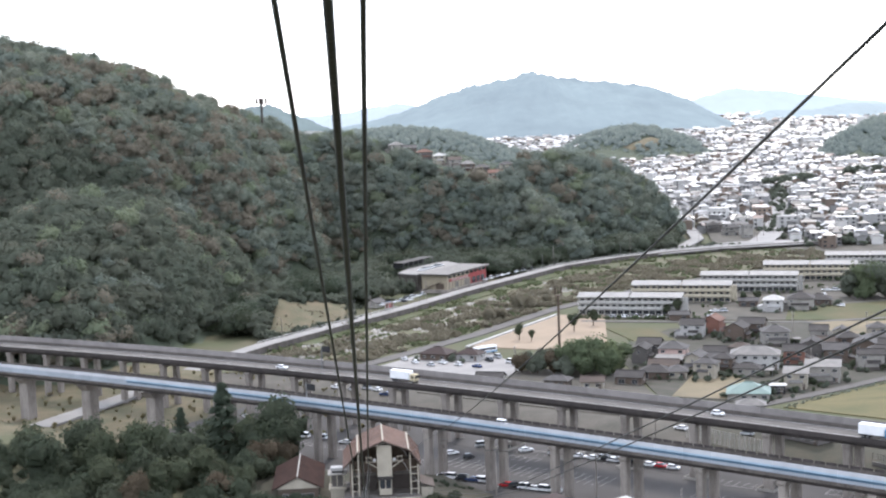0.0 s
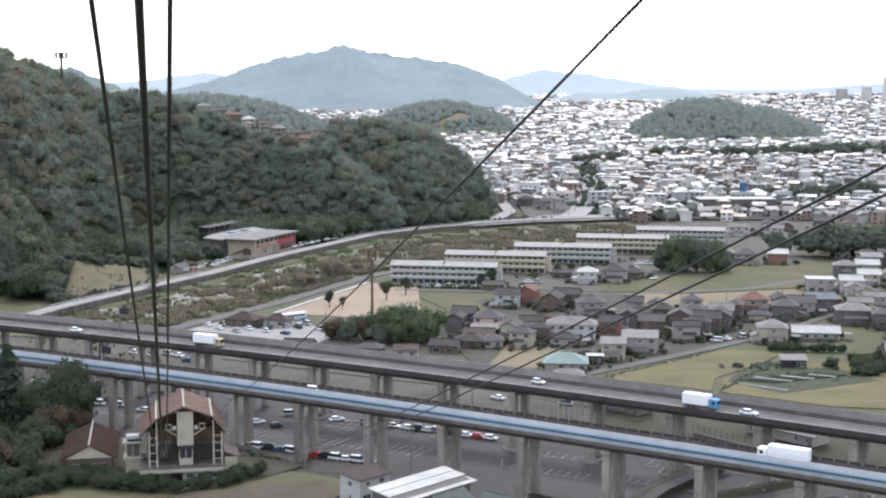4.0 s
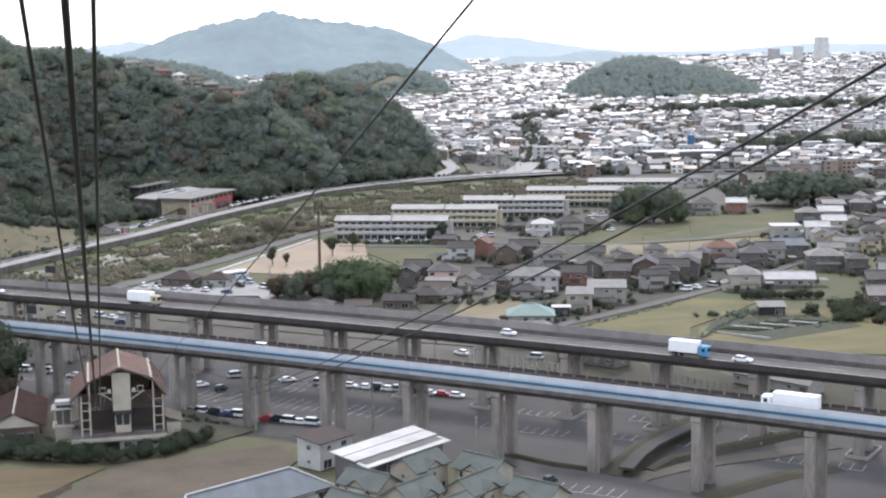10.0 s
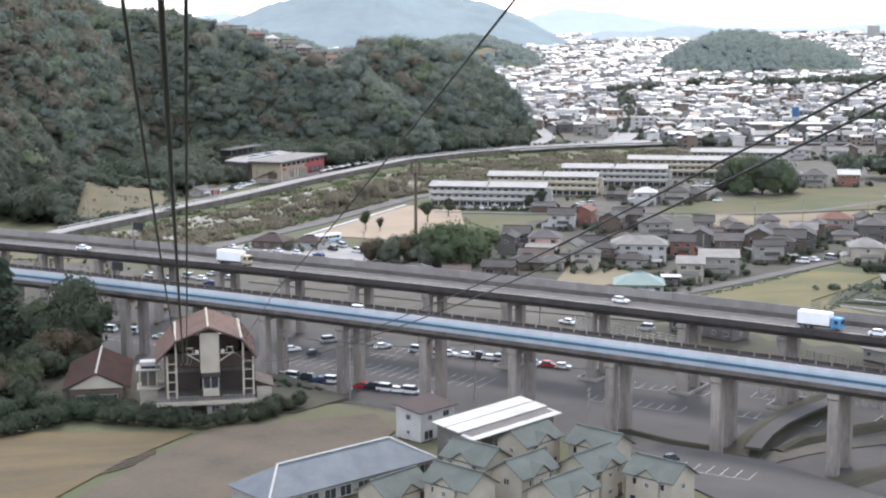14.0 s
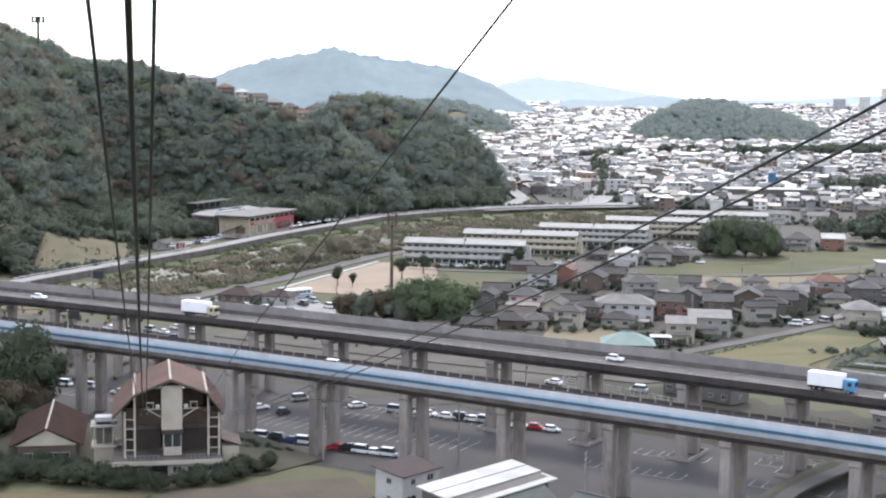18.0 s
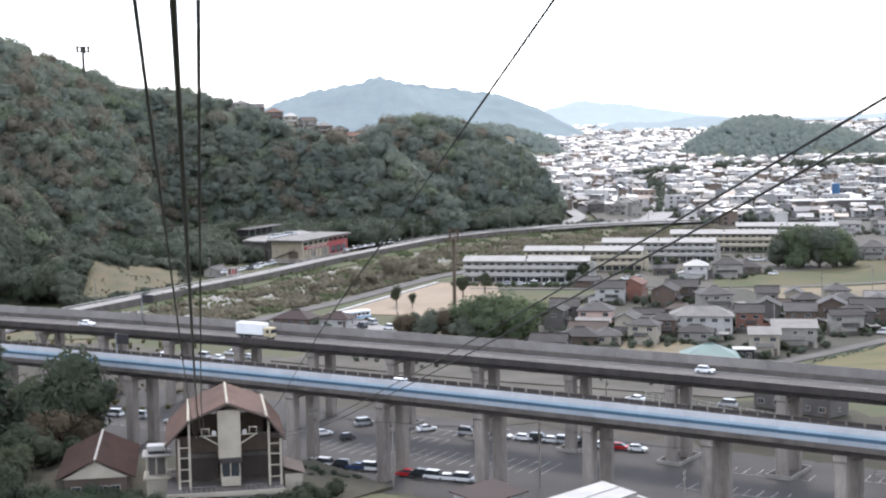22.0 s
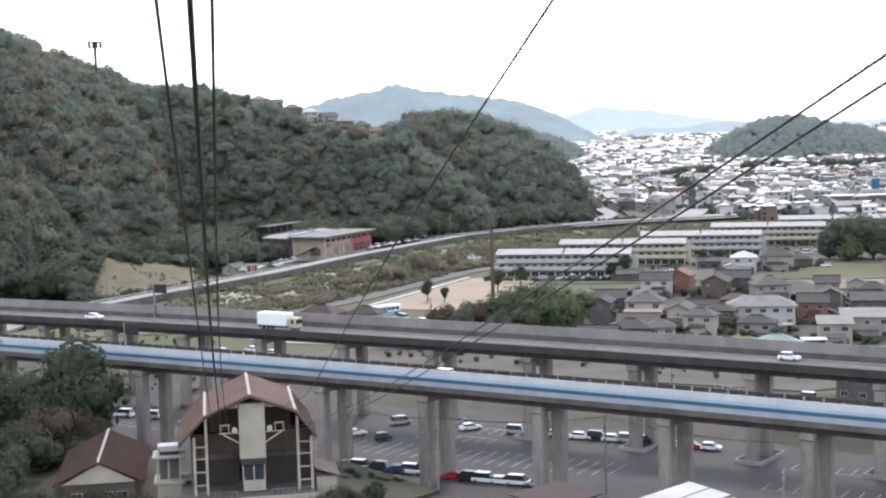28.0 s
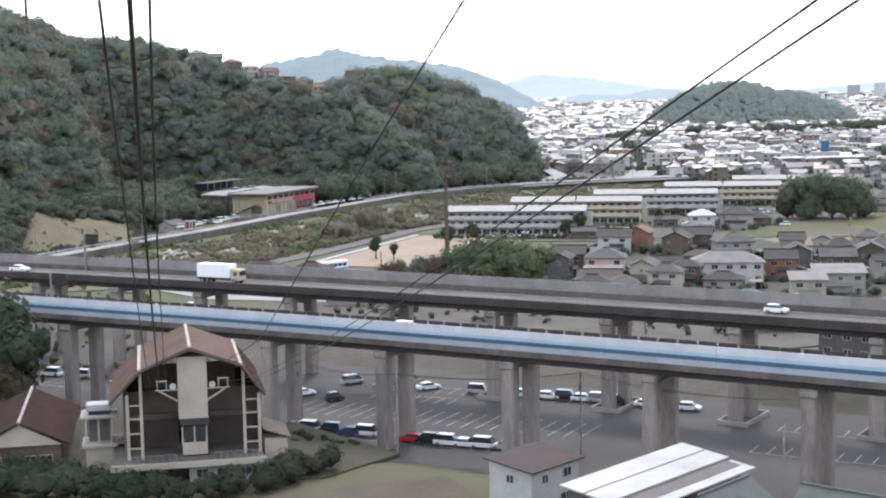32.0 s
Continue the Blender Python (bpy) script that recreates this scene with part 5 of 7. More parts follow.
            box(bm, xx - 0.04, -2.9, 3.1, xx + 0.04, -2.82, 4.1)
        box(bm, x0 + 0.6, -2.9, 4.05, x1 - 0.6, -2.82, 4.13)
        part("railing", bm, M["steel"], e)
    return e


station()

# small lift house with a bright roof tank, beside the station
e = thing("lift_house", pose(-7.6, -4.5, 0), "narrow pale two-storey lift house with a white roof box", "annex")
bm = bmesh.new()
box(bm, -1.9, 0, 0, 1.9, 4.2, 3.4)
part("wall", bm, M["cream"], e)
for x in (-1.8, -0.1, 1.6):
    bm = bmesh.new()
    box(bm, x - 0.12, 0, 3.9, x + 0.12, 0.24, 7.4)
    part("post", bm, M["cream"], e)
for nm, z0, z1, o, mt in (("balcony", 3.4, 3.9, 0.5, "cream"), ("roof_slab", 7.4, 7.75, 0.6, "offwhite")):
    bm = bmesh.new()
    box(bm, -1.9 - o, -o, z0, 1.9 + o, 4.2 + o, z1, bevel=0.04)
    part(nm, bm, M[mt], e)
bm = bmesh.new()
box(bm, -1.5, 1.4, 3.9, 1.6, 4.0, 7.4)
part("inner_wall", bm, M["grey"], e)
bm = bmesh.new()
box(bm, -1.7, 0.5, 8.3, 1.7, 3.2, 9.2, bevel=0.08)
part("roof_box", bm, M["roofwhite"], e, "bright white roof box")
bm = bmesh.new()
box(bm, -1.4, 0.7, 7.75, 1.4, 3.0, 8.3)
part("roof_base", bm, M["dark"], e)
bm = bmesh.new()
box(bm, 2.4, 0.6, 3.5, 5.0, 2.2, 3.8)
part("walkway", bm, M["concrete"], e)

# annex hall
e = thing("annex_hall", pose(-18.3, -4, 0, 0, 0, 0), "low hall with a large dark brown gabled roof beside the station", "hall")
bm = bmesh.new()
L, W = 25.0, 12.4
box(bm, -W / 2 + 0.8, 0.8, 0, W / 2 - 0.8, L, 4.2)
part("wall", bm, M["brown"], e)
bm = bmesh.new()
ga, gb = [[bm.verts.new((x, y, z)) for x, z in ((-W / 2 + 0.5, 4.0), (W / 2 - 0.5, 4.0), (0, 7.0))] for y in (0.1, 0.78)]
bm.faces.new(ga)
bm.faces.new(gb[::-1])
for i in range(3):
    bm.faces.new((ga[i], gb[i], gb[(i + 1) % 3], ga[(i + 1) % 3]))
part("gable", bm, M["cream"], e, "pale plaster gable")
for s in (-1, 1):
    bm = bmesh.new()
    q = [(0, -0.4, 7.2), (s * W / 2 * 1.12, -0.4, 3.9), (s * W / 2 * 1.12, L + 0.6, 3.9), (0, L + 0.6, 7.2)]
    hi, lo = [bm.verts.new((x, y, z + 0.15)) for x, y, z in q], [bm.verts.new(v) for v in q]
    bm.faces.new(hi)
    bm.faces.new(lo[::-1])
    for i in range(4):
        bm.faces.new((lo[i], lo[(i + 1) % 4], hi[(i + 1) % 4], hi[i]))
    part("roof", bm, M["hallroof"], e, "dark brown roof slope")
bm = bmesh.new()
box(bm, -0.2, -0.5, 7.25, 0.2, L + 0.7, 7.55, bevel=0.06)
part("ridge_cap", bm, M["offwhite"], e, "pale ridge cap")
for x in (-3.4, -1.2, 1.2, 3.4):
    add_window(e, (1.7, 1.2), x, 0.78, 1.3, 0)

# ---------------------------------------------------------------- ropes
ROPE_Y = [-470, -389, -338, -303.6, -263, -208, -163.7, -135.6, -80, -11]
LANE_Z = [134.5, 109.3, 93.2, 82.4, 70.8, 56.6, 45.6, 38.9, 26.5, 12.6]
GUARD_Z = [138.0, 113.35, 98.7, 89.15, 78.1, 63.7, 52.6, 45.0, 29.6, 15.6]


def rope(name, pts, radius, label):
    cu = bpy.data.curves.new(name, "CURVE")
    cu.dimensions, cu.bevel_depth, cu.bevel_resolution = "3D", radius, 2
    sp = cu.splines.new("NURBS")
    sp.points.add(len(pts) - 1)
    for p, q in zip(sp.points, pts):
        p.co = (*q, 1)
    sp.use_endpoint_u, sp.order_u, sp.resolution_u = True, 4, 8
    cu.materials.append(M["rope"])
    tmp = new(name, cu)
    me = bpy.data.meshes.new_from_object(tmp.evaluated_get(bpy.context.evaluated_depsgraph_get()))
    bpy.data.objects.remove(tmp)
    tagged(new(name, me), label, "rope", "ropes of the ropeway")


def span(heights, near_x, far_x, dz=0.0):
    """A rope's line: level with the camera's lane till y = -180, then drawn to its bay."""
    out = []
    for y in (-470, -440, -410, -389, -365, -338, -320, -303, -283, -263, -235, -208, -185, -163, -135, -108, -80, -58, -35, -11.5):
        w = min(max((y + 180) / 168.5, 0), 1)
        out.append((near_x + (far_x - near_x) * w, y, float(np.interp(y, ROPE_Y, heights)) + dz))
    return out


rope("track_rope", span(LANE_Z, -0.12, 0.8), 0.037, "thick dark steel track rope running down to the station")
rope("haul_rope", span(LANE_Z, -0.48, -0.4, -0.05), 0.022, "thin dark haul rope beside the track rope")
rope("haul_rope", span(LANE_Z, 0.12, 1.6, -0.05), 0.022, "thin dark haul rope beside the track rope")
rope("guard_rope", span(GUARD_Z, 9.0, 9.6), 0.036, "dark rope of the second lane, high up")
rope("lane_rope", span(LANE_Z, 9.2, 9.4), 0.023, "dark track rope of the second lane")
rope("lane_rope", span(LANE_Z, 9.2, 9.8, -0.38), 0.023, "dark haul rope of the second lane")

# ---------------------------------------------------------------- vehicles
def car_template(name, paint, kind, label):
    """A parked car: shaped body, glasshouse, four wheels and lamps; its nose points to +y."""
    e = thing(name, pose(0, 0, -200), label, "car", "parked cars")
    L, W, H, hood = dict(sedan=(4.5, 1.74, 1.45, 1.15), van=(4.4, 1.72, 1.9, 0.55), hatch=(3.9, 1.68, 1.52, 0.85), kei=(3.4, 1.48, 1.75, 0.45))[kind]
    h, w = L / 2, W / 2
    bm = bmesh.new()
    prof = [(-h, 0.3), (h - 0.1, 0.3), (h, 0.5), (h - 0.06, 0.78), (h - hood, 0.95), (-h + 0.1, 0.98), (-h, 0.75)]
    a, b = [bm.verts.new((-w, y, z)) for y, z in prof], [bm.verts.new((w, y, z)) for y, z in prof]
    bm.faces.new(a)
    bm.faces.new(b[::-1])
    for i in range(len(prof)):
        bm.faces.new((a[i], b[i], b[(i + 1) % len(prof)], a[(i + 1) % len(prof)]))
    bmesh.ops.bevel(bm, geom=bm.edges[:], offset=0.05, segments=1, affect="EDGES")
    part("body", bm, M[paint], e)
    rear = 0.35 if kind != "sedan" else 0.75
    bm = bmesh.new()
    lo = [(-w + 0.06, -h + 0.12 + rear * 0.2), (w - 0.06, -h + 0.12 + rear * 0.2), (w - 0.06, h - hood), (-w + 0.06, h - hood)]
    hi = [(-w + 0.2, -h + 0.12 + rear), (w - 0.2, -h + 0.12 + rear), (w - 0.2, h - hood - 0.75), (-w + 0.2, h - hood - 0.75)]
    A, B = [bm.verts.new((x, y, 0.93)) for x, y in lo], [bm.verts.new((x, y, H - 0.07)) for x, y in hi]
    for i in range(4):
        bm.faces.new((A[i], A[(i + 1) % 4], B[(i + 1) % 4], B[i]))
    bm.faces.new(B)
    bm.faces.new(A[::-1])
    part("glasshouse", bm, M["glass"], e, "dark tinted glass")
    bm = bmesh.new()
    box(bm, -w + 0.18, -h + 0.1 + rear, H - 0.08, w - 0.18, h - hood - 0.72, H, bevel=0.03)
    part("roof", bm, M[paint], e)
    for sx in (-1, 1):
        for sy in (-h + 0.75, h - 0.75):
            bm = bmesh.new()
            tube(bm, (sx * (w - 0.2), sy, 0.31), (sx * (w + 0.01), sy, 0.31), 0.31, n=12)
            wh = part("tyre", bm, M["rubber"], e)
            bm = bmesh.new()
            tube(bm, (sx * (w - 0.05), sy, 0.31), (sx * (w + 0.03), sy, 0.31), 0.18, n=10)
            part("rim", bm, M["steel"], wh)
        bm = bmesh.new()
        box(bm, sx * (w - 0.3) - 0.18, h - 0.1, 0.55, sx * (w - 0.3) + 0.18, h + 0.01, 0.72, bevel=0.03)
        part("headlight", bm, M["white"], e)
    return e


M["paintwhite"] = mat("paintwhite", (0.66, 0.66, 0.66), (0.6, 0.6, 0.6), 0.25, scale=0.5, fine=4, bump=0, spec=0.5)
M["paintblack"] = mat("paintblack", (0.02, 0.02, 0.022), (0.016, 0.016, 0.018), 0.2, scale=0.5, fine=4, bump=0, spec=0.5)
M["paintsilver"] = mat("paintsilver", (0.42, 0.43, 0.44), (0.38, 0.39, 0.40), 0.3, 0.4, scale=0.5, fine=4, bump=0)
M["paintred"] = mat("paintred", (0.38, 0.02, 0.025), (0.32, 0.018, 0.02), 0.25, scale=0.5, fine=4, bump=0)
M["paintblue"] = mat("paintblue", (0.03, 0.05, 0.12), (0.025, 0.04, 0.10), 0.25, scale=0.5, fine=4, bump=0)
CARS = {k: car_template(f"car", p, s, lb) for k, p, s, lb in (
    ("ws", "paintwhite", "sedan", "white saloon car parked on the asphalt"), ("wv", "paintwhite", "van", "white minivan parked on the asphalt"), ("wh", "paintwhite", "hatch", "small white hatchback parked on the asphalt"),
    ("bv", "paintblack", "van", "black minivan parked on the asphalt"), ("bs", "paintblue", "sedan", "dark blue saloon parked on the asphalt"), ("sh", "paintsilver", "hatch", "silver hatchback parked on the asphalt"),
    ("sv", "paintsilver", "van", "silver minivan parked on the asphalt"), ("rh", "paintred", "hatch", "red hatchback parked on the asphalt"), ("bk", "paintblack", "kei", "small black box-shaped car parked on the asphalt"), ("wk", "paintwhite", "kei", "small white van parked beside the station"))}


def park(kind, x, y, heading, z=0.035):
    copy_thing(CARS[kind], pose(x, y, z, 0, 0, heading))


LOT = -3.93
for k, x, y in (("sh", 22.4, 30.4), ("wv", 25.1, 28.4), ("bv", 28.0, 26.4), ("bs", 30.8, 24.4), ("wv", 33.6, 22.6), ("rh", 39.6, 16.4), ("bv", 42.2, 14.6), ("wv", 44.8, 12.8), ("ws", 47.4, 11.0), ("wv", 50.0, 9.4), ("sh", 52.6, 7.6)):
    park(k, x, y, -123 if k in ("wv", "ws") else 57, LOT)
for k, x, y in (("ws", 69.4, 42.2), ("bv", 72.2, 40.4), ("ws", 74.8, 38.4), ("sv", 77.2, 36.6), ("bk", 79.6, 34.8), ("sv", 58.4, 50.4), ("wk", 61.2, 48.2), ("wh", 65.5, 45.2)):
    park(k, x, y, -123, LOT)
for k, x, y, hd in (("bk", 31.9, 51.5, -75), ("sv", 37.3, 66.4, -75), ("ws", 50.3, 56.9, -75), ("ws", 14, 66, 60), ("bv", 10, 56, 60), ("wh", 4, 72, 60), ("ws", -6, 80, 60), ("sv", -14, 88, 60), ("wv", -20, 92, 60), ("sh", 1, 63, 60), ("ws", -2, 49, -120), ("wk", 8, 82, 60), ("ws", 27, 58, -75), ("bv", 44, 61, -75), ("wh", 90, 26, -123), ("ws", 84, 30.6, -123), ("rh", 87, 28.6, -123)):
    park(k, x, y, hd, LOT)
for k, x, y, hd in (("wk", 16.6, -14.6, -75), ("bk", 86, -64, -60), ("ws", 100, 60, 40), ("sv", 118, 48, 50)):
    park(k, x, y, hd, 0.06 if y < 0 else float(height(x, y)) - 0.2)
for k, x, y, hd in (("wh", 36, 224, 30), ("ws", 64, 184, 30), ("sh", 28, 192, 30), ("ws", 33, 196, 30), ("wh", 39, 190, 30), ("bv", 52, 196, 30), ("sv", 56, 203, 30), ("ws", 22, 200, 20), ("bs", 46, 184, 40), ("wv", 60, 190, 40), ("ws", 18, 208, 20)):
    park(k, x, y, hd, 0.065)
for k, x, y, hd in (("ws", 20, 371, -32), ("sh", 23, 376, -60), ("bv", 26, 381, -60), ("wv", 29, 386, -60), ("wh", 32, 391, -60), ("bs", 16, 366, -40), ("wh", 13, 362, -60), ("sv", 35, 396, -32), ("ws", 27, 377, -60), ("bk", 24, 371, -60), ("ws", 96, 482, -32), ("wv", 101, 488, -32), ("bv", 106, 494, -32), ("ws", 74, 450, -32), ("wv", 78, 456, -32), ("sh", 82, 462, -32), ("ws", 86, 468, -32), ("wh", 90, 474, -32)):
    park(k, x, y, hd, 2.03)
for k, x, y, hd in (("ws", -9.8, 156, 40), ("wv", -3.4, 149.4, 40), ("sv", 1.7, 151, 40), ("ws", 5.5, 147.2, 40), ("wh", 9.5, 154.4, 40), ("bs", 8.4, 137.4, 60), ("ws", -42, 130, 20), ("sh", 14, 146, 40)):
    park(k, x, y, hd, float(height(x, y)) - 0.2)
for k, x, y, hd in (("ws", 37, 443, -60), ("wv", 39.4, 447, -60), ("ws", 41.8, 451, -60), ("wh", 44.2, 455, -60), ("sv", 46.6, 459, -60), ("ws", 49, 463, -60)):
    park(k, x, y, hd, 9.92)
for k, x, y, hd in (("ws", 126, 296, 70), ("wv", 131, 294, 70), ("sh", 121, 298, 70), ("ws", 166, 286, 70), ("bs", 150, 289, 70), ("wh", 136.5, 292.2, 70), ("ws", 143, 289.6, 70), ("ws", 171, 301, 70), ("sv", 175, 299.6, 70), ("ws", 244, 356, 70), ("wv", 248, 354.6, 70), ("sh", 252, 353, 70), ("ws", 238, 340, 160), ("wh", 233, 300, 70), ("ws", 206, 141, 20), ("wv", 201, 138, 60), ("sv", 213, 143, 20)):
    park(k, x, y, hd, 0.1)


def lorry(x, y, z, heading, cab, boxm, label, length=9.5, tank=False):
    e = thing("lorry", pose(x, y, z, 0, 0, heading), label, "lorry", "lorries on the motorway")
    h = length / 2
    bm = bmesh.new()
    box(bm, -1.2, h - 2.2, 0.55, 1.2, h, 2.9, bevel=0.18)
    c = part("cab", bm, M[cab], e)
    bm = bmesh.new()
    box(bm, -1.05, h - 0.02, 1.55, 1.05, h + 0.03, 2.5, bevel=0.02)
    part("windscreen", bm, M["glass"], c)
    bm = bmesh.new()
    box(bm, -1.22, h - 1.4, 1.6, 1.22, h - 0.6, 2.4, bevel=0.02)
    part("side_window", bm, M["glass"], c)
    bm = bmesh.new()
    box(bm, -1.25, -h, 1.05, 1.25, h - 2.4, 3.75, bevel=0.05)
    part("cargo_box", bm, M[boxm], e)
    bm = bmesh.new()
    box(bm, -0.9, -h, 0.6, 0.9, h - 0.6, 1.05)
    part("chassis", bm, M["dark"], e)
    for sx in (-1, 1):
        for yy in (h - 1.2, -h + 1.3, -h + 2.5):
            bm = bmesh.new()
            tube(bm, (sx * 0.75, yy, 0.5), (sx * 1.2, yy, 0.5), 0.5, n=14)
            t = part("tyre", bm, M["rubber"], e)
            bm = bmesh.new()
            tube(bm, (sx * 1.1, yy, 0.5), (sx * 1.22, yy, 0.5), 0.27, n=10)
            part("rim", bm, M["steel"], t)
    for sx in (-0.85, 0.85):
        bm = bmesh.new()
        box(bm, sx - 0.2, h - 0.03, 0.75, sx + 0.2, h + 0.02, 0.95)
        part("headlight", bm, M["white"], e)


def on_deck(line, x, off, deck_z):
    p, a = arc(line, x, off)
    return p.x, p.y, deck_z + 0.01, math.degrees(a)


x, y, z, a = on_deck(FARW, 131, 3.4, far_deck)
lorry(x, y, z, a - 90, "skyblue", "paintwhite", "white box lorry with a blue cab on the viaduct")
x, y, z, a = on_deck(FARW, 12, 3.4, far_deck)
lorry(x, y, z, a - 90, "yellowwall", "paintwhite", "white box lorry with a yellow cab on the viaduct", 10.5)
x, y, z, a = on_deck(NEAR, 128, 6.8, near_deck)
lorry(x, y, z, a + 90, "paintwhite", "paintwhite", "long white box lorry on the viaduct", 11.5)
for ln, xx, of, dz, kd, turn in ((FARW, 140, 3.4, far_deck, "ws", -90), (FARW, 96, 6.6, far_deck, "wh", -90), (FARW, -30, 3.6, far_deck, "ws", -90), (NEAR, 34, 7.0, near_deck, "wv", 90)):
    x, y, z, a = on_deck(ln, xx, of, dz)
    park(kd, x, y, a + turn, z)
for e in CARS.values():
    for o in (*e.children_recursive, e):
        bpy.data.objects.remove(o)

# ---------------------------------------------------------------- trees and bushes
NEAR_CROWNS = [crown_data(40 + s, 900, 0.05, 11, 0) for s in range(4)]


def tree(x, y, h, kind, label, seed, z=0.0, group="single trees"):
    r = rng(seed)
    e = thing("tree", pose(x, y, z, 0, 0, r.uniform(0, 360)), label, "tree", group)
    bm = bmesh.new()
    tube(bm, (0, 0, -0.3), (0.1, 0, h * 0.5), 0.035 * h, 0.02 * h, n=8)
    if kind != "needle":
        for k in range(5):
            a = k * 1.3 + r.uniform(0, 0.6)
            z0 = h * r.uniform(0.28, 0.45)
            tube(bm, (0.05, 0, z0), (math.cos(a) * h * 0.24, math.sin(a) * h * 0.24, z0 + h * 0.22), 0.014 * h, 0.006 * h, n=6)
    else:
        tube(bm, (0.1, 0, h * 0.5), (0.1, 0, h * 0.97), 0.02 * h, 0.004 * h, n=8)
    part("trunk", bm, M["bark"], e)
    if kind == "needle":
        V, F, k = [], [], 0
        for i in range(2600):
            t = r.random() ** 0.8
            zz = h * (0.12 + 0.86 * t)
            lay = 0.8 + 0.35 * math.sin(t * 40)
            rad = (1 - t) ** 0.8 * h * 0.30 * lay * r.uniform(0.35, 1.1) + 0.1
            a = r.uniform(0, 6.28)
            c = np.array([math.cos(a) * rad, math.sin(a) * rad, zz - rad * 0.25])
            out = np.array([math.cos(a), math.sin(a), -0.35])
            sd = np.array([-math.sin(a), math.cos(a), r.uniform(-0.3, 0.3)])
            s = h * 0.03 * r.uniform(0.7, 1.5)
            V.append(np.array([c - sd * s * 0.6, c + out * s * 1.6, c + sd * s * 0.6]))
            F.append([k, k + 1, k + 2])
            k += 3
        me = mesh_np("crown", np.concatenate(V), np.array(F), [M["needle"]])
    else:
        v, f = NEAR_CROWNS[seed % 4]
        wd = 1.0 if kind != "round" else 0.62
        # beyond y = 100 the same kinds take paler leaves, as haze would show them
        me = mesh_np("crown", v * np.array([h * wd, h * wd, h * (0.78 if kind == 'round' else 1.12)]) + np.array([0, 0, h * (0.18 if kind == 'round' else -0.10)]), f, [M["neargreen" if kind == "round" else ("thicket" if y < 100 else "leafmid") if kind == "leafdark" else {"leaf": "neargreen" if y < 100 else "midgreen", "autumn": "nearbrown"}.get(kind, kind)]])
    part("crown", me, None, e)


CONIFER = "tall dark green conifer beside the station"
for i, (x, y, h) in enumerate(((-42, 47, 25), (-57, 66, 14))):
    tree(x, y, h, "needle", CONIFER, 60 + i)
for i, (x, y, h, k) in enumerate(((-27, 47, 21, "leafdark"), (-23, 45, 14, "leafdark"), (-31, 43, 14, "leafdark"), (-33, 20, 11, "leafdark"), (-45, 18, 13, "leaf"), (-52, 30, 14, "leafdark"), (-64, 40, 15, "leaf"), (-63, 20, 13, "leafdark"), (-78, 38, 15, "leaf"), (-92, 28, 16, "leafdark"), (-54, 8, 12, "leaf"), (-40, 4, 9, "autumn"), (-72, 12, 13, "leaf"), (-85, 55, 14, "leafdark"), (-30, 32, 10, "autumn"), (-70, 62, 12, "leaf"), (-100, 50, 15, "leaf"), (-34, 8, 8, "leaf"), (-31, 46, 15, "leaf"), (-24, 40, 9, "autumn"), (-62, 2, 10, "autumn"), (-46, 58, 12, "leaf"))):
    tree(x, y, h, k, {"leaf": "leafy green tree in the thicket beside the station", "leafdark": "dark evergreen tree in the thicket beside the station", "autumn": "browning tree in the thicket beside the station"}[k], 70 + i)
for i, (x, y, h) in enumerate(((97, 262, 9), (108, 276, 9), (70, 245, 8.5), (75, 241, 5.5), (152, 294, 9), (147, 296, 6.5), (190, 318, 8), (198, 322, 7))):
    tree(x, y, h, "round", "clipped round-headed tree beside the sand ground" if x < 120 else "round-headed tree before the apartment block", 100 + i)
for i, (x, y, h, k) in enumerate(((62, 168, 8, "autumn"), (68, 165, 9, "leafdark"), (74, 163, 10, "autumn"), (80, 162, 12, "leaf"), (87, 160, 15, "leaf"), (94, 158, 14, "leaflight"), (82, 172, 12, "leaf"), (99, 162, 12, "leaf"), (72, 173, 9, "leafdark"), (90, 171, 13, "leaf"), (65, 174, 8, "leafdark"), (92, 152, 11, "leaf"), (84, 154, 9, "leaf"), (77, 156, 9, "leafdark"), (248, 330, 15, "leafdark"), (255, 326, 18, "leaf"), (263, 322, 19, "leafdark"), (271, 323, 18, "leaf"), (278, 328, 15, "leafdark"), (260, 332, 17, "leafdark"), (267, 317, 12, "leaf"), (252, 320, 11, "leaf"), (276, 320, 11, "leafdark"))):
    tree(x, y, h, k, "dense green tree in the copse behind the motorway" if x < 200 else "dense dark tree at the edge of the meadow", 120 + i)
for i, (x, y, h) in enumerate(((62, 300, 9), (79, 333, 10), (68, 306, 7), (86, 340, 8), (98, 362, 8), (44, 292, 5))):
    tree(x, y, h, "brush", "thin browning tree on the river bank", 150 + i)

r_ = rng(77)
SCRUB = [crown_data(90 + s, 130, 0.105, 4, 0) for s in range(4)]
TOWN_CROWNS = [crown_data(95 + s, 70, 0.14, 3, 0) for s in range(4)]


def scrub(name, places, sizes, material, label, crowns=SCRUB):
    wood(name, places, sizes, material, label, 17, crowns, 0.25)


bank = [(x, y, 0.0) for x, y in ((r_.uniform(-40, 300), r_.uniform(200, 560)) for _ in range(52000)) if 6 < (y - np.interp(x, [p[0] for p in MAIN], [p[1] for p in MAIN])) * -0.8 < 104 and y > np.interp(x, [-8, 18, 53, 99, 150, 210, 290], [190, 222, 267, 337, 392, 440, 480]) + 7]
def clumped(pts, seed, cut):
    """Keeps the places that fall in drifts."""
    return [p for p in pts if noise.noise(Vector((p[0] / 15, p[1] / 15, seed))) > cut]


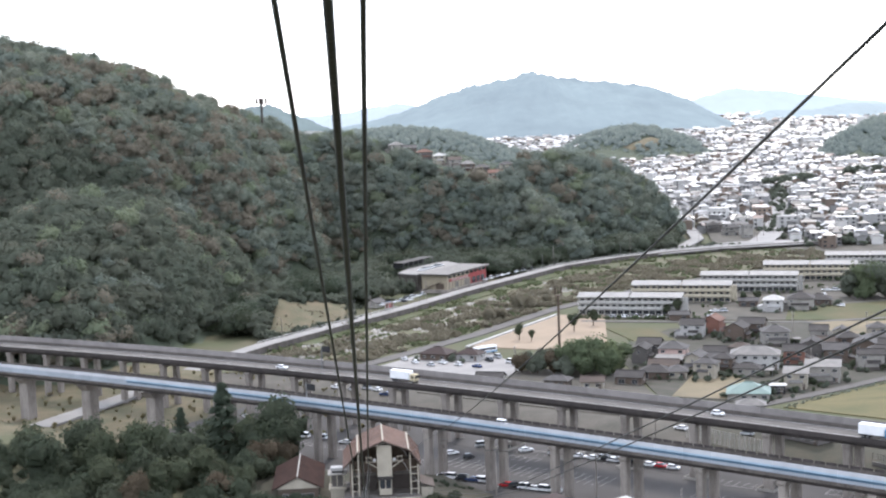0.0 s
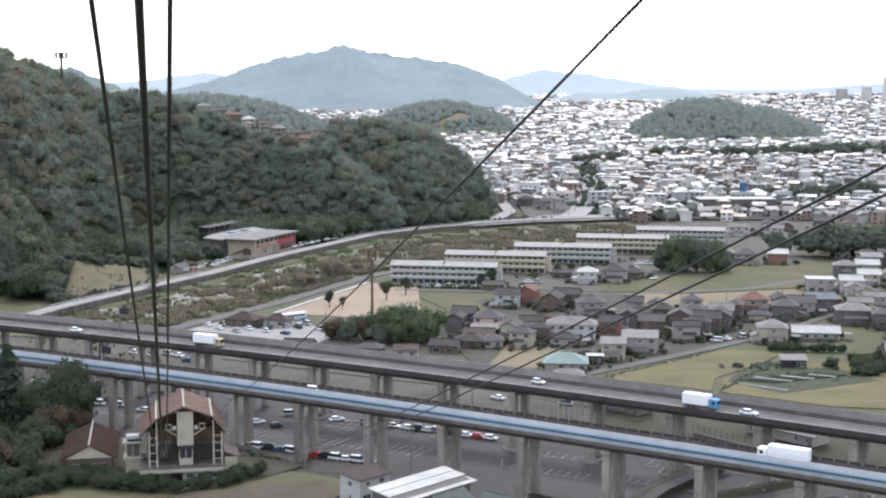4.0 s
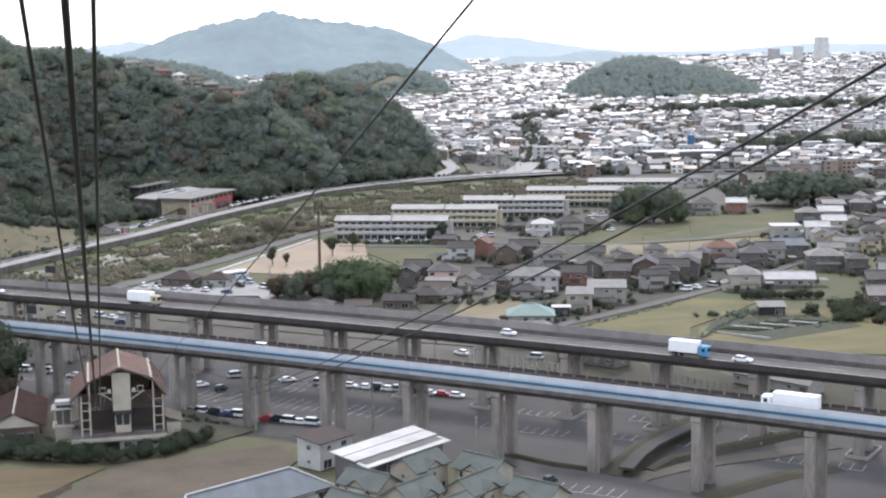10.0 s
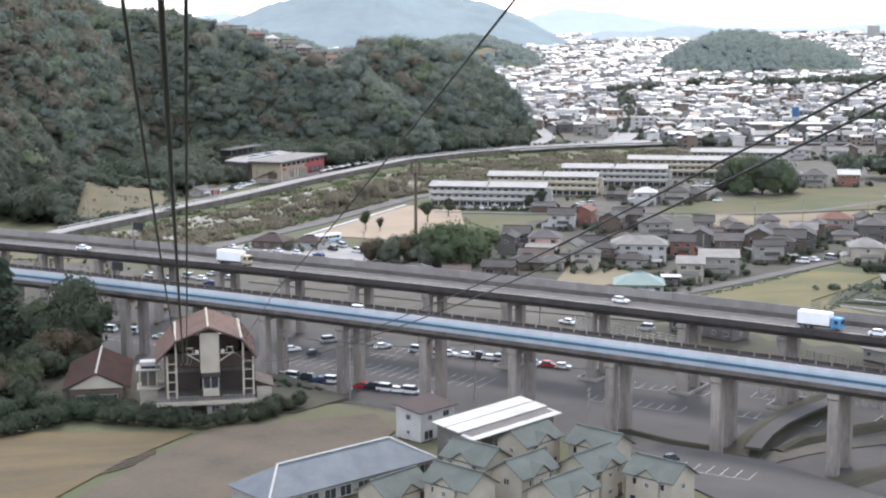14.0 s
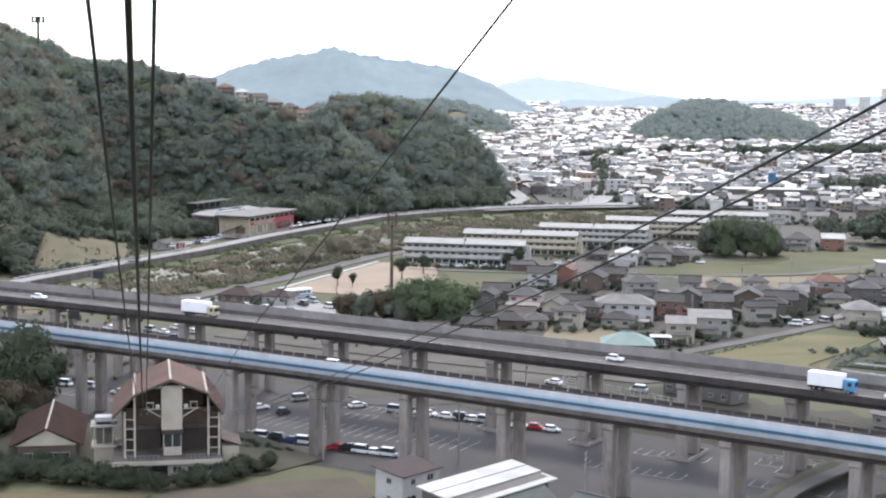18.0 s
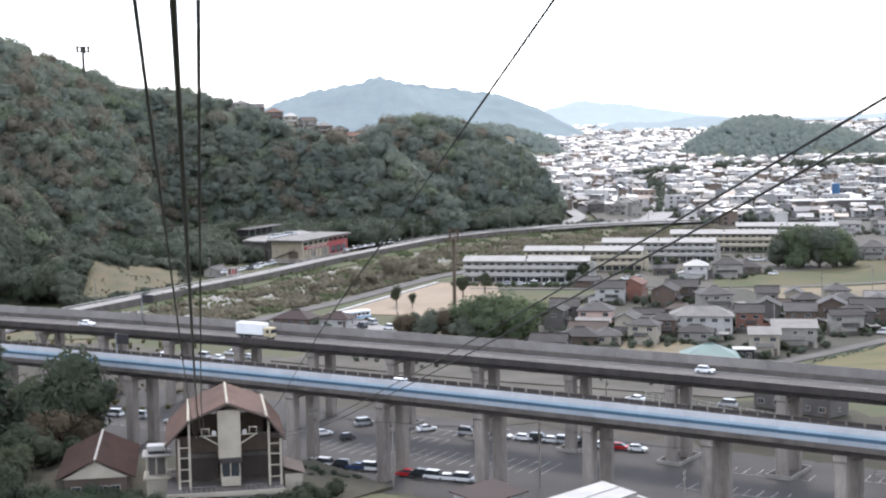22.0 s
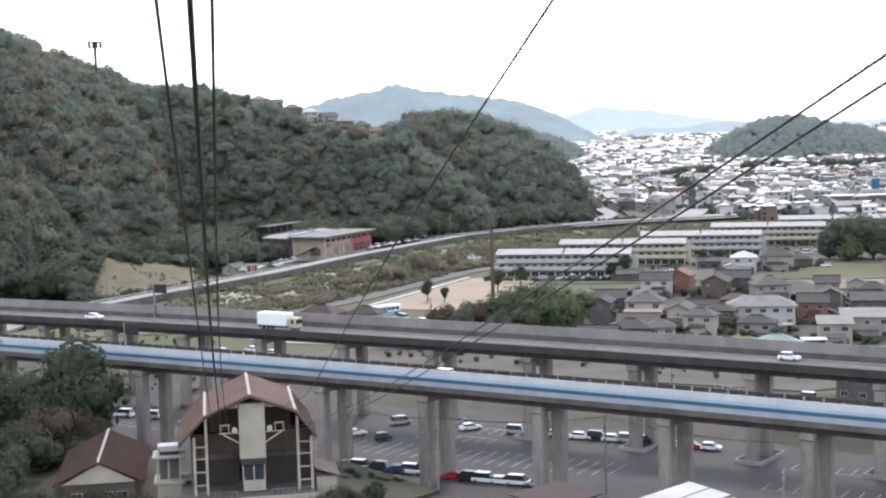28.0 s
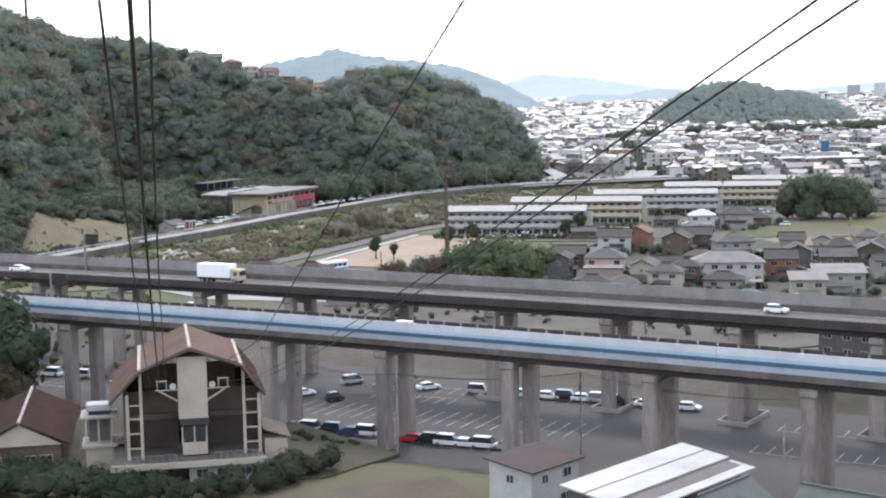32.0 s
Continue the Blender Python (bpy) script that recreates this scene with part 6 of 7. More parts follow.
def bank_share(x, y):
    """0 at the riverside lane, 1 at the main road's wall."""
    lane_y = np.interp(x, [-8, 18, 53, 99, 150, 210, 290], [190, 222, 267, 337, 392, 440, 480])
    return (y - lane_y) / max(np.interp(x, [p[0] for p in MAIN], [p[1] for p in MAIN]) - lane_y, 1)


drift = clumped([p for p in bank if bank_share(p[0], p[1]) > 0.05], 3.0, 0.0)[:3400]
reeds = clumped([p for p in bank if bank_share(p[0], p[1]) < 0.66], 9.0, -0.02)[:5600]
scrub("bank_scrub", drift, [float(v) for v in r_.uniform(0.8, 2.4, len(drift))], "leaflight", "green scrub in the river bed", TOWN_CROWNS)
scrub("dry_brush", reeds, [float(v) for v in r_.uniform(1.2, 3.6, len(reeds))], "brush", "dry grey-brown brush in the river bed", TOWN_CROWNS)
for k, (s, w) in enumerate(((0.30, 2.2), (0.40, 4.2), (0.47, 2.6), (0.56, 1.6))):
    pts = []
    for x in np.arange(24 + 6 * k, 104, 6.0):
        ly, my = np.interp(x, [-8, 18, 53, 99, 150, 210, 290], [190, 222, 267, 337, 392, 440, 480]), np.interp(x, [p[0] for p in MAIN], [p[1] for p in MAIN])
        pts.append((float(x), float(ly + (my - ly) * (s + 0.05 * math.sin(x / 9 + k * 2)))))
    ribbon("gravel_streak", pts, w, 0.13, "gravel", "pale gravel left by the stream", "river bank", 0.4)


strip = []
for x in np.arange(-34, 150, 6.0):
    my = np.interp(x, [p[0] for p in MAIN], [p[1] for p in MAIN])
    strip.append((float(x) + 9.0, float(my) - 5.0))
ribbon("grass_bank", strip, 9.0, 0.11, "bankgrass", "green grassy bank below the main road's wall", "river bank", 0.4)

# boulders in the river bed: small uneven eight-sided stones
STONE = np.array([(1, 0, 0), (0.6, 0.8, 0), (-0.3, 0.95, 0), (-1, 0.1, 0), (-0.5, -0.85, 0), (0.5, -0.8, 0), (0.55, 0.1, 0.6), (-0.4, 0.3, 0.65), (-0.1, -0.45, 0.6)])
STONE_F = np.array([(0, 1, 6), (1, 7, 6), (1, 2, 7), (2, 3, 7), (3, 8, 7), (3, 4, 8), (4, 5, 8), (5, 6, 8), (5, 0, 6), (6, 7, 8)])
rv, rf = [], []
for x, y, _ in clumped([p for p in bank if 0.25 < bank_share(p[0], p[1]) < 0.72 and p[0] < 120], 21.0, 0.2)[:900]:
    a, sc = r_.uniform(0, 6.28), r_.uniform(0.35, 1.5) * np.array([1.0, r_.uniform(0.6, 1), r_.uniform(0.6, 1.1)])
    v = STONE * sc * r_.uniform(0.85, 1.15, STONE.shape)
    rf.append(STONE_F + 9 * len(rv))
    rv.append(np.stack([v[:, 0] * math.cos(a) - v[:, 1] * math.sin(a) + x, v[:, 0] * math.sin(a) + v[:, 1] * math.cos(a) + y, v[:, 2] + 0.05], -1))
tagged(new("river_boulders", mesh_np("river_boulders", np.concatenate(rv), np.concatenate(rf), [M["boulder"]])), "pale boulders heaped in the river bed", "boulders", kind="stuff")


def road_at(x):
    return float(np.interp(x, [p[0] for p in MAIN], [p[1] for p in MAIN]))


# woods that come down from the hill to the road
low_x, low_y = np.meshgrid(np.arange(-60, 262, 5.6), np.arange(290, 640, 5.6))
foot = []
for x, y in zip(low_x.ravel() + r_.uniform(-2.4, 2.4, low_x.size), low_y.ravel() + r_.uniform(-2.4, 2.4, low_x.size)):
    h = float(height(x, y))
    along, aside = (x - 5) * 0.53 + (y - 350) * 0.848, -(x - 5) * 0.848 + (y - 350) * 0.53
    back = (y - road_at(x)) * 0.6
    yard = -22 < along < 150 and aside < (15 if along < 52 else 45)
    slope_gap = -46 < x < -4 and y < 400
    if h < 1.6 and 13 < back < 110 and not yard and not slope_gap and x < 0.25 * (y + 274.6):
        foot.append((x, y, 1.0 - 2.0))
cut = r_.random(len(foot))
for nm, lo, hi, mt, lb in (("foot_wood", 0, 0.6, "leafmid", "green trees at the foot of the hill behind the road"), ("foot_evergreens", 0.6, 1.0, "thicket", "dark evergreen trees at the foot of the hill behind the road")):
    sel = [p for p, k in zip(foot, cut) if lo <= k < hi]
    wood(nm, sel, [float(v) for v in r_.uniform(10, 15.5, len(sel))], mt, lb, 31)
edge = [(x + r_.uniform(-3, 3), y + r_.uniform(11, 21), 0.8) for x, y in ((np.interp(t, range(len(MAIN)), [p[0] for p in MAIN]), np.interp(t, range(len(MAIN)), [p[1] for p in MAIN])) for t in r_.uniform(3, 12.4, 420)) if not (-10 < x < 95 and y < 480)]
scrub("foot_scrub", edge, [float(v) for v in r_.uniform(1.5, 4.5, len(edge))], "leafmid", "scrub along the foot of the hill")
patch = [(r_.normal(372, 17), r_.normal(372, 8), 0) for _ in range(75)] + [(r_.normal(790, 80), r_.normal(1290, 20), 0) for _ in range(170)] + [(r_.normal(480, 14), r_.normal(1190, 14), 0) for _ in range(16)] + [(r_.normal(560, 40), r_.normal(700, 10), 0) for _ in range(50)]
wood("town_trees", patch, [float(v) for v in r_.uniform(11, 19, len(patch))], "leafmid", "dark clumps of trees among the houses", 19, LOW_CROWNS)
thick = [(r_.uniform(-125, -24), r_.uniform(-12, 74), 0) for _ in range(330)]
thick = [p for p in thick if p[0] < -33 or p[1] > 24]
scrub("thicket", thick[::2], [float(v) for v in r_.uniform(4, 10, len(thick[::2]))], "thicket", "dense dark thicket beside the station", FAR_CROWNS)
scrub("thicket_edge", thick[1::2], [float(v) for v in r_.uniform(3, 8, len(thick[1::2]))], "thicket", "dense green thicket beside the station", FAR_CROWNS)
bankside = [(r_.uniform(-150, 0), r_.uniform(80, 230), 0) for _ in range(330)]
bankside = [(x, y, float(height(x, y))) for x, y, _ in bankside if height(x, y) < 6 and abs(y - np.interp(x, [p[0] for p in MAIN], [p[1] for p in MAIN])) > 9]
scrub("verge_scrub", bankside, [float(v) for v in r_.uniform(0.8, 2.8, len(bankside))], "reed", "dry brown scrub beneath the viaducts")
near_town = [(x, y, 0) for x, y in ((r_.uniform(300, 800), r_.uniform(560, 1250)) for _ in range(4200)) if x > 0.36 * y and x < 0.75 * y + 60]
wood("street_trees", near_town, [float(v) for v in r_.uniform(3.5, 8, len(near_town))], "leafmid", "dark garden trees among the town's houses", 29, TOWN_CROWNS, 0.15)
gard = []
for hx, hy in taken[:160]:
    for _ in range(9):
        a, k = r_.uniform(0, 6.28), r_.uniform(0.95, 1.35)
        gard.append((hx + 8.5 * k * math.cos(a), hy + 8 * k * math.sin(a), 0))
scrub("garden_bushes", gard, [float(v) for v in r_.uniform(1.4, 4.0, len(gard))], "leafmid", "garden shrubs and hedges between the houses", TOWN_CROWNS)
yard_green = [(h[0] + 7.5 * k * math.cos(a), h[1] + 7 * k * math.sin(a), 0) for h in HOUSES if 104 < h[0] < 290 and 112 < h[1] < 260 for a, k in zip(r_.uniform(0, 6.28, 7), r_.uniform(0.85, 1.3, 7))]
scrub("garden_evergreens", yard_green, [float(v) for v in r_.uniform(1.5, 4.2, len(yard_green))], "neargreen", "dark evergreen shrubs in the village gardens", SCRUB)
estate_green = [(100 + u * 0.94 + r_.uniform(-1, 1), 303 - u * 0.35 + r_.uniform(-1, 1), 0) for u in r_.uniform(0, 62, 90)] + [(x + r_.uniform(-9, 9), y + r_.uniform(-7, 7), 0) for x, y in ((160, 292), (178, 322), (196, 330), (222, 352), (246, 372), (262, 398)) for _ in range(16)]
scrub("estate_shrubs", estate_green, [float(v) for v in r_.uniform(1.2, 3.0, len(estate_green))], "midgreen", "green shrubs round the apartment blocks", SCRUB)
yard_trees = [(a + (c - a) * t + r_.uniform(-2.5, 0.5), b + (f - b) * t + r_.uniform(-4, 0), 0.5) for (a, b), (c, f) in (((31, 424), (21, 435)), ((21, 435), (27, 462))) for t in r_.uniform(0, 1, 16)]
scrub("yard_trees", yard_trees, [float(v) for v in r_.uniform(6, 10, len(yard_trees))], "leafmid", "green trees against the retaining wall beside the shop", FAR_CROWNS)


def hedge(name, pts, w, h, label):
    places, sizes = [], []
    for (x0, y0), (x1, y1) in zip(pts, pts[1:]):
        n = int(math.hypot(x1 - x0, y1 - y0) / 1.1)
        for k in range(n):
            t = k / n
            places.append((x0 + (x1 - x0) * t + r_.uniform(-w, w) / 2, y0 + (y1 - y0) * t + r_.uniform(-w, w) / 2, -0.6))
            sizes.append(h * r_.uniform(0.9, 1.25))
    wood(name, places, sizes, "thicket", label, 23, FAR_CROWNS)


hedge("front_hedge", [(-50, -30), (-34, -21), (-22, -12.5), (-7, -19.5), (4, -23.3)], 2.6, 4.0, "dark clipped hedge along the front of the hall")
hedge("side_hedge", [(6.5, -22.6), (13.5, -20.5), (19, -14), (23, -10)], 2.6, 3.8, "dark clipped hedge along the station forecourt")
hedge("lot_hedge", [(18, 8), (23, 4.8)], 1.0, 0.9, "low dark hedge along the car park")
hedge("house_hedge", [(212, 117.5), (225, 114), (239, 111)], 2.5, 3.2, "dense dark hedge in front of the long house")

# vegetable rows and cold frames on the plot
for k in range(14):
    bm = bmesh.new()
    box(bm, -0.4, 0, 0, 0.4, 13 - k % 3 * 2, 0.35, bevel=0.12)
    tagged(part("vegetable_bed", bm, M["roofwhite"] if k % 4 == 3 else M["neargreen"], at=pose(192 + k * 2.1, 64 + k * 0.5, 0.11, 0, 0, 50)), "long row covered with white sheeting" if k % 4 == 3 else "long row of green vegetables", "vegetable bed", "beds of the vegetable plot")
bm = bmesh.new()
box(bm, -0.2, 0, 0, 0.2, 17, 0.4)
tagged(part("white_board", bm, M["white"], at=pose(180, 66, 0.1, 0, 0, -140)), "long white edging board of the plot", "board")
e = house(209, 89, -15, 8, 5, 1, "shed", "dark", "tilelight", "open farm shed with a pale metal roof", seed=901, porch=False)

# ---------------------------------------------------------------- poles and signs
def utility_pole(x, y, h, z=0.0, turn=0.0):
    e = thing("utility_pole", pose(x, y, z, 0, 0, turn), "grey concrete utility pole with crossarms", "utility pole", "utility poles")
    bm = bmesh.new()
    tube(bm, (0, 0, -0.2), (0, 0, h), 0.2, 0.12, n=10)
    part("pole", bm, M["concrete"], e)
    for k, zz in enumerate((h - 0.5, h - 1.5)):
        bm = bmesh.new()
        box(bm, -0.9, -0.05, zz - 0.05, 0.9, 0.05, zz + 0.05)
        arm = part("crossarm", bm, M["steel"], e)
        for xx in (-0.8, -0.3, 0.3, 0.8):
            bm = bmesh.new()
            tube(bm, (xx, 0, zz + 0.05), (xx, 0, zz + 0.28), 0.06, 0.04, n=6)
            part("insulator", bm, M["white"], arm)
    bm = bmesh.new()
    tube(bm, (0.35, 0, h - 3.0), (0.35, 0, h - 2.2), 0.24, n=10)
    part("transformer", bm, M["grey"], e)


for x, y, h in ((63.2, 1.8, 13), (22.5, 25.4, 13), (36.2, 9.0, 13), (89, 46, 13), (78, -38, 12), (99, 161, 11), (214, 211, 11), (241, 228, 11), (254, 199, 11), (124, 522, 11), (132, 536, 12), (180, 560, 11), (232, 585, 12), (276, 600, 12), (292, 640, 12), (310, 690, 12), (150, 330, 11), (6, 330, 10), (36, 377, 10), (60, 172, 10), (188, 230, 10), (168, 142, 10)):
    utility_pole(x, y, h, 2.0 if y > 500 or (x, y) in ((6, 330), (36, 377)) else min(float(height(x, y)), 0), (x * 7 + y) % 90)

e = thing("antenna_mast", pose(77.2, 168.8, 0), "tall dark brown antenna pole with a crown of aerials", "antenna mast")
bm = bmesh.new()
tube(bm, (0, 0, -0.3), (0, 0, 30.0), 0.62, 0.42, n=12)
part("pole", bm, M["bark"], e)
bm = bmesh.new()
tube(bm, (0, 0, 29.3), (0, 0, 29.6), 1.5, n=12)
plat = part("platform", bm, M["bark"], e)
for k in range(8):
    a = k * math.pi / 4
    bm = bmesh.new()
    box(bm, -0.13, -0.08, 29.4, 0.13, 0.08, 33.2, bevel=0.03)
    part("aerial", bm, M["bark"], plat, at=pose(1.5 * math.cos(a), 1.5 * math.sin(a), 0, 0, 0, math.degrees(a)))

hz_ = float(height(-61.7, 646.4))
e = thing("hill_mast", pose(-61.7, 646.4, hz_ - 1), "slender relay mast with a ring of panels on the hill", "antenna mast")
H = 112.8 - hz_ + 1
bm = bmesh.new()
tube(bm, (0, 0, 0), (0, 0, H), 1.0, 0.8, n=8)
part("pole", bm, M["darkconc"], e)
bm = bmesh.new()
tube(bm, (0, 0, H - 3.4), (0, 0, H - 3.0), 3.6, n=12)
tube(bm, (0, 0, H - 0.8), (0, 0, H - 0.4), 3.6, n=12)
ring = part("ring", bm, M["darkconc"], e)
for k in range(10):
    a = k * math.pi / 5
    bm = bmesh.new()
    box(bm, -0.35, -0.2, H - 4.0, 0.35, 0.15, H + 0.2)
    part("panel", bm, M["grey"], ring, at=pose(3.7 * math.cos(a), 3.7 * math.sin(a), 0, 0, 0, math.degrees(a)))


def road_sign(line, x, off, base, h, w, label):
    p, a = arc(line, x, off)
    e = thing("road_sign", pose(p.x, p.y, base, 0, 0, math.degrees(a)), label, "road sign", "motorway signs")
    bm = bmesh.new()
    tube(bm, (0, 0, 0), (0, 0, h), 0.22, n=8)
    part("post", bm, M["steel"], e)
    bm = bmesh.new()
    box(bm, 0.2, -0.1, h - 2.1, w, 0.1, h, bevel=0.04)
    part("board", bm, M["dark"], e, "dark back of the sign board")
    bm = bmesh.new()
    for zz in (h - 1.6, h - 0.6):
        box(bm, -0.2, 0.1, zz - 0.08, w, 0.22, zz + 0.08)
    part("bracket", bm, M["steel"], e)


road_sign(NEAR, -17.5, 0.6, near_deck, 7.2, 3.6, "road sign seen from its dark back on the near viaduct")
road_sign(FARW, -20, 10.2, far_deck, 8.0, 3.8, "road sign seen from its dark back on the far viaduct")

# ---------------------------------------------------------------- shops at the foot of the hill
d = Vector((30, 48, 0)).normalized()
ang = math.degrees(math.atan2(d.y, d.x))
e = thing("roadside_shop", pose(49.5, 414, 2.0, 0, 0, ang), "two-storey roadside shop, cream at one end and red at the other", "shop")
SH, SD = 8.4, 16
bm = bmesh.new()
box(bm, -1.8, -0.8, -1.9, 48.6, SD, -0.003)
part("plinth", bm, M["concrete"], e, "concrete plinth")
for nm, x0, x1, mt, lb in (("cream_wing", 0, 27, "shopcream", "cream-yellow shop front"), ("red_wing", 27, 48, "redwall", "bright red shop front")):
    bm = bmesh.new()
    box(bm, x0, 0, 0, x1, SD, SH)
    part(nm, bm, M[mt], e, lb)
bm = bmesh.new()
box(bm, -2.4, -1.6, SH, 49.6, SD + 1, SH + 0.5, bevel=0.08)
part("roof", bm, M["tilelight"], e, "flat pale grey roof")
bm = bmesh.new()
box(bm, -2.2, -1.4, SH - 0.45, 49.4, SD + 0.8, SH - 0.003)
part("soffit", bm, M["darkconc"], e, "dark underside of the eaves")
bm = bmesh.new()
box(bm, 2, -0.5, 4.2, 28, -0.003, 5.5, bevel=0.05)
sg = part("sign_band", bm, M["redwall"], e, "red sign band")
for k in range(9):
    bm = bmesh.new()
    box(bm, 5 + k * 2.2, -0.56, 4.5, 6.5 + k * 2.2, -0.503, 5.2)
    part("sign_bar", bm, M["white"], sg)
for k in range(9):
    bm = bmesh.new()
    box(bm, 1.6 + k * 5.2, -0.06, 6.1, 5.6 + k * 5.2, -0.003, 7.5)
    part("upper_window", bm, M["glass"], e)
for k in range(4):
    bm = bmesh.new()
    box(bm, 3.2 + k * 6, -0.06, 0.3, 8 + k * 6, -0.003, 3.4)
    part("shop_window", bm, M["tilelight"] if k % 2 else M["shopcream"], e, "roller shutter")
for k in range(8):
    bm = bmesh.new()
    box(bm, 2.6 + k * 3.45, -0.4, 0, 2.95 + k * 3.45, -0.003, 4.2)
    part("pilaster", bm, M["cream"], e)
for k in range(3):
    bm = bmesh.new()
    box(bm, 30 + k * 5.6, -0.06, 0.4, 34.4 + k * 5.6, -0.003, 3.6)
    part("shop_window", bm, M["glass"], e)
for k in range(18):
    bm = bmesh.new()
    box(bm, -1.5, 14 - k * 0.62, k * 0.24, -0.1, 14 - k * 0.62 + 0.64, k * 0.24 + 0.22)
    part("step", bm, M["brown"], e)
bm = bmesh.new()
box(bm, -0.08, 2.0, 0.2, -0.003, 7.0, 3.4)
part("garage_door", bm, M["brown"], e)
bm = bmesh.new()
prism(bm, [(33.5, 427), (61, 471), (53.5, 488), (31, 462), (23.6, 437)], 0.5, 9.5)
tagged(part("yard_wall", bm, M["darkconc"]), "dark concrete retaining wall under the upper terrace", "wall", kind="structure")
plot("upper_yard", [(33, 426), (62, 471), (54, 490), (31, 463), (23, 437)], "road", "upper parking terrace behind the shop", "yard", 9.9)
e = thing("car_shelter", pose(27, 452, 9.9, 0, 0, ang), "long dark open car shelter behind the shop", "shelter")
bm = bmesh.new()
box(bm, 0, 0, 3.6, 36, 7, 3.95, bevel=0.06)
part("roof", bm, M["tilegrey"], e)
bm = bmesh.new()
box(bm, 0, 6.6, 0, 36, 6.9, 3.6)
part("back_wall", bm, M["dark"], e)
for k in range(7):
    bm = bmesh.new()
    box(bm, 0.2 + k * 5.8, 0.1, 0, 0.45 + k * 5.8, 0.35, 3.6)
    part("post", bm, M["steel"], e)
e = thing("billboard", pose(15.5, 343, 2.0, 0, 0, 30), "small white and orange roadside billboard", "billboard")
bm = bmesh.new()
box(bm, -2.6, -0.12, 0.8, 2.6, 0.12, 4.4, bevel=0.03)
part("board", bm, M["white"], e)
for k, (x0, x1, z0, z1, mt) in enumerate(((-2.2, -0.6, 1.3, 3.9, "tilered"), (-0.2, 0.7, 1.4, 3.8, "redwall"), (1.0, 2.2, 1.4, 3.8, "tilered"))):
    bm = bmesh.new()
    box(bm, x0, -0.15, z0, x1, -0.122, z1)
    part("printed_bar", bm, M[mt], e)
for sx in (-2.2, 2.2):
    bm = bmesh.new()
    tube(bm, (sx, 0, -0.2), (sx, 0, 0.8), 0.1, n=6)
    part("leg", bm, M["steel"], e)
gu, gv = np.meshgrid(np.linspace(0, 1, 15), np.linspace(0, 1, 15))
gx, gy = -44 + 40 * gu, 268 + 32 * gu + 62 * gv
lift = np.maximum(height(gx, gy), 11 * step(0.2, 1.0, gv) * (1 - 0.7 * gu)) + 1.6 + 0.7 * np.sin(gx / 5 + gy / 7) * gv
lift[(gu < 0.01) | (gu > 0.99) | (gv < 0.01) | (gv > 0.99)] = -0.5
idx = np.arange(225).reshape(15, 15)
me = mesh_np("bare_slope", np.stack([gx, gy, lift], -1).reshape(-1, 3), np.stack([idx[:-1, :-1], idx[:-1, 1:], idx[1:, 1:], idx[1:, :-1]], -1).reshape(-1, 4), [M["dryslope"]], smooth=True)
tagged(new("bare_slope", me), "bare slope of brown dry grass at the foot of the hill", "slope", kind="structure")

rim = [(-44 + 40 * u, 268 + 32 * u + 62 * v, 1.0 + 11 * float(step(0.2, 1.0, v)) * (1 - 0.7 * u)) for u, v in zip(np.r_[r_.uniform(0, 1, 90), r_.normal(0, 0.04, 40), r_.normal(1, 0.05, 60)], np.r_[r_.normal(1.0, 0.05, 90), r_.uniform(0.1, 1, 40), r_.uniform(0, 1, 60)])]
scrub("slope_scrub", rim, [float(v) for v in np.r_[r_.uniform(3.5, 8, 130), r_.uniform(1.2, 2.8, 60)]], "leafmid", "green scrub round the bare slope")
scrub("slope_tufts", [(-44 + 40 * u, 268 + 32 * u + 62 * v, 1.3 + 11 * float(step(0.2, 1.0, v)) * (1 - 0.7 * u)) for u, v in r_.uniform(0.03, 0.97, (160, 2))], [float(v) for v in r_.uniform(0.6, 1.6, 160)], "brush", "tufts of dry grass on the bare slope")

# ---------------------------------------------------------------- houses on the hilltop
r_ = rng(612)
for i, (x, y) in enumerate(HILLTOP):
    w, d = r_.uniform(8.5, 13), r_.uniform(7, 9)
    house(x, y, 8 + r_.uniform(-14, 14), w, d, 2, ("hip", "gable", "hip")[i % 3], ("offwhite", "brown", "grey", "cream")[i % 4], ("tilelight", "tilegrey", "tilered", "roofwhite", "tilebrown")[i % 5], "tiled house on the hilltop above the woods", seed=600 + i, base=float(height(x, y)) + 0.6, group="houses on the hilltop")

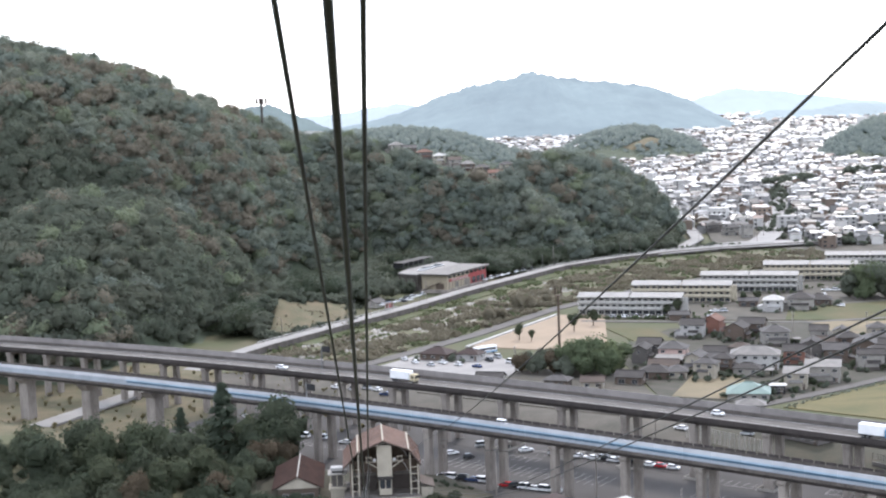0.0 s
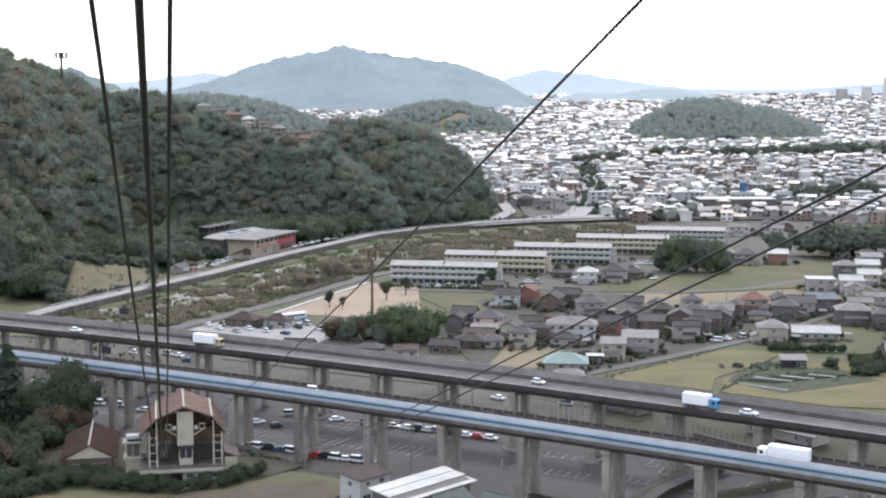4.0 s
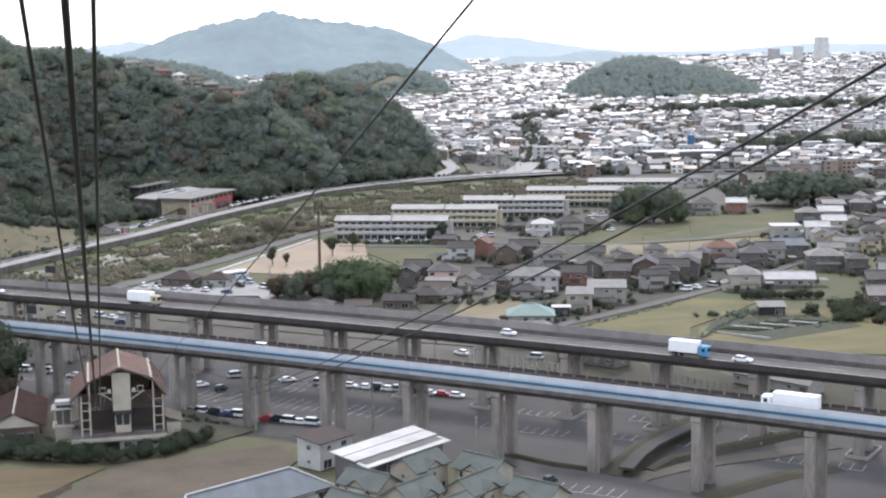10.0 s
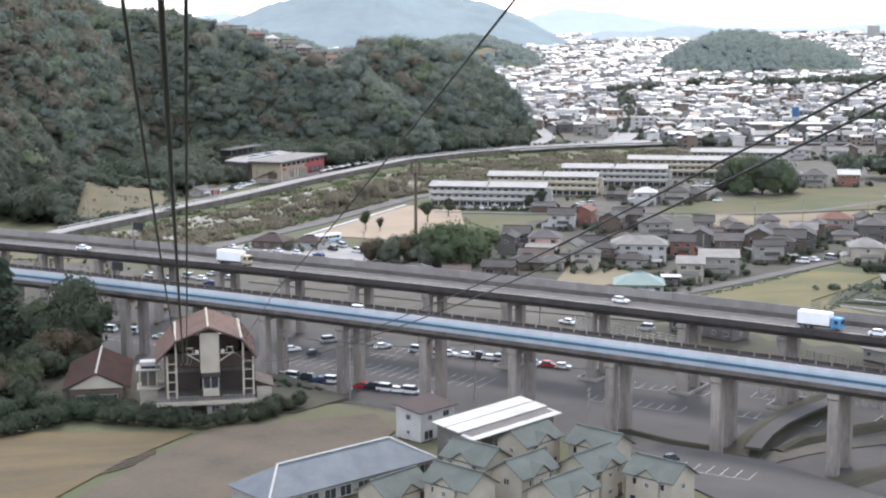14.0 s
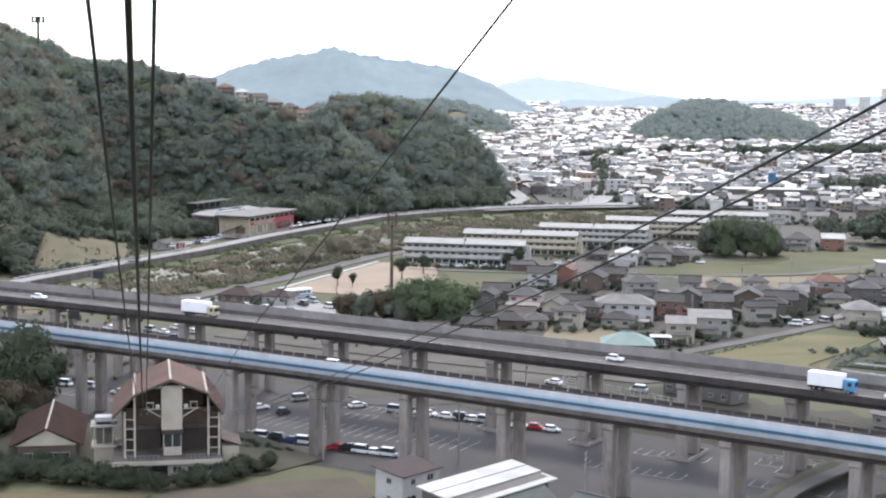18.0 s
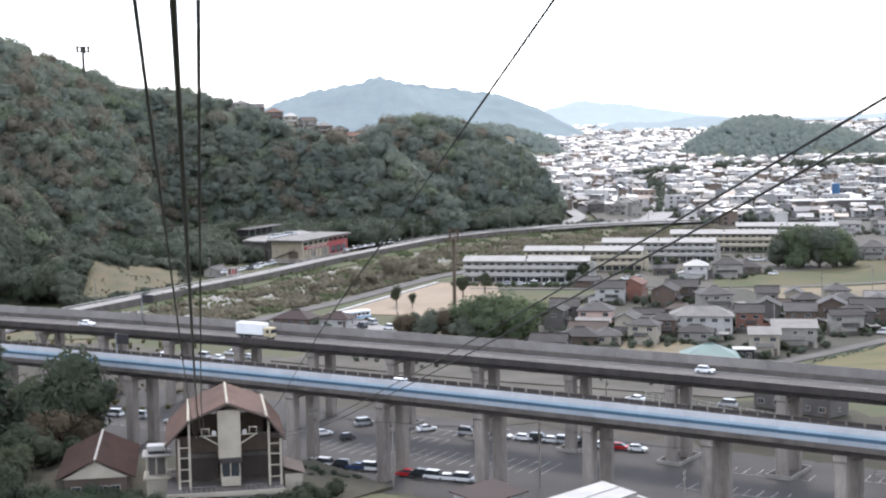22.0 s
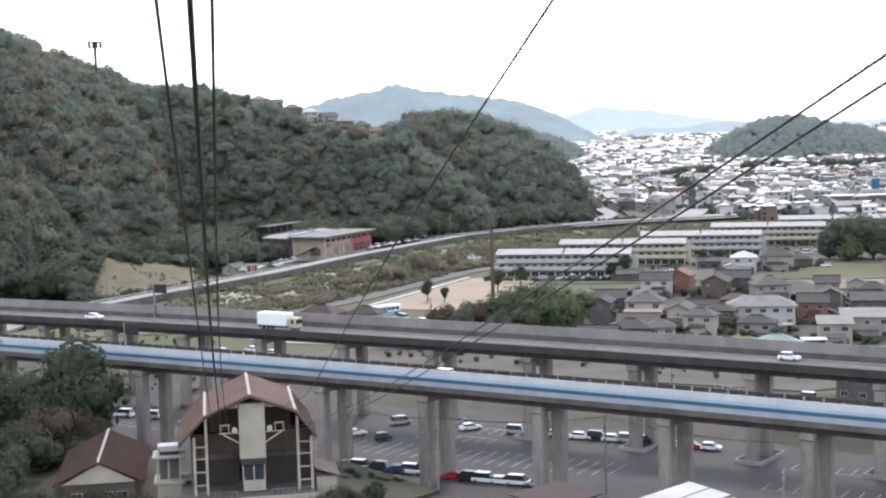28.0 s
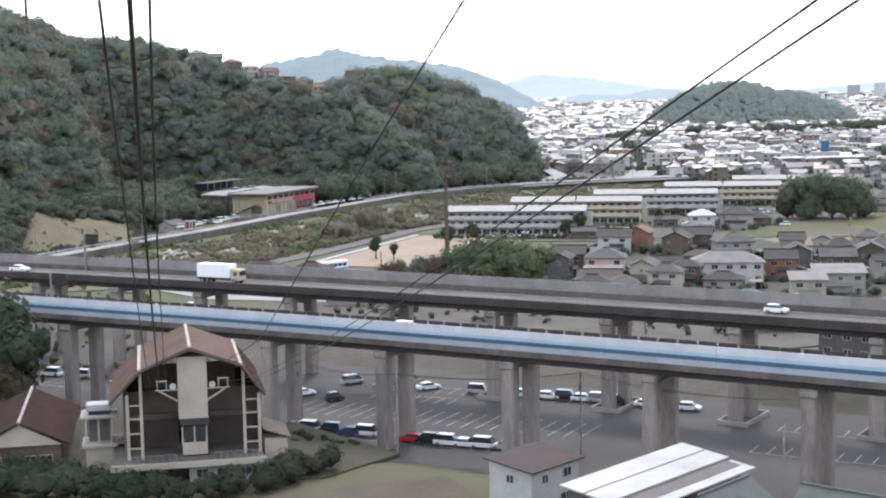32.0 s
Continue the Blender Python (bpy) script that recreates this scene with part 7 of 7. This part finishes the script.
# ---------------------------------------------------------------- foreground yard buildings
e = thing("workshop", pose(47.0, -57.6, 0, 0, 0, 36.8), "long workshop with a bright white metal roof in strips", "workshop")
bm = bmesh.new()
pts = [(-4.15, 0), (4.15, 0), (4.15, 7.0), (-4.15, 6.0)]
a, b = [bm.verts.new((0.4, y, z)) for y, z in pts], [bm.verts.new((23.8, y, z)) for y, z in pts]
bm.faces.new(a[::-1])
bm.faces.new(b)
for i in range(4):
    bm.faces.new((a[i], a[(i + 1) % 4], b[(i + 1) % 4], b[i]))
wsh = part("wall", bm, M["grey"], e)
for k, (y0, y1, dz) in enumerate(((1.5, 4.7, 0), (-1.95, 1.2, 0), (-5.6, -2.3, -0.28))):
    bm = bmesh.new()
    za, zb = 6.5 + (y0 / 4.15) * 0.5 + dz, 6.5 + (y1 / 4.15) * 0.5 + dz
    q = [(-0.5, y0, za), (24.6, y0, za), (24.6, y1, zb), (-0.5, y1, zb)]
    hi, lo = [bm.verts.new((x, y, z + 0.25)) for x, y, z in q], [bm.verts.new((x, y, z + 0.05)) for x, y, z in q]
    bm.faces.new(hi)
    bm.faces.new(lo[::-1])
    for i in range(4):
        bm.faces.new((lo[i], lo[(i + 1) % 4], hi[(i + 1) % 4], hi[i]))
    part("roof_strip", bm, M["roofwhite"], e, "bright white roofing strip")
for k in range(6):
    bm = bmesh.new()
    box(bm, 1.5 + k * 3.7, -5.3, 0, 1.75 + k * 3.7, -5.05, 5.6)
    part("post", bm, M["steel"], e)
    add_window(wsh, (1.7, 1.2), 3.2 + k * 3.6, -4.16, 2.2, 0)
add_window(wsh, (0.9, 0.9), 0.39, 1.0, 3.6, -90)
house(45.5, -37, 37, 9.5, 6.5, 2, "shed", "white", "roofdark", "white two-storey house with a low dark roof", seed=801, rise=0.7, porch=False)
e = house(24.9, -65.6, 31, 35, 11, 1, "hip", "offwhite", "roofblue", "long hall with a blue-grey metal roof", seed=802, rise=3.2, porch=False)
for p, q in (((-12, 0, 6.42), (12, 0, 6.42)), ((12, 0, 6.4), (18, -6, 2.75)), ((12, 0, 6.4), (18, 6, 2.75)), ((-12, 0, 6.4), (-18, -6, 2.75))):
    bm = bmesh.new()
    tube(bm, p, q, 0.2, n=6)
    part("ridge_tile", bm, M["white"], e, "pale rounded ridge tiles")
def green_house(x, y, yaw, w, d, storeys, seed):
    """A cream house under a green roof, with a small cross gable towards the valley."""
    e = house(x, y, yaw, w, d, storeys, "gable", "cream", "roofgreen", "cream house with a steep grey-green gable roof", seed=seed, rise=2.1, porch=False, group="green-roofed houses")
    h = 2.9 * storeys
    bm = bmesh.new()
    q, y0 = w * 0.24, -d / 2 - 0.5
    a, b = [[bm.verts.new((px, yy, pz)) for px, pz in ((-q, 0.0), (q, 0.0), (q, h - 0.3), (0, h + 1.2), (-q, h - 0.3))] for yy in (y0, 0.2)]
    bm.faces.new(a)
    bm.faces.new(b[::-1])
    for i in range(5):
        bm.faces.new((a[i], b[i], b[(i + 1) % 5], a[(i + 1) % 5]))
    bay = part("front_gable", bm, M["cream"], e)
    for s_ in (-1, 1):
        bm = bmesh.new()
        pts = [(0, y0 - 0.4, h + 1.25), (s_ * (q + 0.4), y0 - 0.4, h - 0.55), (s_ * (q + 0.4), 0.2, h - 0.55), (0, 0.2, h + 1.25)]
        hi, lo = [bm.verts.new((px, py, pz + 0.16)) for px, py, pz in pts], [bm.verts.new(v) for v in pts]
        bm.faces.new(hi)
        bm.faces.new(lo[::-1])
        for i in range(4):
            bm.faces.new((lo[i], lo[(i + 1) % 4], hi[(i + 1) % 4], hi[i]))
        part("gable_roof", bm, M["roofgreen"], bay)
    for f in range(storeys):
        add_window(bay, (0.9, 0.9), 0, y0 - 0.02, 1.0 + 2.9 * f, 0)


for i, (x, y, yaw, w, st) in enumerate(((33.5, -76.5, 37, 10, 1), (48.6, -71.1, -53, 9.5, 2), (60.1, -61.8, 37, 9.5, 2), (55, -79.5, 37, 9, 2), (71.6, -67.3, -53, 9, 2), (67, -78.5, 37, 9.5, 2), (43.2, -84, -53, 9.5, 2), (58.5, -91, 37, 9.5, 2), (76.5, -86, -53, 9, 2))):
    green_house(x, y, yaw, w, 6.6, st, 810 + i)

# ---------------------------------------------------------------- the town
def town():
    r = rng(2024)
    mats = [M["tw_pale"], M["tw_grey"], M["tw_brown"], M["tw_white"], M["tw_light"], M["tw_dark"], M["glass"], M["tw_rust"]]
    V, F, I = [], [], []
    k = 0

    def put(x, y, z, a, w, d, h, rise, wall, roofi, wins):
        nonlocal k
        c, s = math.cos(a), math.sin(a)
        ov = 0.5
        hip = rise > 0 and r.random() < 0.5
        W, D = w / 2, d / 2
        base = [(-W, -D, -1), (W, -D, -1), (W, D, -1), (-W, D, -1), (-W, -D, h), (W, -D, h), (W, D, h), (-W, D, h)]
        kx = max(W - D, 0.4) if hip else W + ov
        roof = [(-W - ov, -D - ov, h - 0.15), (W + ov, -D - ov, h - 0.15), (W + ov, D + ov, h - 0.15), (-W - ov, D + ov, h - 0.15), (-kx, 0, h + rise), (kx, 0, h + rise)]
        pts = base + roof
        quads = [(0, 1, 5, 4), (1, 2, 6, 5), (2, 3, 7, 6), (3, 0, 4, 7), (8, 9, 13, 12), (10, 11, 12, 13), (9, 10, 13, 13), (11, 8, 12, 12), (8, 11, 10, 9)]
        idx = [wall] * 4 + [roofi] * 2 + [roofi if hip else wall] * 2 + [wall]
        n = len(pts)
        for q in range(wins):
            fl, pos = q % max(1, int(h // 2.8)), q // max(1, int(h // 2.8))
            xx = -W + (pos + 0.5) * w / max(1, math.ceil(wins / max(1, int(h // 2.8))))
            zz = 0.9 + fl * 2.8
            y0 = -D - 0.05
            pts += [(xx - 0.9, y0, zz), (xx + 0.9, y0, zz), (xx + 0.9, y0, zz + 1.3), (xx - 0.9, y0, zz + 1.3)]
            quads.append((n, n + 1, n + 2, n + 3))
            idx.append(6)
            n += 4
        P = np.array(pts)
        V.append(np.stack([P[:, 0] * c - P[:, 1] * s + x, P[:, 0] * s + P[:, 1] * c + y, P[:, 2] + z], -1))
        F.extend([[i + k for i in q] for q in quads])
        I.extend(idx)
        k += len(pts)

    def zone(y0, y1, step, sizes, wins, az0, az1, big=0.05):
        y = y0
        while y < y1:
            xa, xb = (y + 250) * math.tan(radians(az0)), (y + 320) * math.tan(radians(az1))
            x = xa
            while x < xb:
                px, py = x + r.uniform(-0.3, 0.3) * step, y + r.uniform(-0.3, 0.3) * step
                x += step
                if height(px, py) > 1.5 + 30 * (py > 2300) or r.random() < 0.12:
                    continue
                u = (py - 600) / 550
                if abs(px - np.interp(py, [578, 650, 780, 930, 1150], [268, 300, 345, 390, 450])) < 10 and py < 1200:
                    continue
                if py < 640 and px < 300 or (px < 305 and py < 700) or (py < 560 and px < 420 + (560 - py)):
                    continue
                if abs(px - 418) < 48 and abs(py - 652) < 22 or abs(px - 440) < 16 and abs(py - 684) < 16:
                    continue
                if abs(px - 780) < 130 and abs(py - 1290) < 35 or abs(px - 560) < 70 and abs(py - 700) < 12:
                    continue
                w, d = r.uniform(*sizes), r.uniform(sizes[0] * 0.8, sizes[1] * 0.8)
                h = r.choice((3.0, 5.8, 5.8, 5.8, 6.2, 8.8))
                rise, wall = d * r.uniform(0.16, 0.32), int(r.choice((0, 0, 1, 1, 2)))
                # white roofs also stand for sun glints; more farther out for glare and haze
                roofi = int(r.choice((3, 4, 4, 4, 5, 5, 5, 5, 5, 7) if py < 1150 else (3, 3, 3, 4, 4, 4, 5, 5, 7)))
                if r.random() < big:
                    w, d, h, rise, wall, roofi = w * 1.8, d * 1.3, r.uniform(7, 12), 0.15, int(r.choice((0, 0, 1, 2))), int(r.choice((3, 4)))
                put(px, py, float(height(px, py)) if py > 2300 else 0, radians(-20 + r.uniform(-16, 16) + (90 if r.random() < 0.42 else 0)), w, d, h, rise, wall, roofi, wins * (3 if rise < 0.2 else 1))
            y += step

    zone(420, 1150, 12.6, (6.5, 10), 4, 12, 34, 0.1)
    zone(1150, 2000, 15.5, (7, 12), 2, 8, 35, 0.06)
    zone(2000, 3300, 23, (9, 18), 0, -1, 37, 0.08)
    zone(3300, 4300, 36, (12, 28), 0, 2, 37, 0.1)
    for x, y, w, h in ((2080, 3560, 34, 92), (1900, 3500, 26, 60), (1950, 3450, 22, 66), (1500, 3300, 30, 40), (1250, 3100, 40, 34), (2350, 3300, 36, 45)):
        put(x, y, 0, 0.3, w, w * 0.8, h, 0.2, 0, 4, 0)
    me = mesh_np("town", np.concatenate(V), np.array(F), mats, I)
    tagged(new("town", me), "dense town of low houses with bright glinting roofs", "town", kind="stuff")


M["tw_pale"] = mat("tw_pale", (0.43, 0.415, 0.39), (0.31, 0.30, 0.285), 0.85, scale=0.1, fine=1, bump=0, island=0.3)
M["tw_grey"] = mat("tw_grey", (0.225, 0.218, 0.212), (0.16, 0.156, 0.15), 0.85, scale=0.1, fine=1, bump=0, island=0.35)
M["tw_brown"] = mat("tw_brown", (0.19, 0.145, 0.115), (0.14, 0.11, 0.09), 0.85, scale=0.1, fine=1, bump=0, island=0.35)
# white roofing; sun glints on the town are painted with it too
M["tw_white"] = mat("tw_white", (0.54, 0.532, 0.518), (0.39, 0.385, 0.375), 0.5, scale=0.1, fine=1, bump=0, island=0.25)
M["tw_light"] = mat("tw_light", (0.18, 0.175, 0.17), (0.12, 0.117, 0.114), 0.45, scale=0.1, fine=1, bump=0, island=0.45, spec=0.5)
M["tw_dark"] = mat("tw_dark", (0.075, 0.071, 0.069), (0.05, 0.048, 0.047), 0.5, scale=0.1, fine=1, bump=0, island=0.5, spec=0.28)
M["tw_rust"] = mat("tw_rust", (0.13, 0.085, 0.065), (0.085, 0.06, 0.05), 0.5, scale=0.1, fine=1, bump=0, island=0.4, spec=0.4)
town()

e = thing("office_block", pose(440, 690, 0, 0, 0, -20), "pale office block with a bright blue rooftop tower", "office block")
bm = bmesh.new()
box(bm, -9, -6, 0, 9, 6, 9.5)
part("wall", bm, M["white"], e)
bm = bmesh.new()
box(bm, -2.5, -2.5, 9.5, 2.5, 2.5, 16.5, bevel=0.1)
part("roof_tower", bm, M["towerblue"], e, "bright blue panelled tower")
for f in range(2):
    for k in range(5):
        add_window(e, (2.5, 1.9), -7 + k * 3.5, -6.02, 1.2 + f * 4.2, 0)
e = thing("warehouse", pose(418, 652, 0, 0, 0, -9), "long low warehouse with a white flat roof", "warehouse")
bm = bmesh.new()
box(bm, -28, -10, 0, 28, 10, 7.5)
part("wall", bm, M["grey"], e)
bm = bmesh.new()
box(bm, -28.5, -10.5, 7.5, 28.5, 10.5, 8.0, bevel=0.05)
part("roof", bm, M["roofwhite"], e)
for k in range(9):
    add_window(e, (2.5, 1.9), -24 + k * 6, -10.02, 2.5, 0)


# ---------------------------------------------------------------- the lower lot: ramps, fences, sheds
def mound(name, pts, width, h, base, material, label):
    """A long bank of earth with sloping sides."""
    bm = bmesh.new()
    rows = []
    for i, p in enumerate(pts):
        a, b = Vector(pts[max(i - 1, 0)]), Vector(pts[min(i + 1, len(pts) - 1)])
        d = (b - a).normalized()
        nrm = Vector((-d.y, d.x))
        k = 0.35 if i in (0, len(pts) - 1) else 1.0
        rows.append([bm.verts.new((*(Vector(p) + nrm * o * width), base + z * k)) for o, z in ((0.5, -0.5), (0.42, 0.1), (0.2, h * 0.8), (0.0, h), (-0.2, h * 0.8), (-0.42, 0.1), (-0.5, -0.5))])
    for a, b in zip(rows, rows[1:]):
        for i in range(6):
            bm.faces.new((a[i], a[i + 1], b[i + 1], b[i]))
        bm.faces.new((a[6], a[0], b[0], b[6]))
    bm.faces.new(rows[0])
    bm.faces.new(rows[-1][::-1])
    return tagged(part(name, bm, M[material]), label, "bank", kind="structure")


mound("ramp_bank", [(104, -52), (109.5, -44), (115, -37), (122, -30), (130, -23), (137, -17), (143, -11)], 9.5, 2.6, -3.95, "verge", "dark grassy bank carrying the curving ramp")
ribbon("ramp_road", [(106, -53.5), (112, -45), (118, -38), (126, -31), (134, -25), (142, -18)], 3.2, -1.25, "asphalt", "narrow dark ramp road on the bank", "road", 0.5)
mound("verge_bank", [(113, -49), (120, -44.5), (126, -42.5), (133, -39.5), (143, -36.5), (155, -32), (168, -30)], 4.6, 1.7, -3.95, "verge", "low dark grassy bank beside the lot road")
ribbon("lot_road", [(94, -66), (102, -58), (110, -52.5), (118.5, -49), (129.5, -46.5), (142, -45), (160, -42)], 5.5, -3.75, "earth", "grey lane curving between the grassy banks", "road", 0.4)
mound("kerb_bank", [(86, -28), (89, -31), (95, -39.5), (100.6, -44.5), (105, -48)], 1.6, 0.9, -3.95, "verge", "narrow planted strip along the edge of the lot")
mound("field_bank", [(112, -72), (124, -66), (138, -60), (152, -58)], 7, 1.0, -3.95, "verge", "rough grass verge below the viaduct")


def rail_fence(p, q, z, h, rails, label, material="offwhite"):
    p, q = Vector(p), Vector(q)
    e = thing("rail_fence", pose(p.x, p.y, z, 0, 0, math.degrees(math.atan2(q.y - p.y, q.x - p.x))), label, "fence", "fences by the viaducts")
    L = (q - p).length
    post = bmesh.new()
    box(post, -0.07, -0.07, 0, 0.07, 0.07, h, bevel=0.02)
    pm = bm_mesh("post", post, M[material])
    for k in range(int(L / 2.0) + 1):
        part("post", pm, None, e, at=pose(k * 2.0, 0, 0))
    for k in range(rails):
        bm = bmesh.new()
        zz = h * (k + 0.7) / rails
        box(bm, 0, -0.035, zz - 0.05, L, 0.035, zz + 0.05)
        part("rail", bm, M[material], e)


rail_fence((100, 52), (119, 21.5), -1.0, 4.6, 7, "tall white lattice screen along the lane behind the viaduct", "white")
rail_fence((127, -6), (139, -14.5), -3.95, 1.6, 3, "grey steel railing at the back of the lot", "steel")
rail_fence((139, -14.5), (156, -34), -3.95, 1.6, 3, "grey steel railing at the back of the lot", "steel")
rail_fence((144, 11), (164, -24), -0.1, 2.0, 3, "grey railing on the wall behind the viaduct", "grey")
ribbon("lot_wall", [(143, 8), (152, -8), (163, -25)], 0.4, 0.1, "grey", "grey concrete retaining wall behind the viaduct", "wall", 4.2)
house(166, -2, -60, 22, 7, 1, "gable", "offwhite", "tilelight", "long low pale shed behind the viaduct", seed=905, porch=False)
house(132, 40, -58, 20, 7, 2, "flat", "grey", "tilegrey", "grey two-storey store building behind the viaduct", seed=906, porch=False)

e = thing("coach", pose(52, 214, 0.07, 0, 0, -62), "white coach with a blue band parked in the yard", "bus")
bm = bmesh.new()
box(bm, -1.24, -5.4, 0.45, 1.24, 5.4, 3.3, bevel=0.16)
cb = part("body", bm, M["paintwhite"], e)
bm = bmesh.new()
box(bm, -1.26, -5.42, 0.8, 1.26, 5.42, 1.3)
part("band", bm, M["skyblue"], cb)
for k in range(6):
    bm = bmesh.new()
    box(bm, -1.265, -4.9 + k * 1.62, 1.7, 1.265, -3.5 + k * 1.62, 2.65, bevel=0.02)
    part("side_window", bm, M["glass"], cb)
bm = bmesh.new()
box(bm, -1.05, 5.38, 1.5, 1.05, 5.43, 2.8)
part("windscreen", bm, M["glass"], cb)
for sx in (-1, 1):
    for yy in (-3.4, 3.5):
        bm = bmesh.new()
        tube(bm, (sx * 0.8, yy, 0.48), (sx * 1.25, yy, 0.48), 0.48, n=14)
        part("tyre", bm, M["rubber"], e)


def street_lamp(x, y, h, z, turn):
    e = thing("street_lamp", pose(x, y, z, 0, 0, turn), "tall grey steel street lamp beside the road", "street lamp", "street lamps")
    bm = bmesh.new()
    tube(bm, (0, 0, -0.2), (0, 0, h), 0.13, 0.08, n=8)
    part("pole", bm, M["steel"], e)
    bm = bmesh.new()
    tube(bm, (0, 0, h - 0.1), (1.9, 0, h + 0.35), 0.06, 0.05, n=6)
    arm = part("arm", bm, M["steel"], e)
    bm = bmesh.new()
    box(bm, 1.6, -0.16, h + 0.22, 2.5, 0.16, h + 0.4, bevel=0.05)
    part("lamp_head", bm, M["grey"], arm)


for x, y in ((-36, 270), (-3, 318), (31, 368), (70, 432), (112, 492), (170, 547), (236, 578)):
    street_lamp(x + 1, y - 1, 9.0, 2.0, 140)

scrub("plot_bushes", [(r_.normal(196, 5), r_.normal(90, 2.5), 0) for _ in range(26)] + [(r_.uniform(186, 224), r_.uniform(62, 86), 0) for _ in range(90)], [float(v) for v in np.r_[r_.uniform(1.5, 3.2, 26), r_.uniform(0.4, 1.1, 90)]], "leaf", "green shrubs and vegetables on the plot")
scrub("plot_thicket", [(r_.normal(233, 6), r_.normal(80, 8), 0) for _ in range(60)], [float(v) for v in r_.uniform(2.5, 6.0, 60)], "neargreen", "dark thicket between the vegetable plot and the house", FAR_CROWNS)
scrub("field_edge", [(140 + 58 * t + r_.normal(0, 0.8), 83 + 41 * t + r_.normal(0, 0.8), -0.1) for t in r_.uniform(0, 1, 150)] + [(170 + 34 * t + r_.normal(0, 0.6), 57 + 38 * t + r_.normal(0, 0.6), -0.1) for t in r_.uniform(0, 1, 110)], [float(v) for v in r_.uniform(0.5, 1.3, 260)], "leaf", "grassy ridges between the rice fields")
hedge("annex_hedge", [(-34, -2), (-26, -7), (-18, -8), (-11, -8.5)], 3.5, 4.0, "dark hedge and shrubs in front of the low hall")
hedge("lot_edge_hedge", [(17, 14), (24, 6), (30, 0)], 1.6, 1.3, "low dark hedge along the edge of the car park")
plot("station_yard", [(-36, -8), (-8, -14), (22, -16), (34, -6), (22, 18), (-12, 30), (-34, 26)], "verge", "dark ground round the station", "ground", 0.02)


def guard_rail(pts, side, z, label):
    """A low roadside barrier on posts along a line of points."""
    line = []
    for a, b in zip(pts, pts[1:]):
        a, b = Vector(a), Vector(b)
        d = (b - a).normalized()
        n = Vector((-d.y, d.x)) * side
        e = thing("guard_rail", pose(*(a + n), z, 0, 0, math.degrees(math.atan2(d.y, d.x))), label, "guard rail", "guard rails of the valley road")
        L = (b - a).length
        bm = bmesh.new()
        box(bm, 0, -0.04, 0.45, L, 0.04, 0.85, bevel=0.02)
        part("rail", bm, M["white"], e)
        pm = bmesh.new()
        box(pm, -0.06, -0.06, -0.1, 0.06, 0.06, 0.9)
        pm = bm_mesh("post", pm, M["steel"])
        for k in range(int(L / 4) + 1):
            part("post", pm, None, e, at=pose(k * 4.0, 0.1, 0))


guard_rail(MAIN[3:7], 4.4, 2.0, "white steel guard rail along the valley road")
guard_rail(MAIN[8:14], 4.4, 2.0, "white steel guard rail along the valley road")


def wires(p, q, sag, label):
    """Three thin sagging wires between two pole tops."""
    e = thing("pole_wire", pose(*p), label, "wire", "wires between utility poles")
    v = Vector(q) - Vector(p)
    for off in (-0.7, 0.0, 0.7):
        bm = bmesh.new()
        side = Vector((-v.y, v.x, 0)).normalized() * 0.022
        rings = []
        for k in range(9):
            t = k / 8
            c = v * t + Vector((off, 0, -4 * sag * t * (1 - t)))
            rings.append([bm.verts.new(c + d) for d in (side, Vector((0, 0, 0.022)), -side, Vector((0, 0, -0.022)))])
        for r0, r1 in zip(rings, rings[1:]):
            for i in range(4):
                bm.faces.new((r0[i], r0[(i + 1) % 4], r1[(i + 1) % 4], r1[i]))
        part("wire", bm, M["rope"], e)


for a, b in (((22.5, 25.4, 8.6), (36.2, 9.0, 8.6)), ((36.2, 9.0, 8.6), (63.2, 1.8, 8.6)), ((63.2, 1.8, 8.6), (78, -38, 11.6)), ((214, 211, 10.6), (241, 228, 10.6)), ((124, 522, 12.6), (132, 536, 13.6)), ((180, 560, 12.6), (232, 585, 13.6)), ((232, 585, 13.6), (276, 600, 13.6))):
    wires(a, b, 0.9, "thin dark overhead wires between utility poles")

for k in range(4):
    ribbon("wheel_track", [(-38 + 0.2 * k, -57 - 1.5 * k), (-32 + 0.2 * k, -54.3 - 1.5 * k), (-23, -50.3 - 1.5 * k), (-13.5, -44.6 - 1.5 * k), (-6, -38 - 1.6 * k)], 0.45, 0.082, "soil", "dark wheel track across the harvested field", "track", 0.3)
plot("back_yard", [(20, 140), (60, 172), (102, 178), (103, 112), (126, 97), (148, 62), (122, 57), (70, 96)], "earth", "grey-brown yards behind the viaduct", "ground", 0.035)
for i, (x, y, w, d, wm, rm) in enumerate(((99, 138, 10, 7, "brown", "tiledark"), (110, 146, 11, 8, "brown", "tiledark"), (84, 132, 8, 6, "cream", "tilebrown"), (72, 138, 9, 6, "brown", "tilegrey"), (48, 148, 10, 7, "offwhite", "tiledark"), (128, 80, 9, 6, "grey", "tilelight"))):
    house(x, y, -25 + 5 * (i % 3), w, d, 1, ("gable", "hip")[i % 2], wm, rm, "low tiled house in the yards behind the viaduct", seed=920 + i, group="houses behind the viaduct")
scrub("yard_bushes", [(x, 175 - 0.78 * (x - 20) + r_.uniform(-28, 2), 0) for x in r_.uniform(34, 128, 80)], [float(v) for v in r_.uniform(1.2, 3.6, 80)], "leafmid", "bushes between the yards behind the viaduct")
